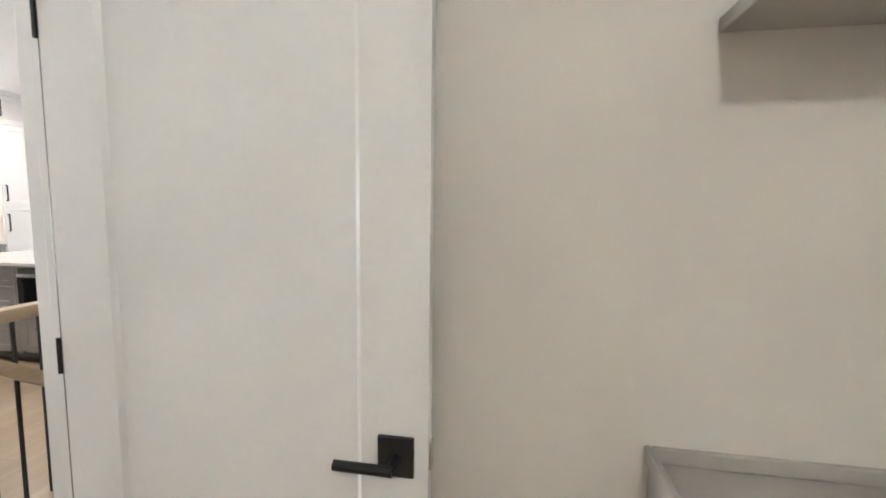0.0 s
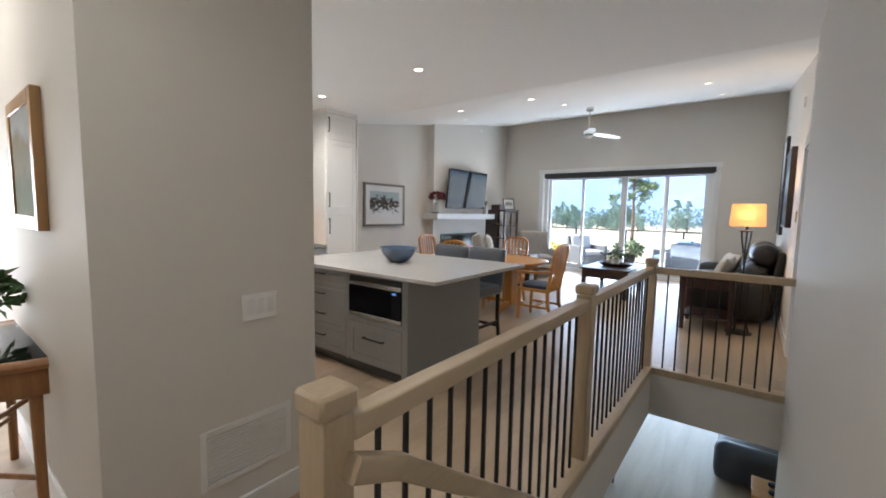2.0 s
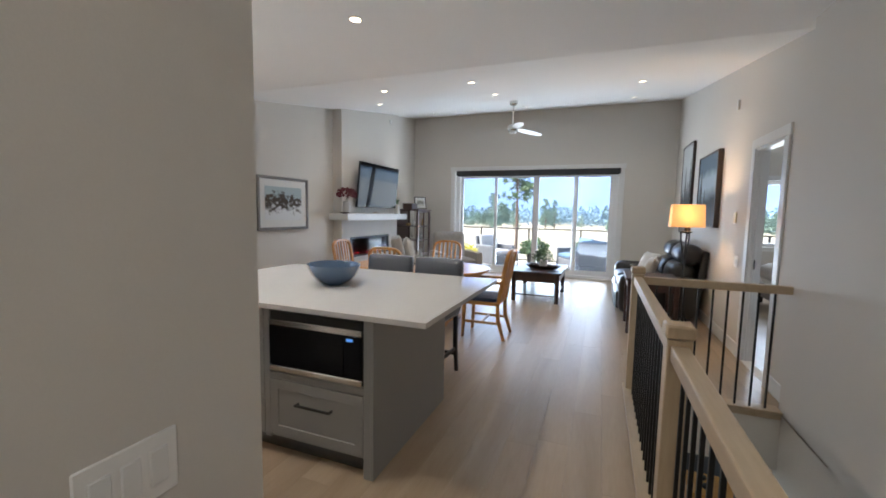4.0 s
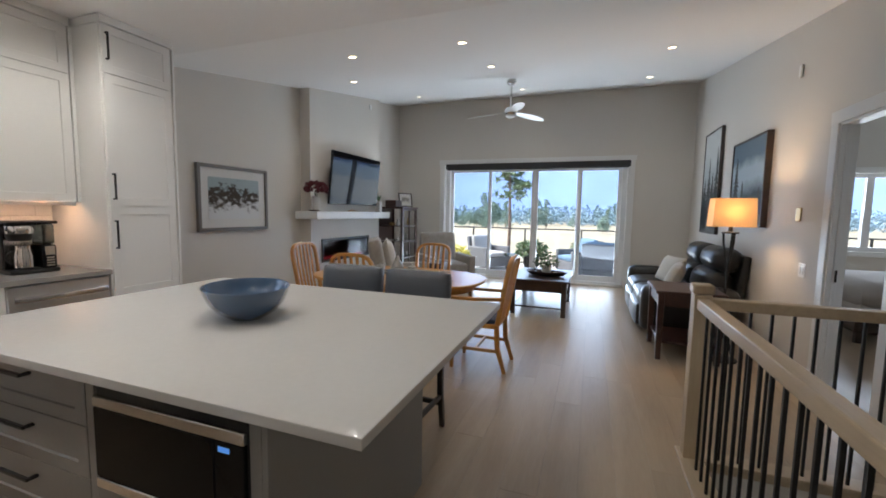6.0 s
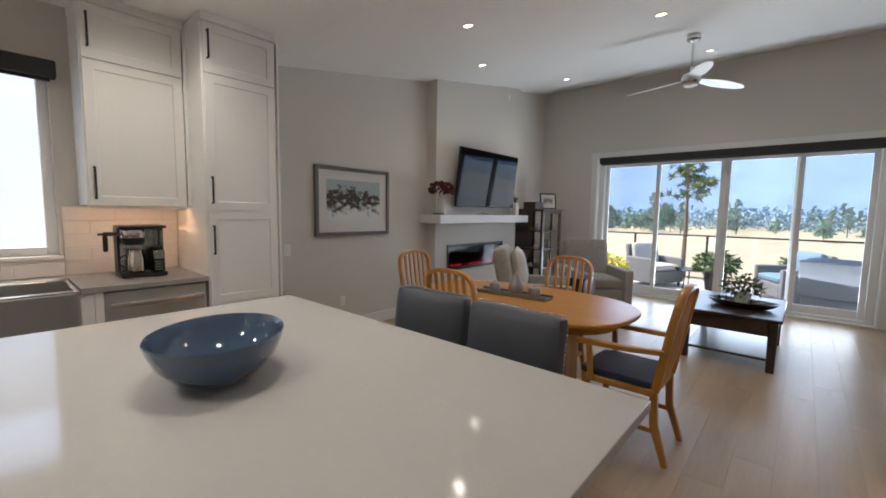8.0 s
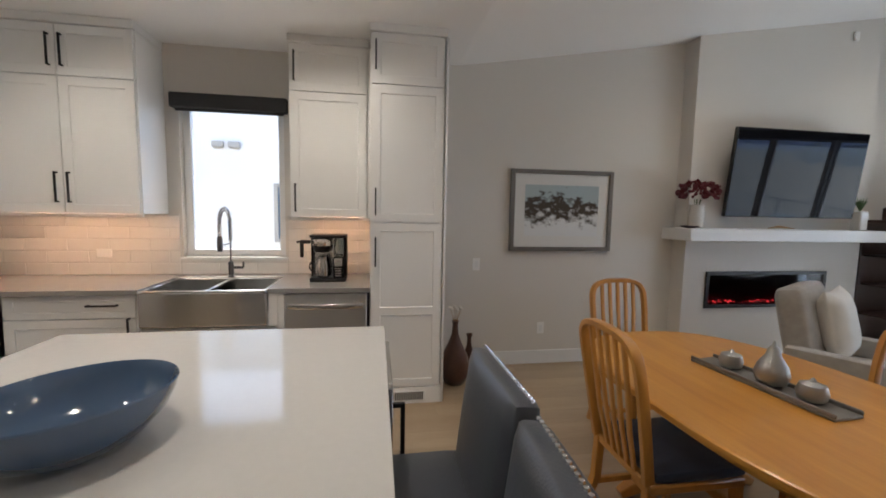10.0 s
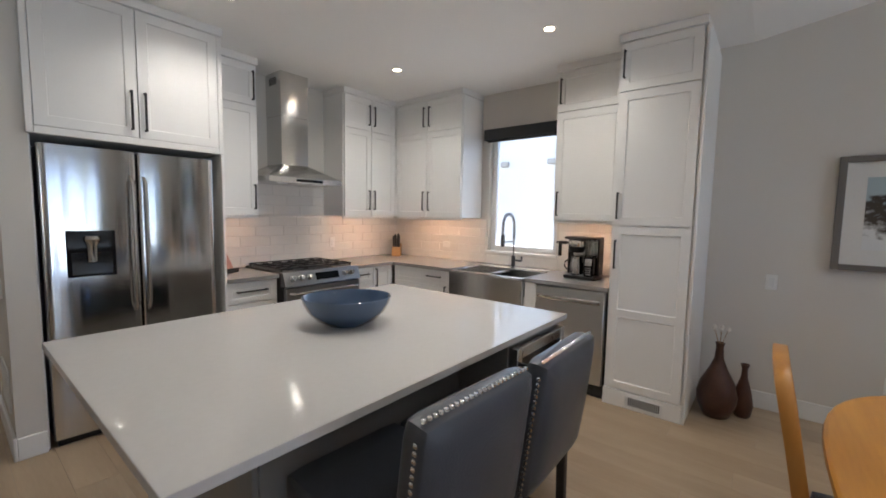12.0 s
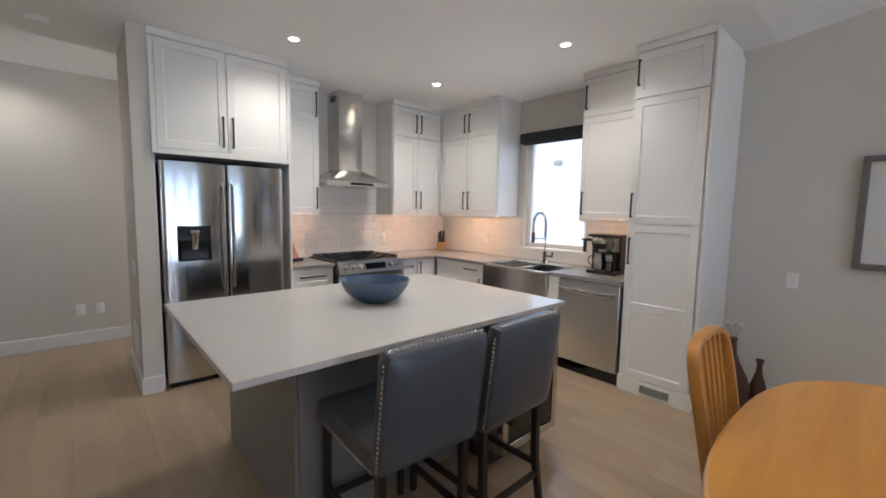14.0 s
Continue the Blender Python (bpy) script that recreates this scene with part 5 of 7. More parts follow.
def dining_chair(m, arms=False):
    """Bow-back oak chair, facing -y."""
    c = thing("dining_chair", m, "honey oak bow-back armchair with navy seat" if arms else "honey oak bow-back dining chair with navy seat", "chair", "chairs round the table")
    part("seat_frame", box(-0.22, 0.22, -0.225, 0.205, 0.395, 0.435, 0.008), M_HONEYZ, c)
    part("seat", cushion(-0.215, 0.215, -0.235, 0.185, 0.43, 0.485, 0.015, 6, 0.45), M_NAVY, c, "navy fabric seat pad")
    tilt = lambda z: 0.20 + 0.10 * max(0.0, (z - 0.43)) / 0.6 + 0.03 * max(0, z - 0.75)
    bow = [(-0.19, tilt(0.43), 0.43), (-0.20, tilt(0.6), 0.60), (-0.208, tilt(0.8), 0.80)]
    for i in range(17):
        a = math.pi - math.pi * i / 16
        z = 0.87 + 0.15 * math.sin(a) ** 0.62
        bow.append((math.copysign(0.208 * abs(math.cos(a)) ** 0.62, math.cos(a)), tilt(z), z))
    bow += [(0.208, tilt(0.8), 0.80), (0.20, tilt(0.6), 0.60), (0.19, tilt(0.43), 0.43)]
    part("back_bow", sweep(bow, 0.028, 0.042, square=True, up=(0, 1, 0)), M_HONEYZ, c)
    for i in range(5):
        x = -0.125 + i * 0.0625
        zt = 0.87 + 0.15 * (1 - (abs(x) / 0.208) ** 3.2) ** (1 / 3.2) - 0.012
        part("slat", sweep([(x * 0.8, tilt(0.43), 0.435), (x * 0.9, tilt(0.6) + 0.012, 0.6), (x, tilt(0.8) + 0.008, 0.8), (x, tilt(zt), zt)], 0.026, 0.013, square=True, up=(0, 1, 0)), M_HONEYZ, c)
    for sx in (-1, 1):
        part("leg", sweep([(sx * 0.195, -0.20, 0.40), (sx * 0.20, -0.215, 0.0)], 0.042, 0.042, square=True, taper=(1, 0.7)), M_HONEYZ, c)
        part("leg", sweep([(sx * 0.185, 0.19, 0.43), (sx * 0.185, 0.20, 0.22), (sx * 0.19, 0.27, 0.0)], 0.04, 0.042, square=True, taper=(1, 1, 0.75)), M_HONEYZ, c)
        part("stretcher", sweep([(sx * 0.195, -0.205, 0.19), (sx * 0.186, 0.21, 0.19)], 0.02, 0.03, square=True), M_HONEYZ, c)
        if arms:
            part("arm", sweep([(sx * 0.205, 0.235, 0.665), (sx * 0.235, 0.05, 0.655), (sx * 0.25, -0.20, 0.65), (sx * 0.245, -0.24, 0.645)], 0.05, 0.03, square=True), M_HONEYZ, c)
            part("arm_post", sweep([(sx * 0.235, -0.18, 0.645), (sx * 0.22, -0.16, 0.41)], 0.03, 0.032, square=True), M_HONEYZ, c)
    part("stretcher", sweep([(-0.19, 0.0, 0.19), (0.19, 0.0, 0.19)], 0.02, 0.026, square=True), M_HONEYZ, c)
    return c


chair_b = dining_chair(pose(-4.38, 6.62, 0))
copy_thing(chair_b, pose(-4.60, 5.748, 0, 0, 0, 180))
copy_thing(chair_b, pose(-5.43, 6.225, 0, 0, 0, 92))
dining_chair(pose(-3.545, 6.0, 0, 0, 0, -90), True)

tr = thing("table_tray", pose(-4.54, 6.19, 0.75, 0, 0, 5), "narrow wooden tray with pewter pear ornaments", "tray")
part("base", boxes((-0.32, 0.32, -0.075, 0.075, 0.0, 0.012), (-0.32, 0.32, -0.075, -0.065, 0.012, 0.03), (-0.32, 0.32, 0.065, 0.075, 0.012, 0.03), bevel=0.003), M_GREYFRAME, tr)
pear = [(0.02, 0.0), (0.055, 0.015), (0.068, 0.05), (0.055, 0.095), (0.03, 0.135), (0.022, 0.165), (0.008, 0.18), (0.004, 0.20)]
appl = [(0.02, 0.0), (0.045, 0.012), (0.052, 0.04), (0.042, 0.07), (0.012, 0.08), (0.004, 0.095)]
for x, y, pr, sc in ((0.03, 0.0, pear, 1.0), (-0.17, 0.01, appl, 1.0), (0.19, 0.0, appl, 1.05)):
    solo("pear_ornament" if pr is pear else "apple_ornament", lathe([(r * sc, z * sc) for r, z in pr], 20), M_PEWTER, "pewter fruit ornament on the table tray", "ornament", pose(-4.54, 6.19, 0.763, 0, 0, 5) @ pose(x, y, 0), "tray ornaments")

# ---- floor vases by the pantry ----
vase = thing("floor_vase", (-6.42, 5.15, 0), "tall brown clay bottle vase with dried stems", "vase")
part("body", lathe([(0.07, 0), (0.085, 0.01), (0.125, 0.10), (0.132, 0.17), (0.11, 0.26), (0.06, 0.36), (0.03, 0.44), (0.024, 0.53), (0.032, 0.56), (0.026, 0.56), (0.018, 0.52)], 28), M_BROWNCLAY, vase)
for i in range(6):
    a = i * 1.05
    st = part("dried_stem", sweep([(0, 0, 0.45), (0.02 * math.cos(a), 0.02 * math.sin(a), 0.58), (0.05 * math.cos(a), 0.05 * math.sin(a), 0.66)], 0.004, seg=5), M_GOLDFRAME, vase)
    part("bud", lathe([(0.004, 0), (0.016, 0.008), (0.012, 0.022), (0.002, 0.028)], 8, at=(0.05 * math.cos(a), 0.05 * math.sin(a), 0.655)), M_CREAM, st, "pale dried flower head")
solo("floor_vase", lathe([(0.045, 0), (0.055, 0.01), (0.068, 0.09), (0.05, 0.2), (0.022, 0.3), (0.018, 0.36), (0.03, 0.40), (0.025, 0.40), (0.014, 0.36)], 24), M_BROWNCLAY, "slim brown clay bottle vase", "vase", (-6.54, 5.305, 0))

# ---- fireplace ----
mant = solo("mantel_shelf", box(X0 + 0.002, -6.40, 7.36, 9.66, 1.265, 1.383, 0.005), M_TRIM, "thick white painted floating mantel shelf", "mantel")
fp = thing("electric_fireplace", (0, 0, 0), "black linear electric fireplace with red embers", "fireplace")
part("frame", boxes((-6.63, -6.60, 7.75, 9.19, 0.91, 0.945), (-6.63, -6.60, 7.75, 9.19, 0.57, 0.605), (-6.63, -6.60, 7.75, 7.785, 0.605, 0.91), (-6.63, -6.60, 9.155, 9.19, 0.605, 0.91)), M_BLACK, fp)
part("firebox", boxes((-6.79, -6.78, 7.77, 9.17, 0.59, 0.925), (-6.78, -6.64, 7.77, 9.17, 0.59, 0.60), (-6.78, -6.64, 7.77, 9.17, 0.915, 0.925), (-6.78, -6.64, 7.77, 7.78, 0.60, 0.915), (-6.78, -6.64, 9.16, 9.17, 0.60, 0.915), bevel=0), M_BLACK, fp)
part("glass", box(-6.622, -6.617, 7.785, 9.155, 0.605, 0.91, 0), M_FIREGLASS, fp)
rng = random.Random(4)
em = bmesh.new()
for i in range(70):
    x, y, r = -6.70 + rng.uniform(-0.04, 0.04), rng.uniform(7.82, 9.12), rng.uniform(0.005, 0.014)
    bmesh.ops.create_icosphere(em, subdivisions=1, radius=r, matrix=Matrix.Translation((x, y, 0.605 + r)))
part("ember_bed", em, M_EMBER, fp, "glowing red ember bed")
coal = bmesh.new()
for i in range(90):
    x, y, r = -6.70 + rng.uniform(-0.06, 0.06), rng.uniform(7.80, 9.14), rng.uniform(0.008, 0.02)
    bmesh.ops.create_icosphere(coal, subdivisions=1, radius=r, matrix=Matrix.Translation((x, y, 0.600 + r * 0.7)))
part("coals", coal, M_BLACKGLOSS, fp)

# television, tilted down on the breast
tv = thing("television", pose(-6.465, 8.53, 1.92, 0, 5.5, 0), "large black flat television tilted down above the mantel", "television")
part("body", boxes((-0.02, 0.018, -0.75, 0.75, -0.42, 0.42), bevel=0.005), M_BLACK, tv)
part("screen", box(0.016, 0.0215, -0.74, 0.74, -0.41, 0.412, 0.001), M_SCREEN, tv)
part("bracket", box(-0.12, -0.02, -0.15, 0.15, -0.12, 0.12, 0.004), M_BLACK, tv)

mv = thing("mantel_vase", (-6.53, 7.52, 1.383), "white ceramic vase with dark red hydrangea", "vase")
part("vessel", lathe([(0.045, 0), (0.06, 0.01), (0.068, 0.12), (0.06, 0.20), (0.065, 0.225), (0.058, 0.225), (0.05, 0.19)], 24), M_PORCELAIN, mv)
fl_ = bmesh.new()
for i in range(260):
    a, b, r = rng.uniform(0, 6.283), rng.uniform(-0.5, 1.0), rng.uniform(0.75, 1.0)
    h = math.sqrt(max(0, 1 - b * b * 0.8))
    p = Vector((0.165 * r * h * math.cos(a), 0.205 * r * h * math.sin(a), 0.34 + 0.115 * b * r))
    q = bmesh.ops.create_icosphere(fl_, subdivisions=1, radius=rng.uniform(0.014, 0.024))
    tm = Matrix.Translation(p) @ Euler((rng.uniform(0, 3), rng.uniform(0, 3), 0)).to_matrix().to_4x4() @ Matrix.Diagonal((1, 1, 0.45, 1))
    bmesh.ops.transform(fl_, matrix=tm, verts=q["verts"])
part("flower_head", fl_, M_REDFLOWER, mv, "dark red hydrangea heads")
for i in range(5):
    part("stem", sweep([(0, 0, 0.12), (0.03 * math.cos(i * 1.3), 0.03 * math.sin(i * 1.3), 0.28)], 0.006, seg=5), M_LEAF, mv)
solo("mantel_dish", lathe([(0.03, 0), (0.075, 0.012), (0.085, 0.024), (0.078, 0.024), (0.02, 0.008)], 20), M_DARKWOOD, "small dark dish on the mantel", "dish", (-6.52, 7.385 + 0.06, 1.383))
solo("mantel_driftwood", turn(sweep([(0, -0.14, 0.012), (0.02, -0.05, 0.03), (-0.01, 0.04, 0.024), (0.015, 0.14, 0.012)], 0.04, 0.024, seg=8, taper=(0.4, 1, 0.8, 0.3)), Matrix.Identity(4)), M_GOLDFRAME, "piece of driftwood on the mantel", "ornament", (-6.46, 8.40, 1.383))
mp2 = thing("mantel_planter", (-6.50, 9.38, 1.383), "slim white ceramic planter with a small succulent", "planter")
part("pot", boxes((-0.05, 0.05, -0.05, 0.05, 0, 0.20), bevel=0.01), M_PORCELAIN, mp2)
_sl = bmesh.new()
for i in range(16):
    a = i * 2.4
    sweep([(0, 0, 0.19), (0.03 * math.cos(a), 0.03 * math.sin(a), 0.26), (0.055 * math.cos(a), 0.055 * math.sin(a), 0.30 + 0.02 * (i % 3))], 0.02, 0.008, bm=_sl, seg=5, taper=(0.6, 1, 0.1))
part("succulent", _sl, M_LEAF, mp2)

# framed print on the west wall
M_PRINT = picture("winter_print", (0.42, 0.50, 0.52), (0.74, 0.75, 0.75), (0.085, 0.068, 0.055), 1.22, 1.84, 19.0, 0.75, 0.45)


def framed(name, label, m, w, h, frame_m, art_m, border=0.045, mat_w=0.0, depth=0.03):
    """A framed picture on the plane y = 0, facing -y, centred on the origin."""
    f = thing(name, m, label, "picture")
    part("frame", boxes((-w / 2, -w / 2 + border, -depth, 0, -h / 2, h / 2), (w / 2 - border, w / 2, -depth, 0, -h / 2, h / 2), (-w / 2 + border, w / 2 - border, -depth, 0, -h / 2, -h / 2 + border), (-w / 2 + border, w / 2 - border, -depth, 0, h / 2 - border, h / 2)), frame_m, f)
    iw, ih = w / 2 - border, h / 2 - border
    if mat_w:
        part("mat_board", box(-iw, iw, -depth * 0.55, -0.002, -ih, ih, 0), M_MAT, f, "white mat board")
        part("print", box(-iw + mat_w, iw - mat_w, -depth * 0.55 - 0.003, -depth * 0.55, -ih + mat_w, ih - mat_w, 0), art_m, f)
        g = part("glazing", box(-iw, iw, -depth * 0.85, -depth * 0.8, -ih, ih, 0), M_PICGLASS, f)
        g.visible_shadow = False
    else:
        part("canvas", box(-iw, iw, -depth * 0.8, -0.002, -ih, ih, 0), art_m, f)
    return f


framed("framed_print", "framed winter landscape print in a grey wood frame", pose(X0, 6.25, 1.525, 0, 0, 90), 1.045, 0.78, M_GREYFRAME, M_PRINT, 0.04, 0.105, 0.045)
M_ART2 = picture("stormy_mist", (0.15, 0.21, 0.27), (0.08, 0.10, 0.11), (0.42, 0.51, 0.57), 1.3, 2.35, 2.2, 0.8, 0.22)
M_ART1 = picture("pale_mist", (0.54, 0.56, 0.56), (0.16, 0.17, 0.17), (0.46, 0.49, 0.50), 1.15, 2.7, 2.6, 0.8, 0.20)
M_PINEPAINT = mat("dark_pine_paint", (0.018, 0.022, 0.022), 0.55, vary=0.3, scale=25, bump=0.2)


def painted_pine(x, z0, h, w, seed):
    """A jagged pine brushed on a canvas in the plane y = 0, facing -y, with gaps between its boughs."""
    r = random.Random(seed)
    bm = bmesh.new()
    n = 15
    rows = [(x - w * 0.04, x + w * 0.04, z0, z0 + h * 0.97)]
    for i in range(n):
        k = i / n
        zc = z0 + h * (0.10 + 0.86 * k)
        for sx in (-1, 1):
            ln = w * 0.95 * (1.05 - k) * r.uniform(0.55, 1.1) + 0.006
            t = h / n * r.uniform(0.7, 1.1)
            a, b, c = (x, zc + t), (x + sx * ln, zc - t * 0.5), (x, zc - t * 0.4)
            vs = [bm.verts.new((p[0], y, p[1])) for y in (0.0, 0.0012) for p in (a, b, c)]
            bm.faces.new(vs[:3])
            bm.faces.new(vs[3:][::-1])
            for q in range(3):
                bm.faces.new((vs[q], vs[(q + 1) % 3], vs[3 + (q + 1) % 3], vs[3 + q]))
    for a, b, c, d in rows:
        add_box(bm, a, b, 0.0, 0.0012, c, d)
    return bm


ca = framed("canvas_art", "tall misty pine forest canvas in a thin dark frame", pose(XN, 9.53, 1.915, 0, 0, -90), 0.86, 1.52, M_DARKWOOD, M_ART1, 0.02, 0, 0.045)
for k, (x, z0, h, w) in enumerate(((0.30, -0.70, 1.22, 0.26), (0.10, -0.62, 0.78, 0.22), (-0.08, -0.66, 1.06, 0.24), (-0.30, -0.70, 0.80, 0.24), (0.20, -0.72, 0.55, 0.20), (-0.20, -0.72, 0.45, 0.20))):
    part("painted_pine", turn(painted_pine(x, z0, h, w, 40 + k), pose(0, -0.0375, 0)), M_PINEPAINT, ca, "", False)
cb_ = framed("canvas_art", "stormy blue pine canvas in a deep brown frame", pose(XN, 7.95, 1.80, 0, 0, -90), 1.06, 0.99, M_DARKWOOD, M_ART2, 0.022, 0, 0.06)
for k, (x, z0, h, w) in enumerate(((-0.36, -0.45, 0.78, 0.22), (-0.13, -0.46, 0.50, 0.17), (0.04, -0.46, 0.33, 0.14), (0.22, -0.46, 0.27, 0.14), (0.38, -0.46, 0.40, 0.15))):
    part("painted_pine", turn(painted_pine(x, z0, h, w, 60 + k), pose(0, -0.0495, 0)), M_PINEPAINT, cb_, "", False)

# curio cabinet in the corner
cu = thing("curio_cabinet", pose(-6.16, 9.74, 0, 0, 0, 90), "dark red-brown wood curio cabinet with glass doors", "cabinet")
part("top", box(-0.02, 0.74, -0.02, 0.60, 1.46, 1.495, 0.006), M_REDWOOD, cu)
part("base", box(0.0, 0.72, 0.0, 0.58, 0.0, 0.14, 0.004), M_REDWOOD, cu)
part("back", box(0.0, 0.72, 0.565, 0.58, 0.14, 1.46, 0), M_REDWOOD, cu)
for x in (0.0, 0.68):
    for y in (0.0, 0.54):
        part("post", box(x, x + 0.04, y, y + 0.04, 0.14, 1.46, 0.003), M_REDWOOD, cu)
part("door_frame", boxes((0.04, 0.075, 0.004, 0.03, 0.14, 1.46), (0.345, 0.375, 0.004, 0.03, 0.14, 1.46), (0.645, 0.68, 0.004, 0.03, 0.14, 1.46), (0.075, 0.645, 0.004, 0.03, 0.14, 0.18), (0.075, 0.645, 0.004, 0.03, 1.42, 1.46), bevel=0.002), M_REDWOOD, cu)
for z in (0.45, 0.78, 1.10):
    part("shelf", box(0.04, 0.68, 0.04, 0.56, z, z + 0.012, 0), M_REDWOOD, cu)
    part("mullion", box(0.075, 0.645, 0.008, 0.026, z - 0.01, z + 0.018, 0), M_REDWOOD, cu)
part("glass", box(0.06, 0.66, 0.014, 0.018, 0.16, 1.44, 0), M_PICGLASS, cu)
for z in (0.462, 0.792, 1.112):
    for i in range(5):
        x, h = 0.12 + i * 0.12 + rng.uniform(-0.02, 0.02), rng.uniform(0.05, 0.16)
        solo("ornament", lathe([(0.02, 0), (0.035, 0.01), (0.04, h * 0.5), (0.02, h * 0.8), (0.028, h)], 12), rng.choice((M_PORCELAIN, M_CLEAR, M_BRASS, M_PORCELAIN)), "small ornament on a curio shelf", "ornament", pose(-6.16, 9.74, 0, 0, 0, 90) @ pose(x, rng.uniform(0.15, 0.4), z), "curio ornaments")
bx = solo("wooden_box", box(-0.12, 0.12, -0.14, 0.14, 0, 0.13, 0.008), M_REDWOOD, "dark red-brown wooden box on the curio cabinet", "box", (-6.42, 9.86, 1.495))
M_BIRD = picture("bird_print", (0.66, 0.63, 0.56), (0.66, 0.63, 0.56), (0.26, 0.24, 0.21), 1.52, 1.78, 14, 1, 0.3)
framed("tabletop_picture", "small framed bird print leaning on the curio cabinet", pose(-6.34, 10.24, 1.645, -10, 0, 62), 0.34, 0.29, M_DARKWOOD, M_BIRD, 0.022, 0.05, 0.02)

# ---- armchairs ----


def armchair(m, label, recline=False):
    """Upholstered chair facing -y."""
    a = thing("armchair", m, label, "armchair", "beige armchairs")
    part("base", box(-0.30, 0.30, -0.37, 0.36, 0.075, 0.30, 0.012, 2), M_BEIGE, a)
    part("front_panel", cushion(-0.295, 0.295, -0.405, -0.365, 0.085, 0.315, 0.006, 6, 0.5), M_BEIGE, a)
    part("seat", cushion(-0.297, 0.297, -0.415, 0.26, 0.315, 0.47, 0.025, 8, 0.3), M_BEIGE, a)
    part("backrest", turn(cushion(-0.335, 0.335, -0.10, 0.08, 0.0, 0.64, 0.02, 10, 0.3), pose(0, 0.31, 0.37, -12)), M_BEIGE, a)
    for sx in (-1, 1):
        part("arm", turn(cushion(-0.062, 0.062, -0.42, 0.40, 0.075, 0.60, 0.004, 9, 0.18), pose(sx * 0.367, 0, 0)), M_BEIGE, a)
        for y in (-0.36, 0.34):
            part("foot", box(sx * 0.36 - 0.035, sx * 0.36 + 0.035, y - 0.035, y + 0.035, 0.0, 0.08, 0.012, 2), M_ESPRESSO, a)
    return a


ch1 = armchair(pose(-5.23, 9.66, 0, 0, 0, 40) @ Matrix.Diagonal((1.08, 1.05, 1, 1)), "beige patterned fabric armchair beside the patio door")
ch2 = armchair(pose(-5.25, 7.87, 0, 0, 0, 118), "beige patterned fabric armchair before the fireplace")
pl = thing("throw_pillow", pose(-5.25, 7.87, 0, 0, 0, 118) @ pose(0.02, 0.195, 0.745, -13) @ pose(0, 0, 0, 0, 0, 90), "cream patterned throw pillow on the armchair", "pillow", "throw pillows")
part("cover", pillow(0.50, 0.50, 0.17), M_CREAM, pl)
et = thing("lamp_table", pose(-5.15, 8.80, 0), "dark wood side cabinet between the armchairs", "side table")
part("top", box(-0.25, 0.25, -0.22, 0.22, 0.535, 0.56, 0.005), M_DARKWOOD, et)
part("body", box(-0.235, 0.235, -0.205, 0.205, 0.05, 0.534, 0.004), M_DARKWOOD, et)
part("plinth", box(-0.22, 0.22, -0.19, 0.19, 0.0, 0.049, 0.003), M_DARKWOOD, et)

# ---- coffee table ----
ct = thing("coffee_table", (-3.265, 8.59, 0), "dark espresso wood coffee table with a lower shelf", "coffee table")
part("tabletop", box(-0.41, 0.41, -0.62, 0.62, 0.475, 0.505, 0.006), M_DARKWOOD, ct)
part("apron", boxes((-0.375, 0.375, -0.58, -0.555, 0.335, 0.475), (-0.375, 0.375, 0.555, 0.58, 0.335, 0.475), (-0.375, -0.35, -0.555, 0.555, 0.335, 0.475), (0.35, 0.375, -0.555, 0.555, 0.335, 0.475)), M_DARKWOOD, ct)
for x in (-0.345, 0.345):
    for y in (-0.55, 0.55):
        part("leg", sweep([(x, y, 0.476), (x, y, 0)], 0.075, 0.075, square=True, taper=(1, 0.85)), M_DARKWOOD, ct)
part("shelf", box(-0.35, 0.35, -0.56, 0.56, 0.10, 0.125, 0.004), M_DARKWOOD, ct)
tray = solo("dough_bowl", lathe([(0.18, 0.0), (0.24, 0.012), (0.30, 0.055), (0.315, 0.065), (0.28, 0.055), (0.2, 0.02), (0.01, 0.016)], 32, squash=0.5), M_DARKWOOD, "long dark wooden dough bowl on the coffee table", "bowl", pose(-3.20, 8.45, 0.505, 0, 0, -8))
pp = thing("potted_plant", (-3.20, 8.45, 0.522), "small leafy plant in a white ceramic pot", "plant")
part("pot", lathe([(0.055, 0), (0.062, 0.006), (0.078, 0.13), (0.072, 0.13), (0.06, 0.11)], 20), M_PORCELAIN, pp)


def leafy(n, reach, height, size, seed, base=0.12):
    """Stems' worth of small pointed leaves, uneven in outline."""
    r = random.Random(seed)
    bm = bmesh.new()
    for i in range(n):
        a, d = r.uniform(0, 6.283), r.random() ** 0.7
        p = Vector((reach * d * math.cos(a), reach * d * math.sin(a), base + height * r.random() * (1.1 - 0.6 * d)))
        s = size * r.uniform(0.6, 1.3)
        tm = Matrix.Translation(p) @ Euler((r.uniform(-1, 1), r.uniform(-1, 1), a)).to_matrix().to_4x4()
        vs = [bm.verts.new(tm @ Vector(v)) for v in ((0, 0, 0), (s * 0.5, s * 0.28, s * 0.08), (s, 0, -s * 0.1), (s * 0.5, -s * 0.28, s * 0.08))]
        bm.faces.new(vs[:3])
        bm.faces.new((vs[0], vs[2], vs[3]))
    return bm


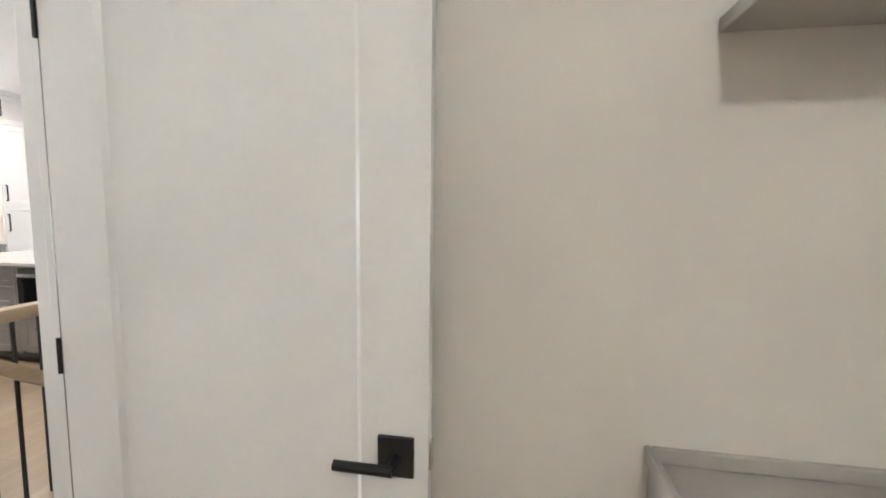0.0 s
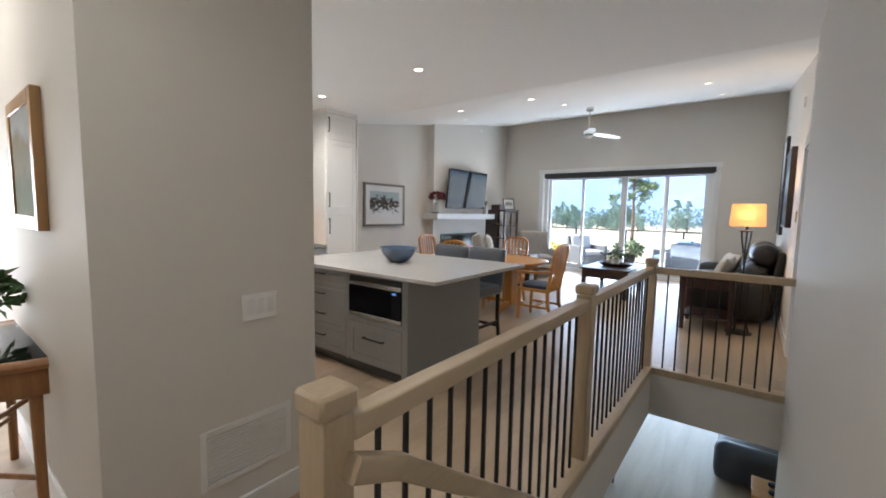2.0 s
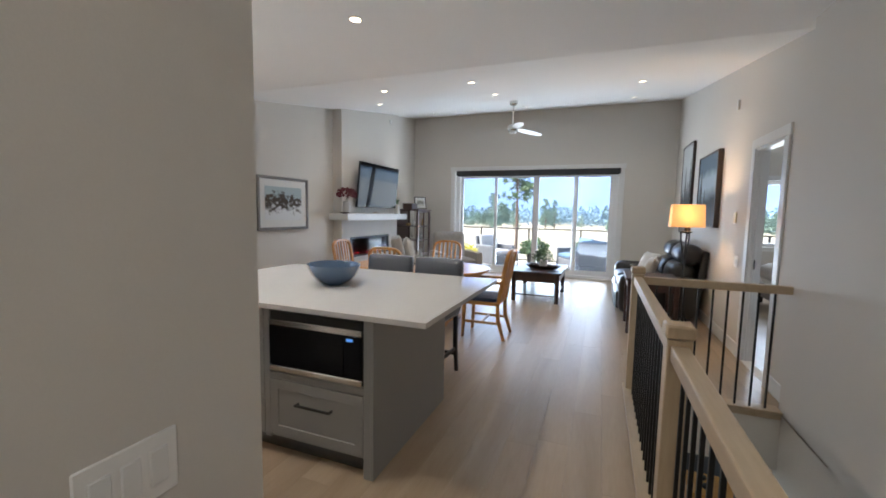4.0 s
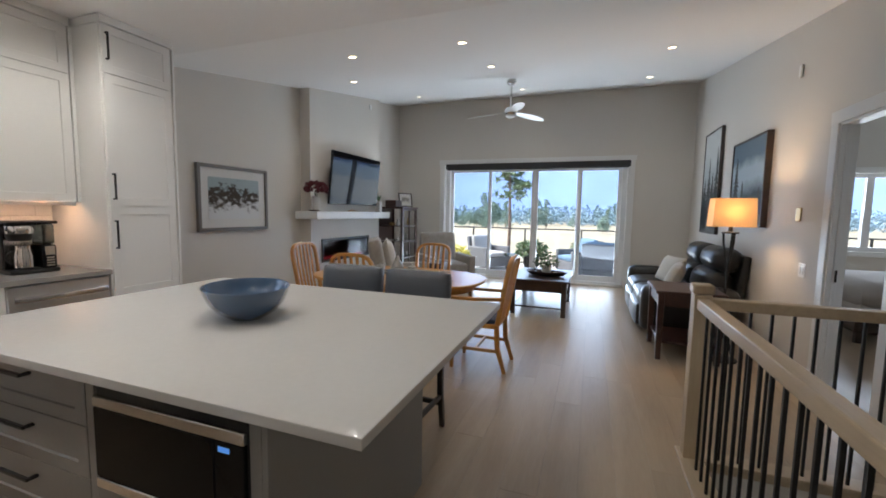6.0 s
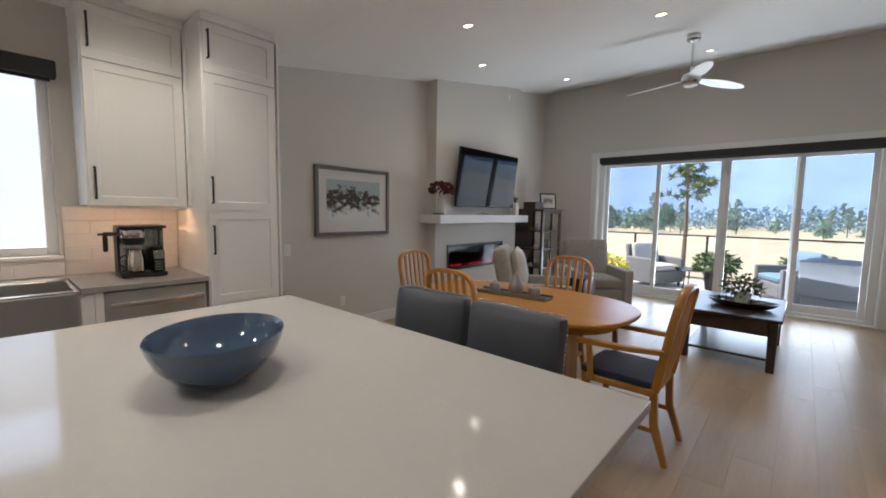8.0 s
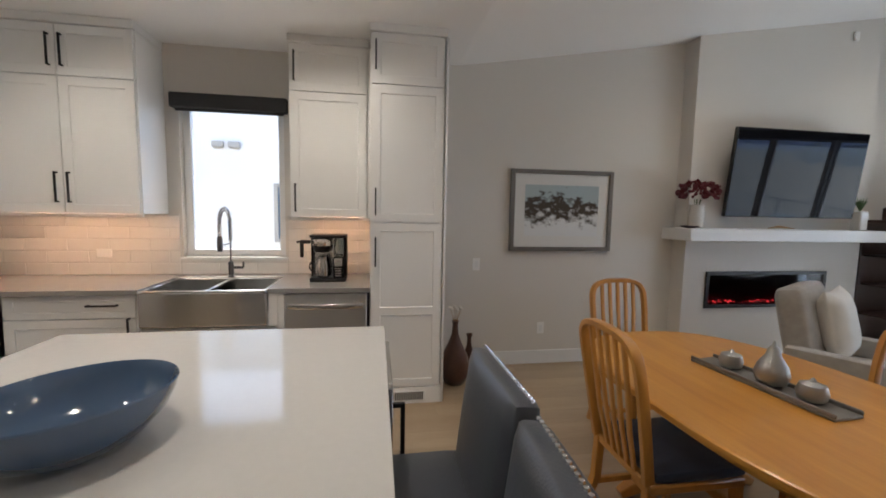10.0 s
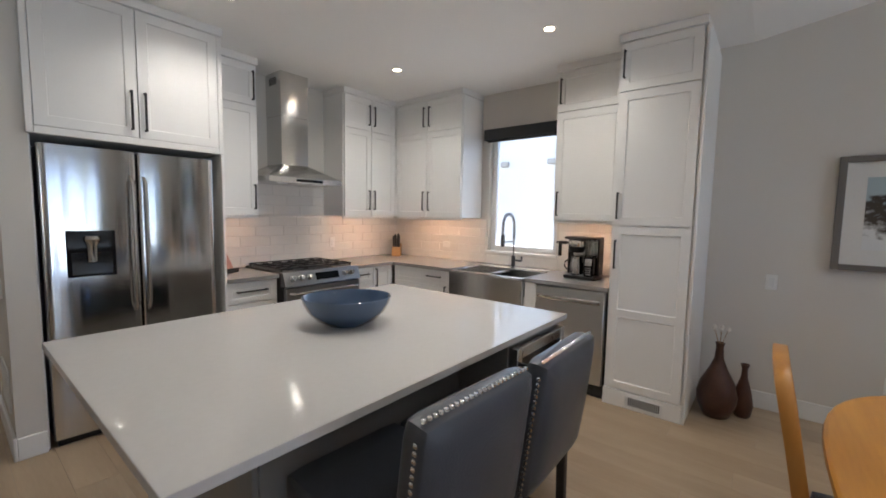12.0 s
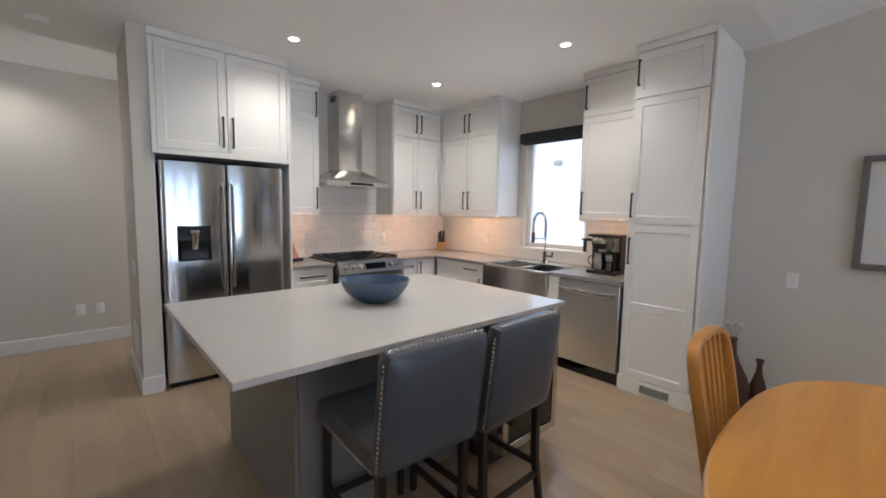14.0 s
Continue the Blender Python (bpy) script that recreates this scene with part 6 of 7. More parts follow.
part("leaves", leafy(190, 0.17, 0.20, 0.055, 3), M_LEAF, pp, "glossy green leaves", False)
for i in range(5):
    part("stem", sweep([(0, 0, 0.08), (0.06 * math.cos(i * 1.26), 0.06 * math.sin(i * 1.26), 0.22), (0.12 * math.cos(i * 1.26), 0.12 * math.sin(i * 1.26), 0.30)], 0.006, seg=5), M_LEAF, pp)
solo("glass_votive", lathe([(0.03, 0), (0.035, 0.004), (0.035, 0.06), (0.031, 0.06), (0.03, 0.008)], 16), M_CLEAR, "small glass candle holder in the dough bowl", "candle holder", (-3.37, 8.47, 0.545))

# ---- sofa, end table, floor lamp ----
so = thing("sofa", pose(-1.50, 8.50, 0) @ Matrix.Diagonal((1.07, 1, 1, 1)), "black leather reclining sofa against the wall", "sofa")
part("base", box(-0.42, 0.44, -0.78, 0.78, 0.05, 0.36, 0.03, 2), M_BLACKLEATHER, so)
for i, y in enumerate((-0.40, 0.40)):
    part("seat", cushion(-0.50, 0.22, y - 0.385, y + 0.385, 0.30, 0.50, 0.045, 8, 0.35), M_BLACKLEATHER, so)
    part("footrest", cushion(-0.53, -0.42, y - 0.385, y + 0.385, 0.08, 0.36, 0.02, 7, 0.4), M_BLACKLEATHER, so)
    part("lumbar", turn(cushion(-0.12, 0.12, y - 0.385, y + 0.385, 0.0, 0.34, 0.05, 8, 0.45), pose(0.22, 0, 0.46, 0, 14)), M_BLACKLEATHER, so)
    part("headrest", turn(cushion(-0.12, 0.12, y - 0.385, y + 0.385, 0.0, 0.30, 0.05, 8, 0.5), pose(0.32, 0, 0.76, 0, 10)), M_BLACKLEATHER, so)
for sy in (-1, 1):
    part("arm", cushion(-0.50, 0.42, sy * 0.92 - 0.13, sy * 0.92 + 0.13, 0.06, 0.63, 0.02, 8, 0.45), M_BLACKLEATHER, so)
part("back_shell", turn(box(-0.03, 0.05, -0.78, 0.78, 0.0, 0.92, 0.03, 2), pose(0.40, 0, 0.06, 0, 6)), M_BLACKLEATHER, so)
for x, y, z, r in ((-1.56, 8.66, 0.66, 22), (-1.60, 8.14, 0.64, -10)):
    p_ = thing("throw_pillow", pose(x, y, z, 0, 24, r), "cream throw pillow on the black sofa", "pillow", "throw pillows")
    part("cover", pillow(0.44, 0.42, 0.16), M_CREAM, p_)
en = thing("end_table", (-1.67, 7.07, 0), "dark red-brown wood end table beside the sofa", "end table")
part("tabletop", box(-0.32, 0.28, -0.34, 0.34, 0.655, 0.685, 0.006), M_REDWOOD, en)
part("apron", boxes((-0.285, 0.245, -0.31, -0.285, 0.53, 0.655), (-0.285, 0.245, 0.285, 0.31, 0.53, 0.655), (-0.285, -0.26, -0.285, 0.285, 0.53, 0.655), (0.22, 0.245, -0.285, 0.285, 0.53, 0.655)), M_REDWOOD, en)
for x in (-0.27, 0.23):
    for y in (-0.30, 0.30):
        part("leg", sweep([(x, y, 0.656), (x, y, 0)], 0.06, 0.06, square=True, taper=(1, 0.8)), M_REDWOOD, en)
part("shelf", box(-0.27, 0.23, -0.30, 0.30, 0.16, 0.185, 0.004), M_REDWOOD, en)
lp = thing("floor_lamp", (-1.35, 7.0, 0), "black iron floor lamp with a lit rectangular linen shade", "floor lamp")
part("base", lathe([(0.14, 0), (0.14, 0.012), (0.12, 0.018), (0.01, 0.022)], 28), M_BLACK, lp)
for i in range(3):
    a = i * 2.094
    pts = [((0.075 + 0.02 * math.cos(3.14 * t) - 0.075 * math.sin(math.pi * min(1, t / 0.95))) * math.cos(a + t * 0.6), (0.075 + 0.02 * math.cos(3.14 * t) - 0.075 * math.sin(math.pi * min(1, t / 0.95))) * math.sin(a + t * 0.6), 0.015 + 1.24 * t) for t in (k / 12 for k in range(13))]
    part("rod", sweep(pts, 0.020, seg=8), M_BLACK, lp)
part("socket", lathe([(0.07, 1.25), (0.075, 1.262), (0.02, 1.27), (0.016, 1.34)], 16), M_BLACK, lp)
_sh = bmesh.new()
rings(_sh, [[(-0.178, -0.11, 1.315), (0.178, -0.11, 1.315), (0.178, 0.11, 1.315), (-0.178, 0.11, 1.315)], [(-0.165, -0.10, 1.585), (0.165, -0.10, 1.585), (0.165, 0.10, 1.585), (-0.165, 0.10, 1.585)]], caps=False)
bmesh.ops.solidify(_sh, geom=_sh.faces[:], thickness=0.004)
part("shade", _sh, M_SHADE, lp, "warm lit linen shade")
_bl = bpy.data.lights.new("lamp_bulb", "POINT")
_bl.energy, _bl.color, _bl.shadow_soft_size = 4.0, (1.0, 0.66, 0.36), 0.05
new("lamp_bulb", _bl).location = (-1.35, 7.0, 1.47)

# wall plates


def plate(name, m, w, h, rockers, label, category):
    p = thing(name, m, label, category)
    part("cover", box(-w / 2, w / 2, -0.006, 0, -h / 2, h / 2, 0.003), M_PLASTIC, p)
    for i in range(rockers):
        x = (i - (rockers - 1) / 2) * 0.046
        part("rocker", box(x - 0.016, x + 0.016, -0.010, -0.005, -0.033, 0.033, 0.002), M_TRIM, p)
    return p


plate("light_switch", pose(-3.035, 1.783, 0.985, 0, 0, 90), 0.163, 0.118, 3, "white three-gang rocker light switch", "light switch")
plate("light_switch", pose(X0, 5.415, 1.00, 0, 0, 90), 0.072, 0.118, 1, "white single rocker light switch", "light switch")
plate("light_switch", pose(XN, 6.60, 0.97, 0, 0, -90), 0.11, 0.118, 2, "white double rocker light switch", "light switch")
plate("wall_outlet", pose(X0, 6.09, 0.36, 0, 0, 90), 0.072, 0.115, 1, "white outlet on the painted wall", "outlet")
plate("wall_outlet", pose(-2.68, Y0, 0.37, 0, 0, 180), 0.072, 0.115, 1, "white outlet on the painted wall", "outlet")
plate("wall_outlet", pose(-2.84, Y0, 0.37, 0, 0, 180), 0.072, 0.115, 1, "white outlet on the painted wall", "outlet")
plate("wall_outlet", pose(-5.72, 1.372, 1.12, 0, 0, 180), 0.072, 0.115, 1, "white outlet in the tile backsplash", "outlet")
plate("wall_outlet", pose(X0 + 0.012, 2.25, 1.10, 0, 0, 90), 0.115, 0.072, 0, "white outlet in the tile backsplash", "outlet")
solo("thermostat", box(-0.012, 0, -0.045, 0.045, -0.06, 0.06, 0.006), M_BRASS, "brass-coloured thermostat on the wall", "thermostat", (XN, 6.74, 1.44))
rv = thing("return_air_grille", pose(-3.035, 1.72, 0.365, 0, 0, 90), "white return-air grille low on the wall", "grille")
part("frame", boxes((-0.205, -0.18, -0.008, 0, -0.13, 0.13), (0.18, 0.205, -0.008, 0, -0.13, 0.13), (-0.18, 0.18, -0.008, 0, -0.13, -0.105), (-0.18, 0.18, -0.008, 0, 0.105, 0.13)), M_TRIM, rv)
part("backing", box(-0.18, 0.18, -0.0015, 0, -0.105, 0.105, 0), M_TOE, rv)
for i in range(16):
    z = -0.10 + i * 0.0133
    part("slat", box(-0.18, 0.18, -0.007, -0.0015, z, z + 0.0095, 0), M_TRIM, rv)
solo("smoke_detector", lathe([(0.065, 0), (0.065, -0.02), (0.05, -0.036), (0.002, -0.038)], 24), M_PLASTIC, "round white smoke detector on the ceiling", "smoke detector", (-2.56, 1.69, FLAT))
solo("wall_sensor", box(-0.022, 0, -0.02, 0.02, -0.055, 0.055, 0.006), M_PLASTIC, "small white sensor high on the wall", "sensor", (XN, 6.93, 2.70))
solo("wall_sensor", box(0, 0.02, -0.03, 0.03, -0.045, 0.045, 0.006), M_PLASTIC, "small white sensor high on the chimney breast", "sensor", (-6.62, 9.26, 3.34))

# downlights
# the first two are assumed, out of view, added to brighten the hallway
DOWN = [(-2.2, 0.72), (-4.3, 0.72), (-4.04, 4.0), (-5.66, 4.05), (-5.61, 2.55), (-4.05, 2.63), (-4.98, 6.08), (-3.81, 6.08), (-5.81, 7.41), (-3.85, 7.37), (-1.90, 7.37), (-5.76, 9.59), (-3.86, 9.75), (-1.87, 9.57)]
SL = math.degrees(math.atan(SLOPE))
for x, y in DOWN:
    d = thing("downlight", pose(x, y, ceiling_z(y), SL if y > CREASE else 0), "small lit recessed ceiling downlight", "downlight", "ceiling downlights")
    part("trim", lathe([(0.036, -0.001), (0.052, -0.001), (0.052, -0.006), (0.040, -0.008), (0.036, -0.004)], 24), M_TRIM, d)
    part("lens", lathe([(0.036, -0.002), (0.036, -0.005), (0.002, -0.0055)], 20), M_LAMP, d, "glowing lens")
    s = bpy.data.lights.new("downlight_beam", "SPOT")
    s.energy, s.spot_size, s.spot_blend, s.color, s.shadow_soft_size = (6.0 if y < 1 else 9.8 if y < 5 else 5.5), radians(156 if y < 5 else 138), 0.8, (1.0, 0.94, 0.84), 0.05
    o = new("downlight_beam", s)
    o.location = (x, y, ceiling_z(y) - 0.02)

# ceiling fan
FZ = ceiling_z(8.55)
fan = thing("ceiling_fan", (-3.82, 8.55, FZ), "three-blade silver ceiling fan on a downrod", "ceiling fan")
part("canopy", lathe([(0.065, 0.02), (0.068, -0.05), (0.045, -0.075), (0.014, -0.08)], 24), M_STEELH, fan)
part("downrod", sweep([(0, 0, -0.07), (0, 0, -0.42)], 0.026, seg=12), M_STEELH, fan)
part("motor", lathe([(0.03, -0.40), (0.075, -0.415), (0.095, -0.45), (0.095, -0.49), (0.075, -0.515), (0.03, -0.52)], 28), M_CHROME, fan)
part("light_kit", lathe([(0.07, -0.518), (0.07, -0.535), (0.04, -0.55), (0.002, -0.553)], 24), M_PORCELAIN, fan)
for a in (52, -66, 174):
    b = bmesh.new()
    prof = [(0.08, 0.03), (0.16, 0.05), (0.32, 0.072), (0.50, 0.066), (0.63, 0.045), (0.68, 0.012)]
    rings(b, [[(r, -w, -0.47 + 0.22 * w - 0.06 * r), (r, w * 0.9, -0.47 - 0.22 * w - 0.06 * r), (r, w * 0.9, -0.463 - 0.22 * w - 0.06 * r), (r, -w, -0.463 + 0.22 * w - 0.06 * r)] for r, w in prof])
    part("blade", turn(b, pose(0, 0, 0, 0, 0, a)), M_GREYBLADE, fan)

# ---- hallway: console table, plant, painting ----
M_OILS = picture("mountain_painting", (0.35, 0.36, 0.36), (0.14, 0.17, 0.09), (0.22, 0.20, 0.13), 1.30, 1.92, 6, 1, 0.25)
framed("framed_painting", "small mountain painting in an oak frame in the hallway", pose(-3.91, 1.20, 1.60, 0, 0, 0), 0.62, 0.58, M_GOLDFRAME, M_OILS, 0.06, 0.0, 0.035)
con = thing("console_table", pose(-4.06, 1.19, 0), "rattan half-round console table with a glass top", "console table")
part("rim", sweep([(0.45 * math.cos(a), -0.02 - 0.36 * math.sin(a), 0.76) for a in (math.pi * i / 16 for i in range(17))], 0.05, 0.045, seg=10), M_RATTAN, con)
part("apron", sweep([(0.43 * math.cos(a), -0.02 - 0.34 * math.sin(a), 0.68) for a in (math.pi * i / 16 for i in range(17))], 0.02, 0.12, square=True), M_RATTAN, con)
_gt = bmesh.new()
rings(_gt, [[(0.43 * math.cos(a), -0.02 - 0.34 * math.sin(a), z) for a in (math.pi * i / 16 for i in range(17))] for z in (0.772, 0.78)])
part("glass_top", _gt, M_CLEAR, con)
for x, y in ((-0.40, -0.06), (0.40, -0.06), (0.0, -0.35)):
    part("leg", sweep([(x, y, 0.75), (x * 1.0, y, 0.4), (x * 1.06, y * 1.02, 0)], 0.045, seg=10, taper=(1.1, 0.9, 0.8)), M_RATTAN, con)
for a, b in (((-0.41, -0.06, 0.25), (0.0, -0.35, 0.25)), ((0.41, -0.06, 0.25), (0.0, -0.35, 0.25)), ((-0.40, -0.06, 0.62), (0.0, -0.345, 0.30)), ((0.40, -0.06, 0.62), (0.0, -0.345, 0.30))):
    part("brace", sweep([a, b], 0.024, seg=8), M_RATTAN, con)
hp = thing("potted_plant", (-4.31, 1.00, 0.781), "green leafy plant in a white pot on the console table", "plant")
part("pot", lathe([(0.06, 0), (0.07, 0.006), (0.085, 0.14), (0.078, 0.14), (0.068, 0.12)], 20), M_PORCELAIN, hp)
part("leaves", leafy(160, 0.16, 0.24, 0.09, 8), M_LEAF, hp, "", False)

# ---- utility room ----
shf = solo("wall_shelf", box(0.55, 1.598, 0.93, 1.234, 1.755, 1.785, 0.003), M_GREYUTIL, "grey laminate wall shelf in the utility room", "shelf")
ub = thing("utility_cabinet", (0, 0, 0), "grey laminate utility cabinet with a lipped top", "cabinet")
part("body", box(0.47, 1.598, 0.72, 1.23, 0.0, 0.86, 0.004), M_GREYUTIL, ub)
part("lip", boxes((0.46, 0.475, 0.71, 1.234, 0.86, 0.895), (0.475, 1.598, 1.219, 1.234, 0.86, 0.895), (0.475, 1.598, 0.71, 0.725, 0.86, 0.895)), M_GREYUTIL, ub)
_ul = bpy.data.lights.new("utility_lamp", "POINT")
_ul.energy, _ul.color, _ul.shadow_soft_size = 3.2, (0.92, 0.965, 1.0), 0.05
new("utility_lamp", _ul).location = (0.45, -1.15, 2.70)
ulf = solo("ceiling_lamp", lathe([(0.13, 0), (0.13, -0.02), (0.10, -0.05), (0.002, -0.06)], 28), M_LAMP, "round flush ceiling lamp of the utility room", "ceiling lamp", (0.45, -1.15, FLAT))

# ---- bedroom ----
bed = thing("bed", (1.25, 9.0, 0), "bed with a rumpled grey-beige duvet on a dark frame", "bed")
part("frame", boxes((-1.0, 0.98, -0.80, 0.80, 0.12, 0.34), bevel=0.02), M_DARKWOOD, bed)
part("mattress", cushion(-0.97, 0.97, -0.78, 0.78, 0.33, 0.56, 0.01, 6, 0.3), M_CREAM, bed)
part("duvet", cushion(-1.02, 0.5, -0.85, 0.85, 0.40, 0.68, 0.04, 10, 0.5), M_BED, bed)
part("headboard", box(0.98, 1.05, -0.85, 0.85, 0.0, 1.1, 0.02), M_DARKWOOD, bed)
for y in (-0.25, 0.45):
    part("bed_pillow", cushion(0.52, 0.92, y - 0.32, y + 0.32, 0.56, 0.74, 0.04, 7, 0.5), M_CREAM, bed)
for x in (-0.95, 0.93):
    for y in (-0.75, 0.75):
        part("leg", box(x - 0.03, x + 0.03, y - 0.03, y + 0.03, 0, 0.13), M_DARKWOOD, bed)

# ---- level below ----
ls = thing("sofa", pose(-0.90, 8.95, LOW, 0, 0, 0), "grey-brown leather sofa on the level below", "sofa")
part("base", box(-0.62, 0.50, -0.55, 0.95, 0.04, 0.40, 0.05, 2), M_GREYLEATHER, ls)
part("seat", cushion(-0.60, 0.25, -0.33, 0.9, 0.36, 0.52, 0.04, 8, 0.4), M_GREYLEATHER, ls)
part("arm", cushion(-0.64, 0.50, -0.60, -0.32, 0.05, 0.64, 0.02, 8, 0.45), M_GREYLEATHER, ls)
part("backrest", turn(cushion(-0.14, 0.14, -0.55, 0.95, 0.0, 0.60, 0.05, 8, 0.5), pose(0.40, 0, 0.36, 0, 10)), M_GREYLEATHER, ls)
lt = thing("wooden_bench", (-2.95, 6.9, LOW), "red-brown wooden bench on the level below", "bench")
part("top", box(-0.22, 0.22, -0.45, 0.45, 0.42, 0.46, 0.01), M_REDWOOD, lt)
for x in (-0.18, 0.18):
    for y in (-0.40, 0.40):
        part("leg", box(x - 0.022, x + 0.022, y - 0.022, y + 0.022, 0, 0.42), M_REDWOOD, lt)
solo("black_basket", box(-0.13, 0.13, -0.13, 0.13, 0, 0.26, 0.03, 2), M_BLACK, "black basket on the wooden bench", "basket", (-2.98, 7.1, LOW + 0.46))
lcab = thing("low_cabinet", (-0.75, 7.45, LOW), "orange-brown wooden cabinet on the level below", "cabinet")
part("body", box(-0.30, 0.20, -0.24, 0.24, 0.04, 0.60, 0.004), M_HONEYZ, lcab)
part("top", box(-0.32, 0.22, -0.26, 0.26, 0.60, 0.63, 0.006), M_HONEY, lcab)
for y in (-0.10, 0.10):
    part("knob", lathe([(0.03, 0), (0.05, 0.02), (0.045, 0.05), (0.002, 0.06)], 14, at=(-0.10, y, 0.63)), M_BLACK, lcab, "round black knob")
part("plinth", box(-0.28, 0.18, -0.22, 0.22, 0.0, 0.04), M_TOE, lcab)

# ---- outside ----
deck = setting("deck", slab("z", -0.45, -0.10, -7.6, 3.6, Y1 + 0.25, 14.35), M_STUCCO, "raised deck outside the patio door", "deck")
for i in range(22):
    y = 11.16 + i * 0.145
    o = part("board", box(-7.6, 3.6, y, y + 0.139, -0.098, -0.075, 0), M_DECK, deck)
gr = thing("deck_railing", (0, 0, 0), "dark metal deck railing with glass panels", "railing")
part("top_rail", box(-7.6, 3.6, 14.24, 14.29, 0.95, 0.985, 0.004), M_BLACK, gr)
part("bottom_rail", box(-7.6, 3.6, 14.25, 14.28, -0.03, 0.0, 0.002), M_BLACK, gr)
for i in range(8):
    x = -7.5 + i * 1.55
    part("post", box(x - 0.022, x + 0.022, 14.243, 14.287, -0.10, 0.955, 0.002), M_BLACK, gr)
    if i < 7:
        g = part("glass_panel", box(x + 0.05, x + 1.50, 14.261, 14.269, 0.01, 0.93, 0), M_GLASS, gr)
        g.visible_shadow = False


def wicker_chair(m, label, cushion_m):
    """Deep wicker garden chair facing -y."""
    c = thing("garden_chair", m, label, "garden chair", "deck chairs")
    part("seat_box", box(-0.36, 0.36, -0.36, 0.34, 0.08, 0.34, 0.03, 2), M_WICKER, c)
    part("backrest", turn(box(-0.38, 0.38, -0.05, 0.05, 0.0, 0.58, 0.03, 2), pose(0, 0.33, 0.28, -10)), M_WICKER, c)
    for sx in (-1, 1):
        part("arm", box(sx * 0.40 - 0.05, sx * 0.40 + 0.05, -0.36, 0.36, 0.08, 0.60, 0.03, 2), M_WICKER, c)
        for y in (-0.31, 0.31):
            part("foot", box(sx * 0.37 - 0.02, sx * 0.37 + 0.02, y - 0.02, y + 0.02, 0, 0.09), M_BLACK, c)
    part("seat_cushion", cushion(-0.34, 0.34, -0.36, 0.27, 0.34, 0.46, 0.02, 6, 0.4), cushion_m, c)
    part("back_cushion", turn(cushion(-0.33, 0.33, -0.07, 0.07, 0.0, 0.46, 0.03, 6, 0.45), pose(0, 0.22, 0.44, -12)), cushion_m, c)
    return c


wicker_chair(pose(-5.15, 12.95, -0.075, 0, 0, 60), "grey wicker deck chair with pale cushions", M_OUTCUSHION)
wicker_chair(pose(-2.35, 12.0, -0.075, 0, 0, 172), "grey wicker deck chair with blue cushions", M_BLUECUSHION)
wicker_chair(pose(-2.9, 12.9, -0.075, 0, 0, -60), "grey wicker deck chair with blue cushions", M_BLUECUSHION)


def planter(x, y, r, h, leaf_m, seed, n, label):
    p = thing("deck_planter", (x, y, -0.075), label, "planter")
    part("pot", lathe([(r * 0.7, 0), (r * 0.75, 0.01), (r, h), (r * 0.94, h), (r * 0.9, h - 0.04)], 20), M_BLACK, p)
    part("leaves", leafy(n, r * 1.6, 0.42, 0.12, seed, h - 0.02), leaf_m, p, "", False)


M_YELLOW = mat("yellow_green_leaf", (0.50, 0.44, 0.05), 0.6, vary=0.3, scale=20)
planter(-4.05, 13.1, 0.22, 0.42, M_LEAF, 21, 420, "green planter on the deck")
planter(-5.75, 12.0, 0.20, 0.30, M_YELLOW, 22, 380, "yellow-green planter on the deck")
planter(-2.7, 13.7, 0.22, 0.42, M_LEAF, 23, 420, "green planter on the deck")
gt = thing("garden_table", (-4.35, 12.7, -0.075), "low round deck table with a glass top", "garden table")
part("tabletop", lathe([(0.34, 0.42), (0.35, 0.43), (0.35, 0.445), (0.002, 0.446)], 32), M_CLEAR, gt)
for i in range(3):
    a = i * 2.094
    part("leg", sweep([(0.28 * math.cos(a), 0.28 * math.sin(a), 0.0), (0.24 * math.cos(a), 0.24 * math.sin(a), 0.42)], 0.025, seg=8), M_BLACK, gt)

# ground sheet, rising gently to the far fields
gbm = bmesh.new()
grng = random.Random(11)


def ground_z(x, y):
    d = math.hypot(x, y - 14)
    return LOW - 0.25 + 0.5 * noise.noise(Vector((x * 0.02, y * 0.02, 0))) * min(1, d / 40) 


xs = [-3000, -900, -400, -200, -120, -80, -50, -30, -20, -12, -6.95, 0, 3.3, 8, 14, 22, 34, 50, 80, 120, 200, 400, 900, 3000]
ys = [-900, -300, -100, -40, -15, -5, 0, 5, 11.15, 14, 18, 24, 32, 42, 56, 75, 100, 140, 200, 300, 500, 900, 3000]
vv = [[gbm.verts.new((x, y, ground_z(x, y) if math.hypot(x, y) < 1500 else ground_z(0, 400))) for x in xs] for y in ys]
for j in range(len(ys) - 1):
    for i in range(len(xs) - 1):
        if -6.95 <= xs[i] < 3.3 and 0 <= ys[j] < 11.15:
            continue
        gbm.faces.new((vv[j][i], vv[j][i + 1], vv[j + 1][i + 1], vv[j + 1][i]))
gs = setting("ground", gbm, M_GRASS, "dry golden grassland", "ground")
gs.data.shade_smooth()


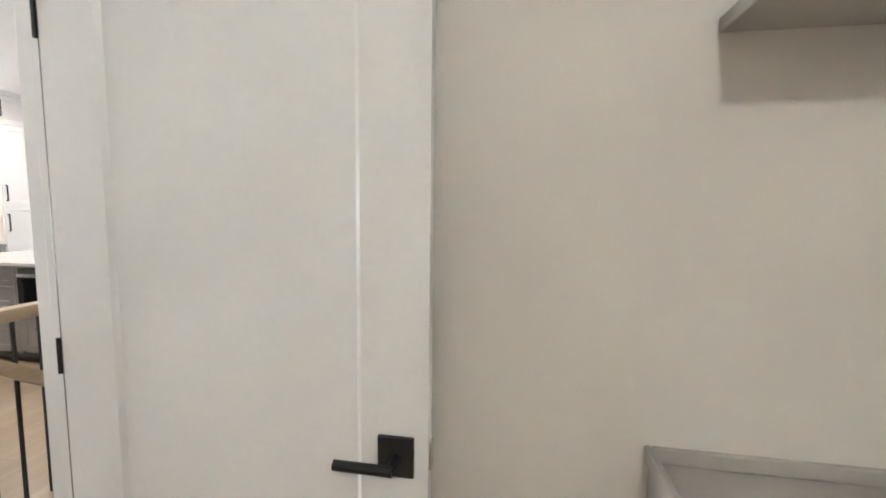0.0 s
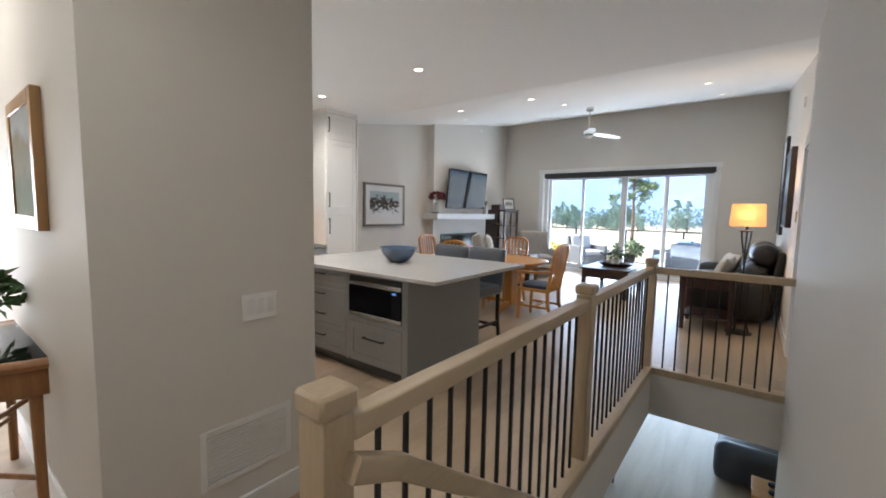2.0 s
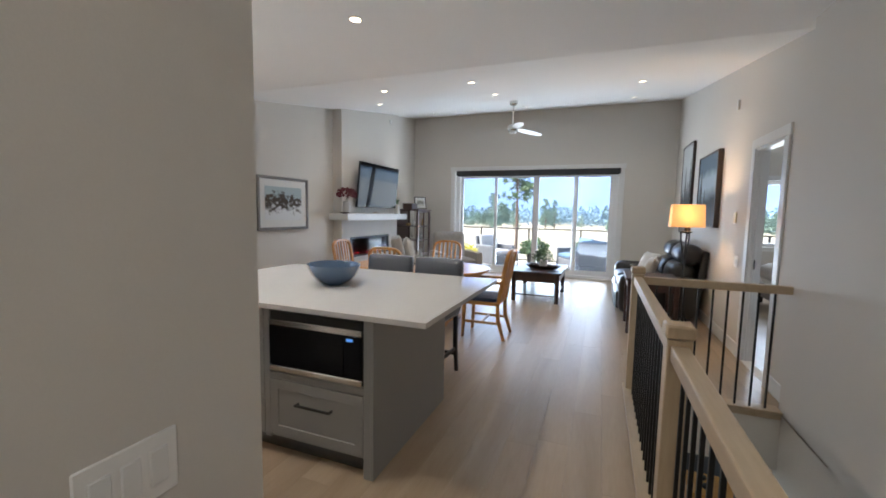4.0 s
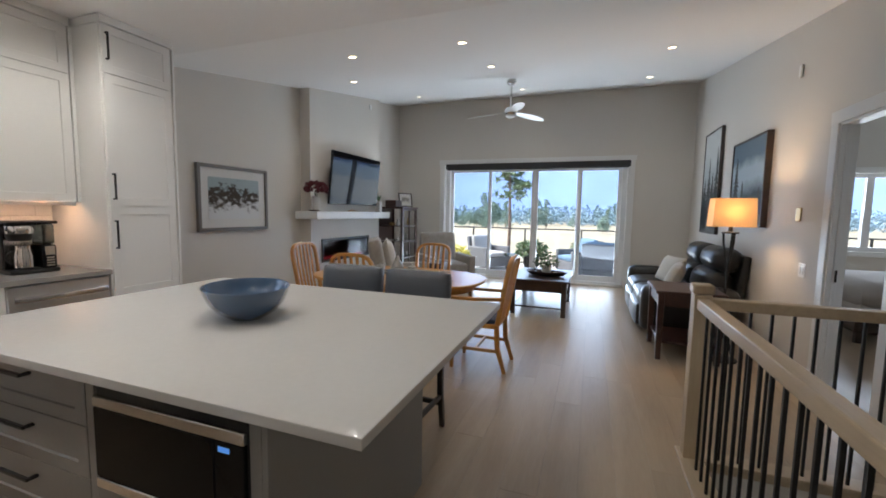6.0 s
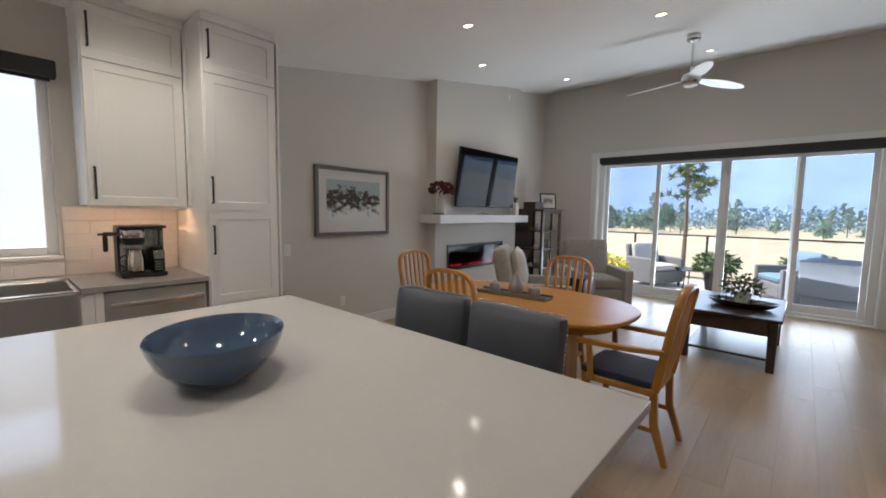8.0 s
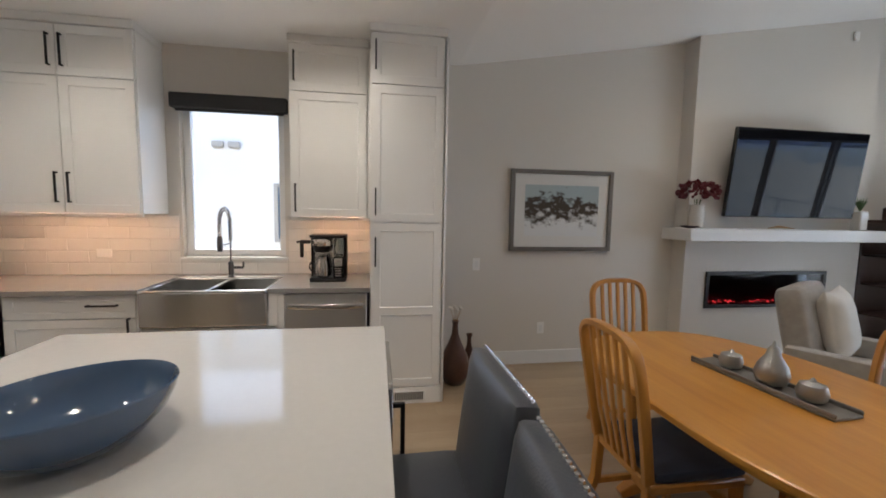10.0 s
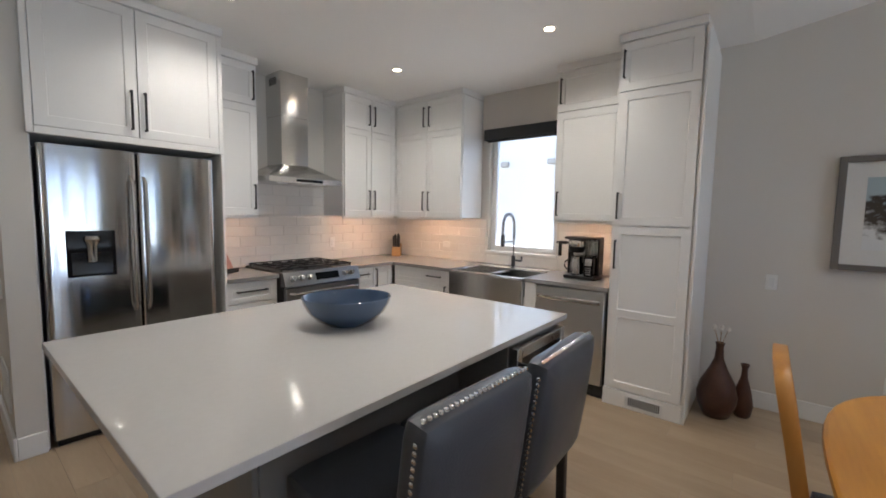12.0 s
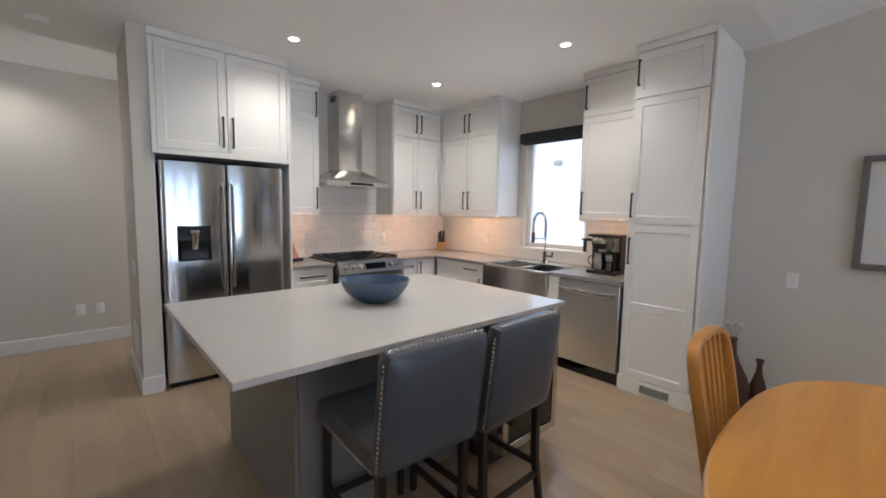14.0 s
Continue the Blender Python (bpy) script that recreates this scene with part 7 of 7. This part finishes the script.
def pine(x, y, h, spread, seed, bare=0.35, label="tall pine tree with a ragged crown", needles=M_PINE):
    """Tapered trunk, limbs, and needle clumps with gaps."""
    r = random.Random(seed)
    z0 = ground_z(x, y) - 0.1
    t = thing("pine_tree", (x, y, z0), label, "tree", "pines")
    part("trunk", sweep([(0, 0, 0), (0.05, 0, h * 0.4), (-0.04, 0.05, h * 0.75), (0, 0, h)], h * 0.035, seg=8, taper=(1, 0.75, 0.45, 0.08)), M_BARK, t)
    lb, cb = bmesh.new(), bmesh.new()
    for i in range(34):
        k = bare + (1 - bare) * (i + r.random()) / 34
        a = r.uniform(0, 6.283)
        ln = spread * (1.08 - k) / (1.08 - bare) * r.uniform(0.55, 1.1) + 0.15
        tip = Vector((ln * math.cos(a), ln * math.sin(a), h * k + ln * r.uniform(-0.1, 0.35)))
        sweep([(0, 0, h * k), tip * 0.5 + Vector((0, 0, h * k * 0.5 - 0.0)), tip], h * 0.006, bm=lb, seg=4, taper=(1, 0.7, 0.3))
        for c in range(5):
            f = r.uniform(0.4, 1.05)
            p = Vector((tip.x * f, tip.y * f, h * k + (tip.z - h * k) * f)) + Vector((r.uniform(-1, 1), r.uniform(-1, 1), r.uniform(-0.6, 0.6))) * (0.14 * spread)
            for q in range(16):
                d = Vector((r.gauss(0, 1), r.gauss(0, 1), r.gauss(0.3, 0.8))).normalized() * spread * r.uniform(0.12, 0.30)
                s = d.cross(Vector((r.gauss(0, 1), r.gauss(0, 1), r.gauss(0, 1)))).normalized() * spread * 0.035
                b0 = p + d * 0.1
                cb.faces.new([cb.verts.new(b0 - s), cb.verts.new(b0 + s), cb.verts.new(p + d)])
    part("limbs", lb, M_BARK, t)
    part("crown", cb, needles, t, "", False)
    return t


pine(-9.0, 36.0, 9.6, 1.8, 1, 0.60)
far_kinds = [pine(-24.0, 110, 7.5, 2.2, 2, 0.14, "dense young pine tree", M_HAZEPINE), pine(-31.0, 118, 6.0, 2.6, 3, 0.22, "broad ragged pine tree", M_HAZEPINE),
             pine(-15.0, 125, 8.5, 1.9, 4, 0.30, "slim ragged pine tree", M_HAZEPINE), pine(-40.0, 130, 4.6, 2.6, 6, 0.16, "low rounded bushy tree", M_HAZEPINE)]
trng = random.Random(5)
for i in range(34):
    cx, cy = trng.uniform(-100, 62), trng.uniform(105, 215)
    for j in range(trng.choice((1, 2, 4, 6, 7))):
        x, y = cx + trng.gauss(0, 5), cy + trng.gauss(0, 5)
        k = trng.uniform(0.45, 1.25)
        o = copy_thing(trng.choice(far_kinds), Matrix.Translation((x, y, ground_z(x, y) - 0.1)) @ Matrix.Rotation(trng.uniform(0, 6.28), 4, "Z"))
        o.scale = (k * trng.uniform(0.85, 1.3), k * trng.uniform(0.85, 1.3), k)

# woods along the foot of the hills, blue-green from haze in their colour
wb = bmesh.new()
wrng = random.Random(31)
for i in range(1500):
    x, y = wrng.uniform(-240, 150), wrng.uniform(150, 270)
    h, sp = wrng.uniform(3.0, 8.0), wrng.uniform(2.0, 4.5)
    z0 = ground_z(x, y)
    for q in range(34):
        k = wrng.random() ** 0.8
        a, rr = wrng.uniform(0, 6.283), sp * (1.05 - k) * wrng.uniform(0.3, 1.0)
        c = Vector((x + rr * math.cos(a), y + rr * math.sin(a), z0 + 0.3 + h * k))
        d = Vector((wrng.gauss(0, 1), wrng.gauss(0, 1), wrng.gauss(0.2, 0.8))).normalized() * wrng.uniform(0.5, 1.2)
        e = d.cross(Vector((wrng.gauss(0, 1), wrng.gauss(0, 1), wrng.gauss(0, 1)))).normalized() * wrng.uniform(0.25, 0.6)
        wb.faces.new([wb.verts.new(c - e), wb.verts.new(c + e), wb.verts.new(c + d)])
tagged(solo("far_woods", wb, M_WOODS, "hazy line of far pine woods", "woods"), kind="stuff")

# blue hills beyond the fields, their haze held in the colour
hb = bmesh.new()
cols, rows_ = 90, 8
grid = []
for i in range(cols + 1):
    a = radians(-62 + 124 * i / cols) + math.pi / 2
    ridge = 455 + 90 * noise.noise(Vector((i * 0.09, 0, 3))) + 40 * noise.noise(Vector((i * 0.4, 2, 3)))
    col = []
    for j in range(rows_ + 1):
        f = j / rows_
        d = 1250 + 900 * f
        zz = LOW + ridge * f ** 0.8 + 26 * noise.noise(Vector((i * 0.5, j * 0.7, 9))) * f
        col.append(hb.verts.new((d * math.cos(a), d * math.sin(a), zz)))
    grid.append(col)
for i in range(cols):
    for j in range(rows_):
        hb.faces.new((grid[i][j], grid[i + 1][j], grid[i + 1][j + 1], grid[i][j + 1]))
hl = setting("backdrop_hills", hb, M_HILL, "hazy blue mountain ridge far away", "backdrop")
hl.data.shade_smooth()

# neighbour's white house past the sink window
nh = thing("neighbour_house", (-11.5, 3.2, 0), "white stucco neighbouring house wall", "house")
part("wall", slab("x", -0.3, 0.0, -7.0, 7.0, LOW - 0.4, 3.45, [(-0.70, -0.10, 0.85, 1.96)]), M_STUCCO, nh)
part("roof", box(-4.5, 0.06, -7.1, 7.1, 3.45, 3.60, 0.02), M_GREYUTIL, nh)
wn = part("window", boxes((-0.06, 0.02, -0.72, -0.65, 0.83, 1.98), (-0.06, 0.02, -0.15, -0.08, 0.83, 1.98), (-0.06, 0.02, -0.65, -0.15, 0.83, 0.90), (-0.06, 0.02, -0.65, -0.15, 1.91, 1.98)), M_GREYUTIL, nh)
part("pane", box(-0.05, -0.03, -0.66, -0.14, 0.89, 1.92, 0), M_BLUECUSHION, wn)
for y in (-2.90, -1.70, -1.41, -0.45):
    part("wall_lamp", boxes((0.0, 0.10, y - 0.10, y + 0.10, 2.63, 2.74), (0.02, 0.08, y - 0.08, y + 0.08, 2.615, 2.63), bevel=0.012), M_GREYUTIL, nh, "small pale grey outdoor wall lamp")

# ---- pieces: backsplash tiles and floor planks ----
TW, TH, TG = 0.305, 0.100, 0.0034


def unit_piece(name, w, d, h, bev, material):
    return mesh_of(name, box(-w / 2, w / 2, -d / 2, d / 2, -h / 2, h / 2, bev), material, False)


_sizes = {}


def lay_tiles(parent, u0, u1, z0, z1, place, turned):
    """Running-bond tiles between u0 and u1 along a wall."""
    j, z = 0, z0
    while z + 0.02 < z1:
        h = min(TH, z1 - z)
        u = u0 - (TW / 2 if j % 2 else 0)
        while u < u1 - 0.01:
            a, b = max(u, u0), min(u + TW, u1)
            w = round(b - a - TG, 3)
            if w > 0.015:
                key = (w, round(h, 3))
                if key not in _sizes:
                    _sizes[key] = unit_piece("tile", w, 0.008, h - TG, 0.0025, M_TILE)
                o = new("tile", _sizes[key])
                o.parent = parent
                o.matrix_local = place((a + b) / 2, z + h / 2) @ (pose(0, 0, 0, 0, 0, 90) if turned else Matrix.Identity(4))
            u += TW
        z += TH
        j += 1


RT = lambda u, z: Matrix.Translation((u, 1.3675, z))
WT = lambda u, z: Matrix.Translation((X0 + 0.0075, u, z))
lay_tiles(sp1, -6.79, -4.21, CT, LOWU, RT, False)
lay_tiles(sp1, -5.61, -4.685, LOWU + 0.002, 1.76, RT, False)
lay_tiles(sp2, 1.373, 2.828, CT, LOWU, WT, True)
lay_tiles(sp2, 2.83, 3.70, CT, 1.044, WT, True)
lay_tiles(sp2, 3.702, 4.42, CT, LOWU, WT, True)

fl_main = setting("floor", slab("z", -0.0155, -0.006, X0, X1, Y0, Y1 - 0.0, [(SX0, SX1, SY0, SY1)]), M_TOE, "wide pale oak plank floor", "floor")
PW = 0.19
prng = random.Random(7)
_planks = {}
x = X0
while x < X1 - 0.005:
    w = min(PW, X1 - x)
    y = Y0 - prng.uniform(0, 1.9)
    while y < Y1:
        ln = prng.choice((1.25, 1.6, 1.9, 2.1))
        spans = [(max(y, Y0), min(y + ln, Y1))]
        xa, xb = x, x + w
        if xb > SX0 and xa < SX1:
            spans = [(a, b) for a, b in ((spans[0][0], min(spans[0][1], SY0)), (max(spans[0][0], SY1), spans[0][1])) if b - a > 0.02]
            if xa < SX0 and y + ln > SY0 and y < SY1:
                spans.append((max(y, SY0), min(y + ln, SY1)))
        for a, b in spans:
            if b - a < 0.02:
                continue
            ww = w if not (xa < SX0 < xb and a >= SY0 - 1e-6 and b <= SY1 + 1e-6) else SX0 - xa
            key = (round(ww, 3), round(b - a, 2))
            if key not in _planks:
                _planks[key] = unit_piece("plank", ww - 0.0006, b - a - 0.0006, 0.010, 0.0006, M_FLOOR)
            o = new("plank", _planks[key])
            o.parent = fl_main
            o.location = (xa + ww / 2, (a + b) / 2, -0.005)
        y += ln
    x += PW
for nm, a, b, c, d in (("floor_utility", X1, 1.6, -1.5, 1.235), ("floor_bedroom", X1 + 0.0, 3.2, 4.3, Y1), ("floor_hall", X0 - 0.2, X0, 0.3, 1.1)):
    setting(nm, box(a, b, c, d, -0.0155, -0.001, 0), M_FLOOR, "pale oak plank floor", "floor")
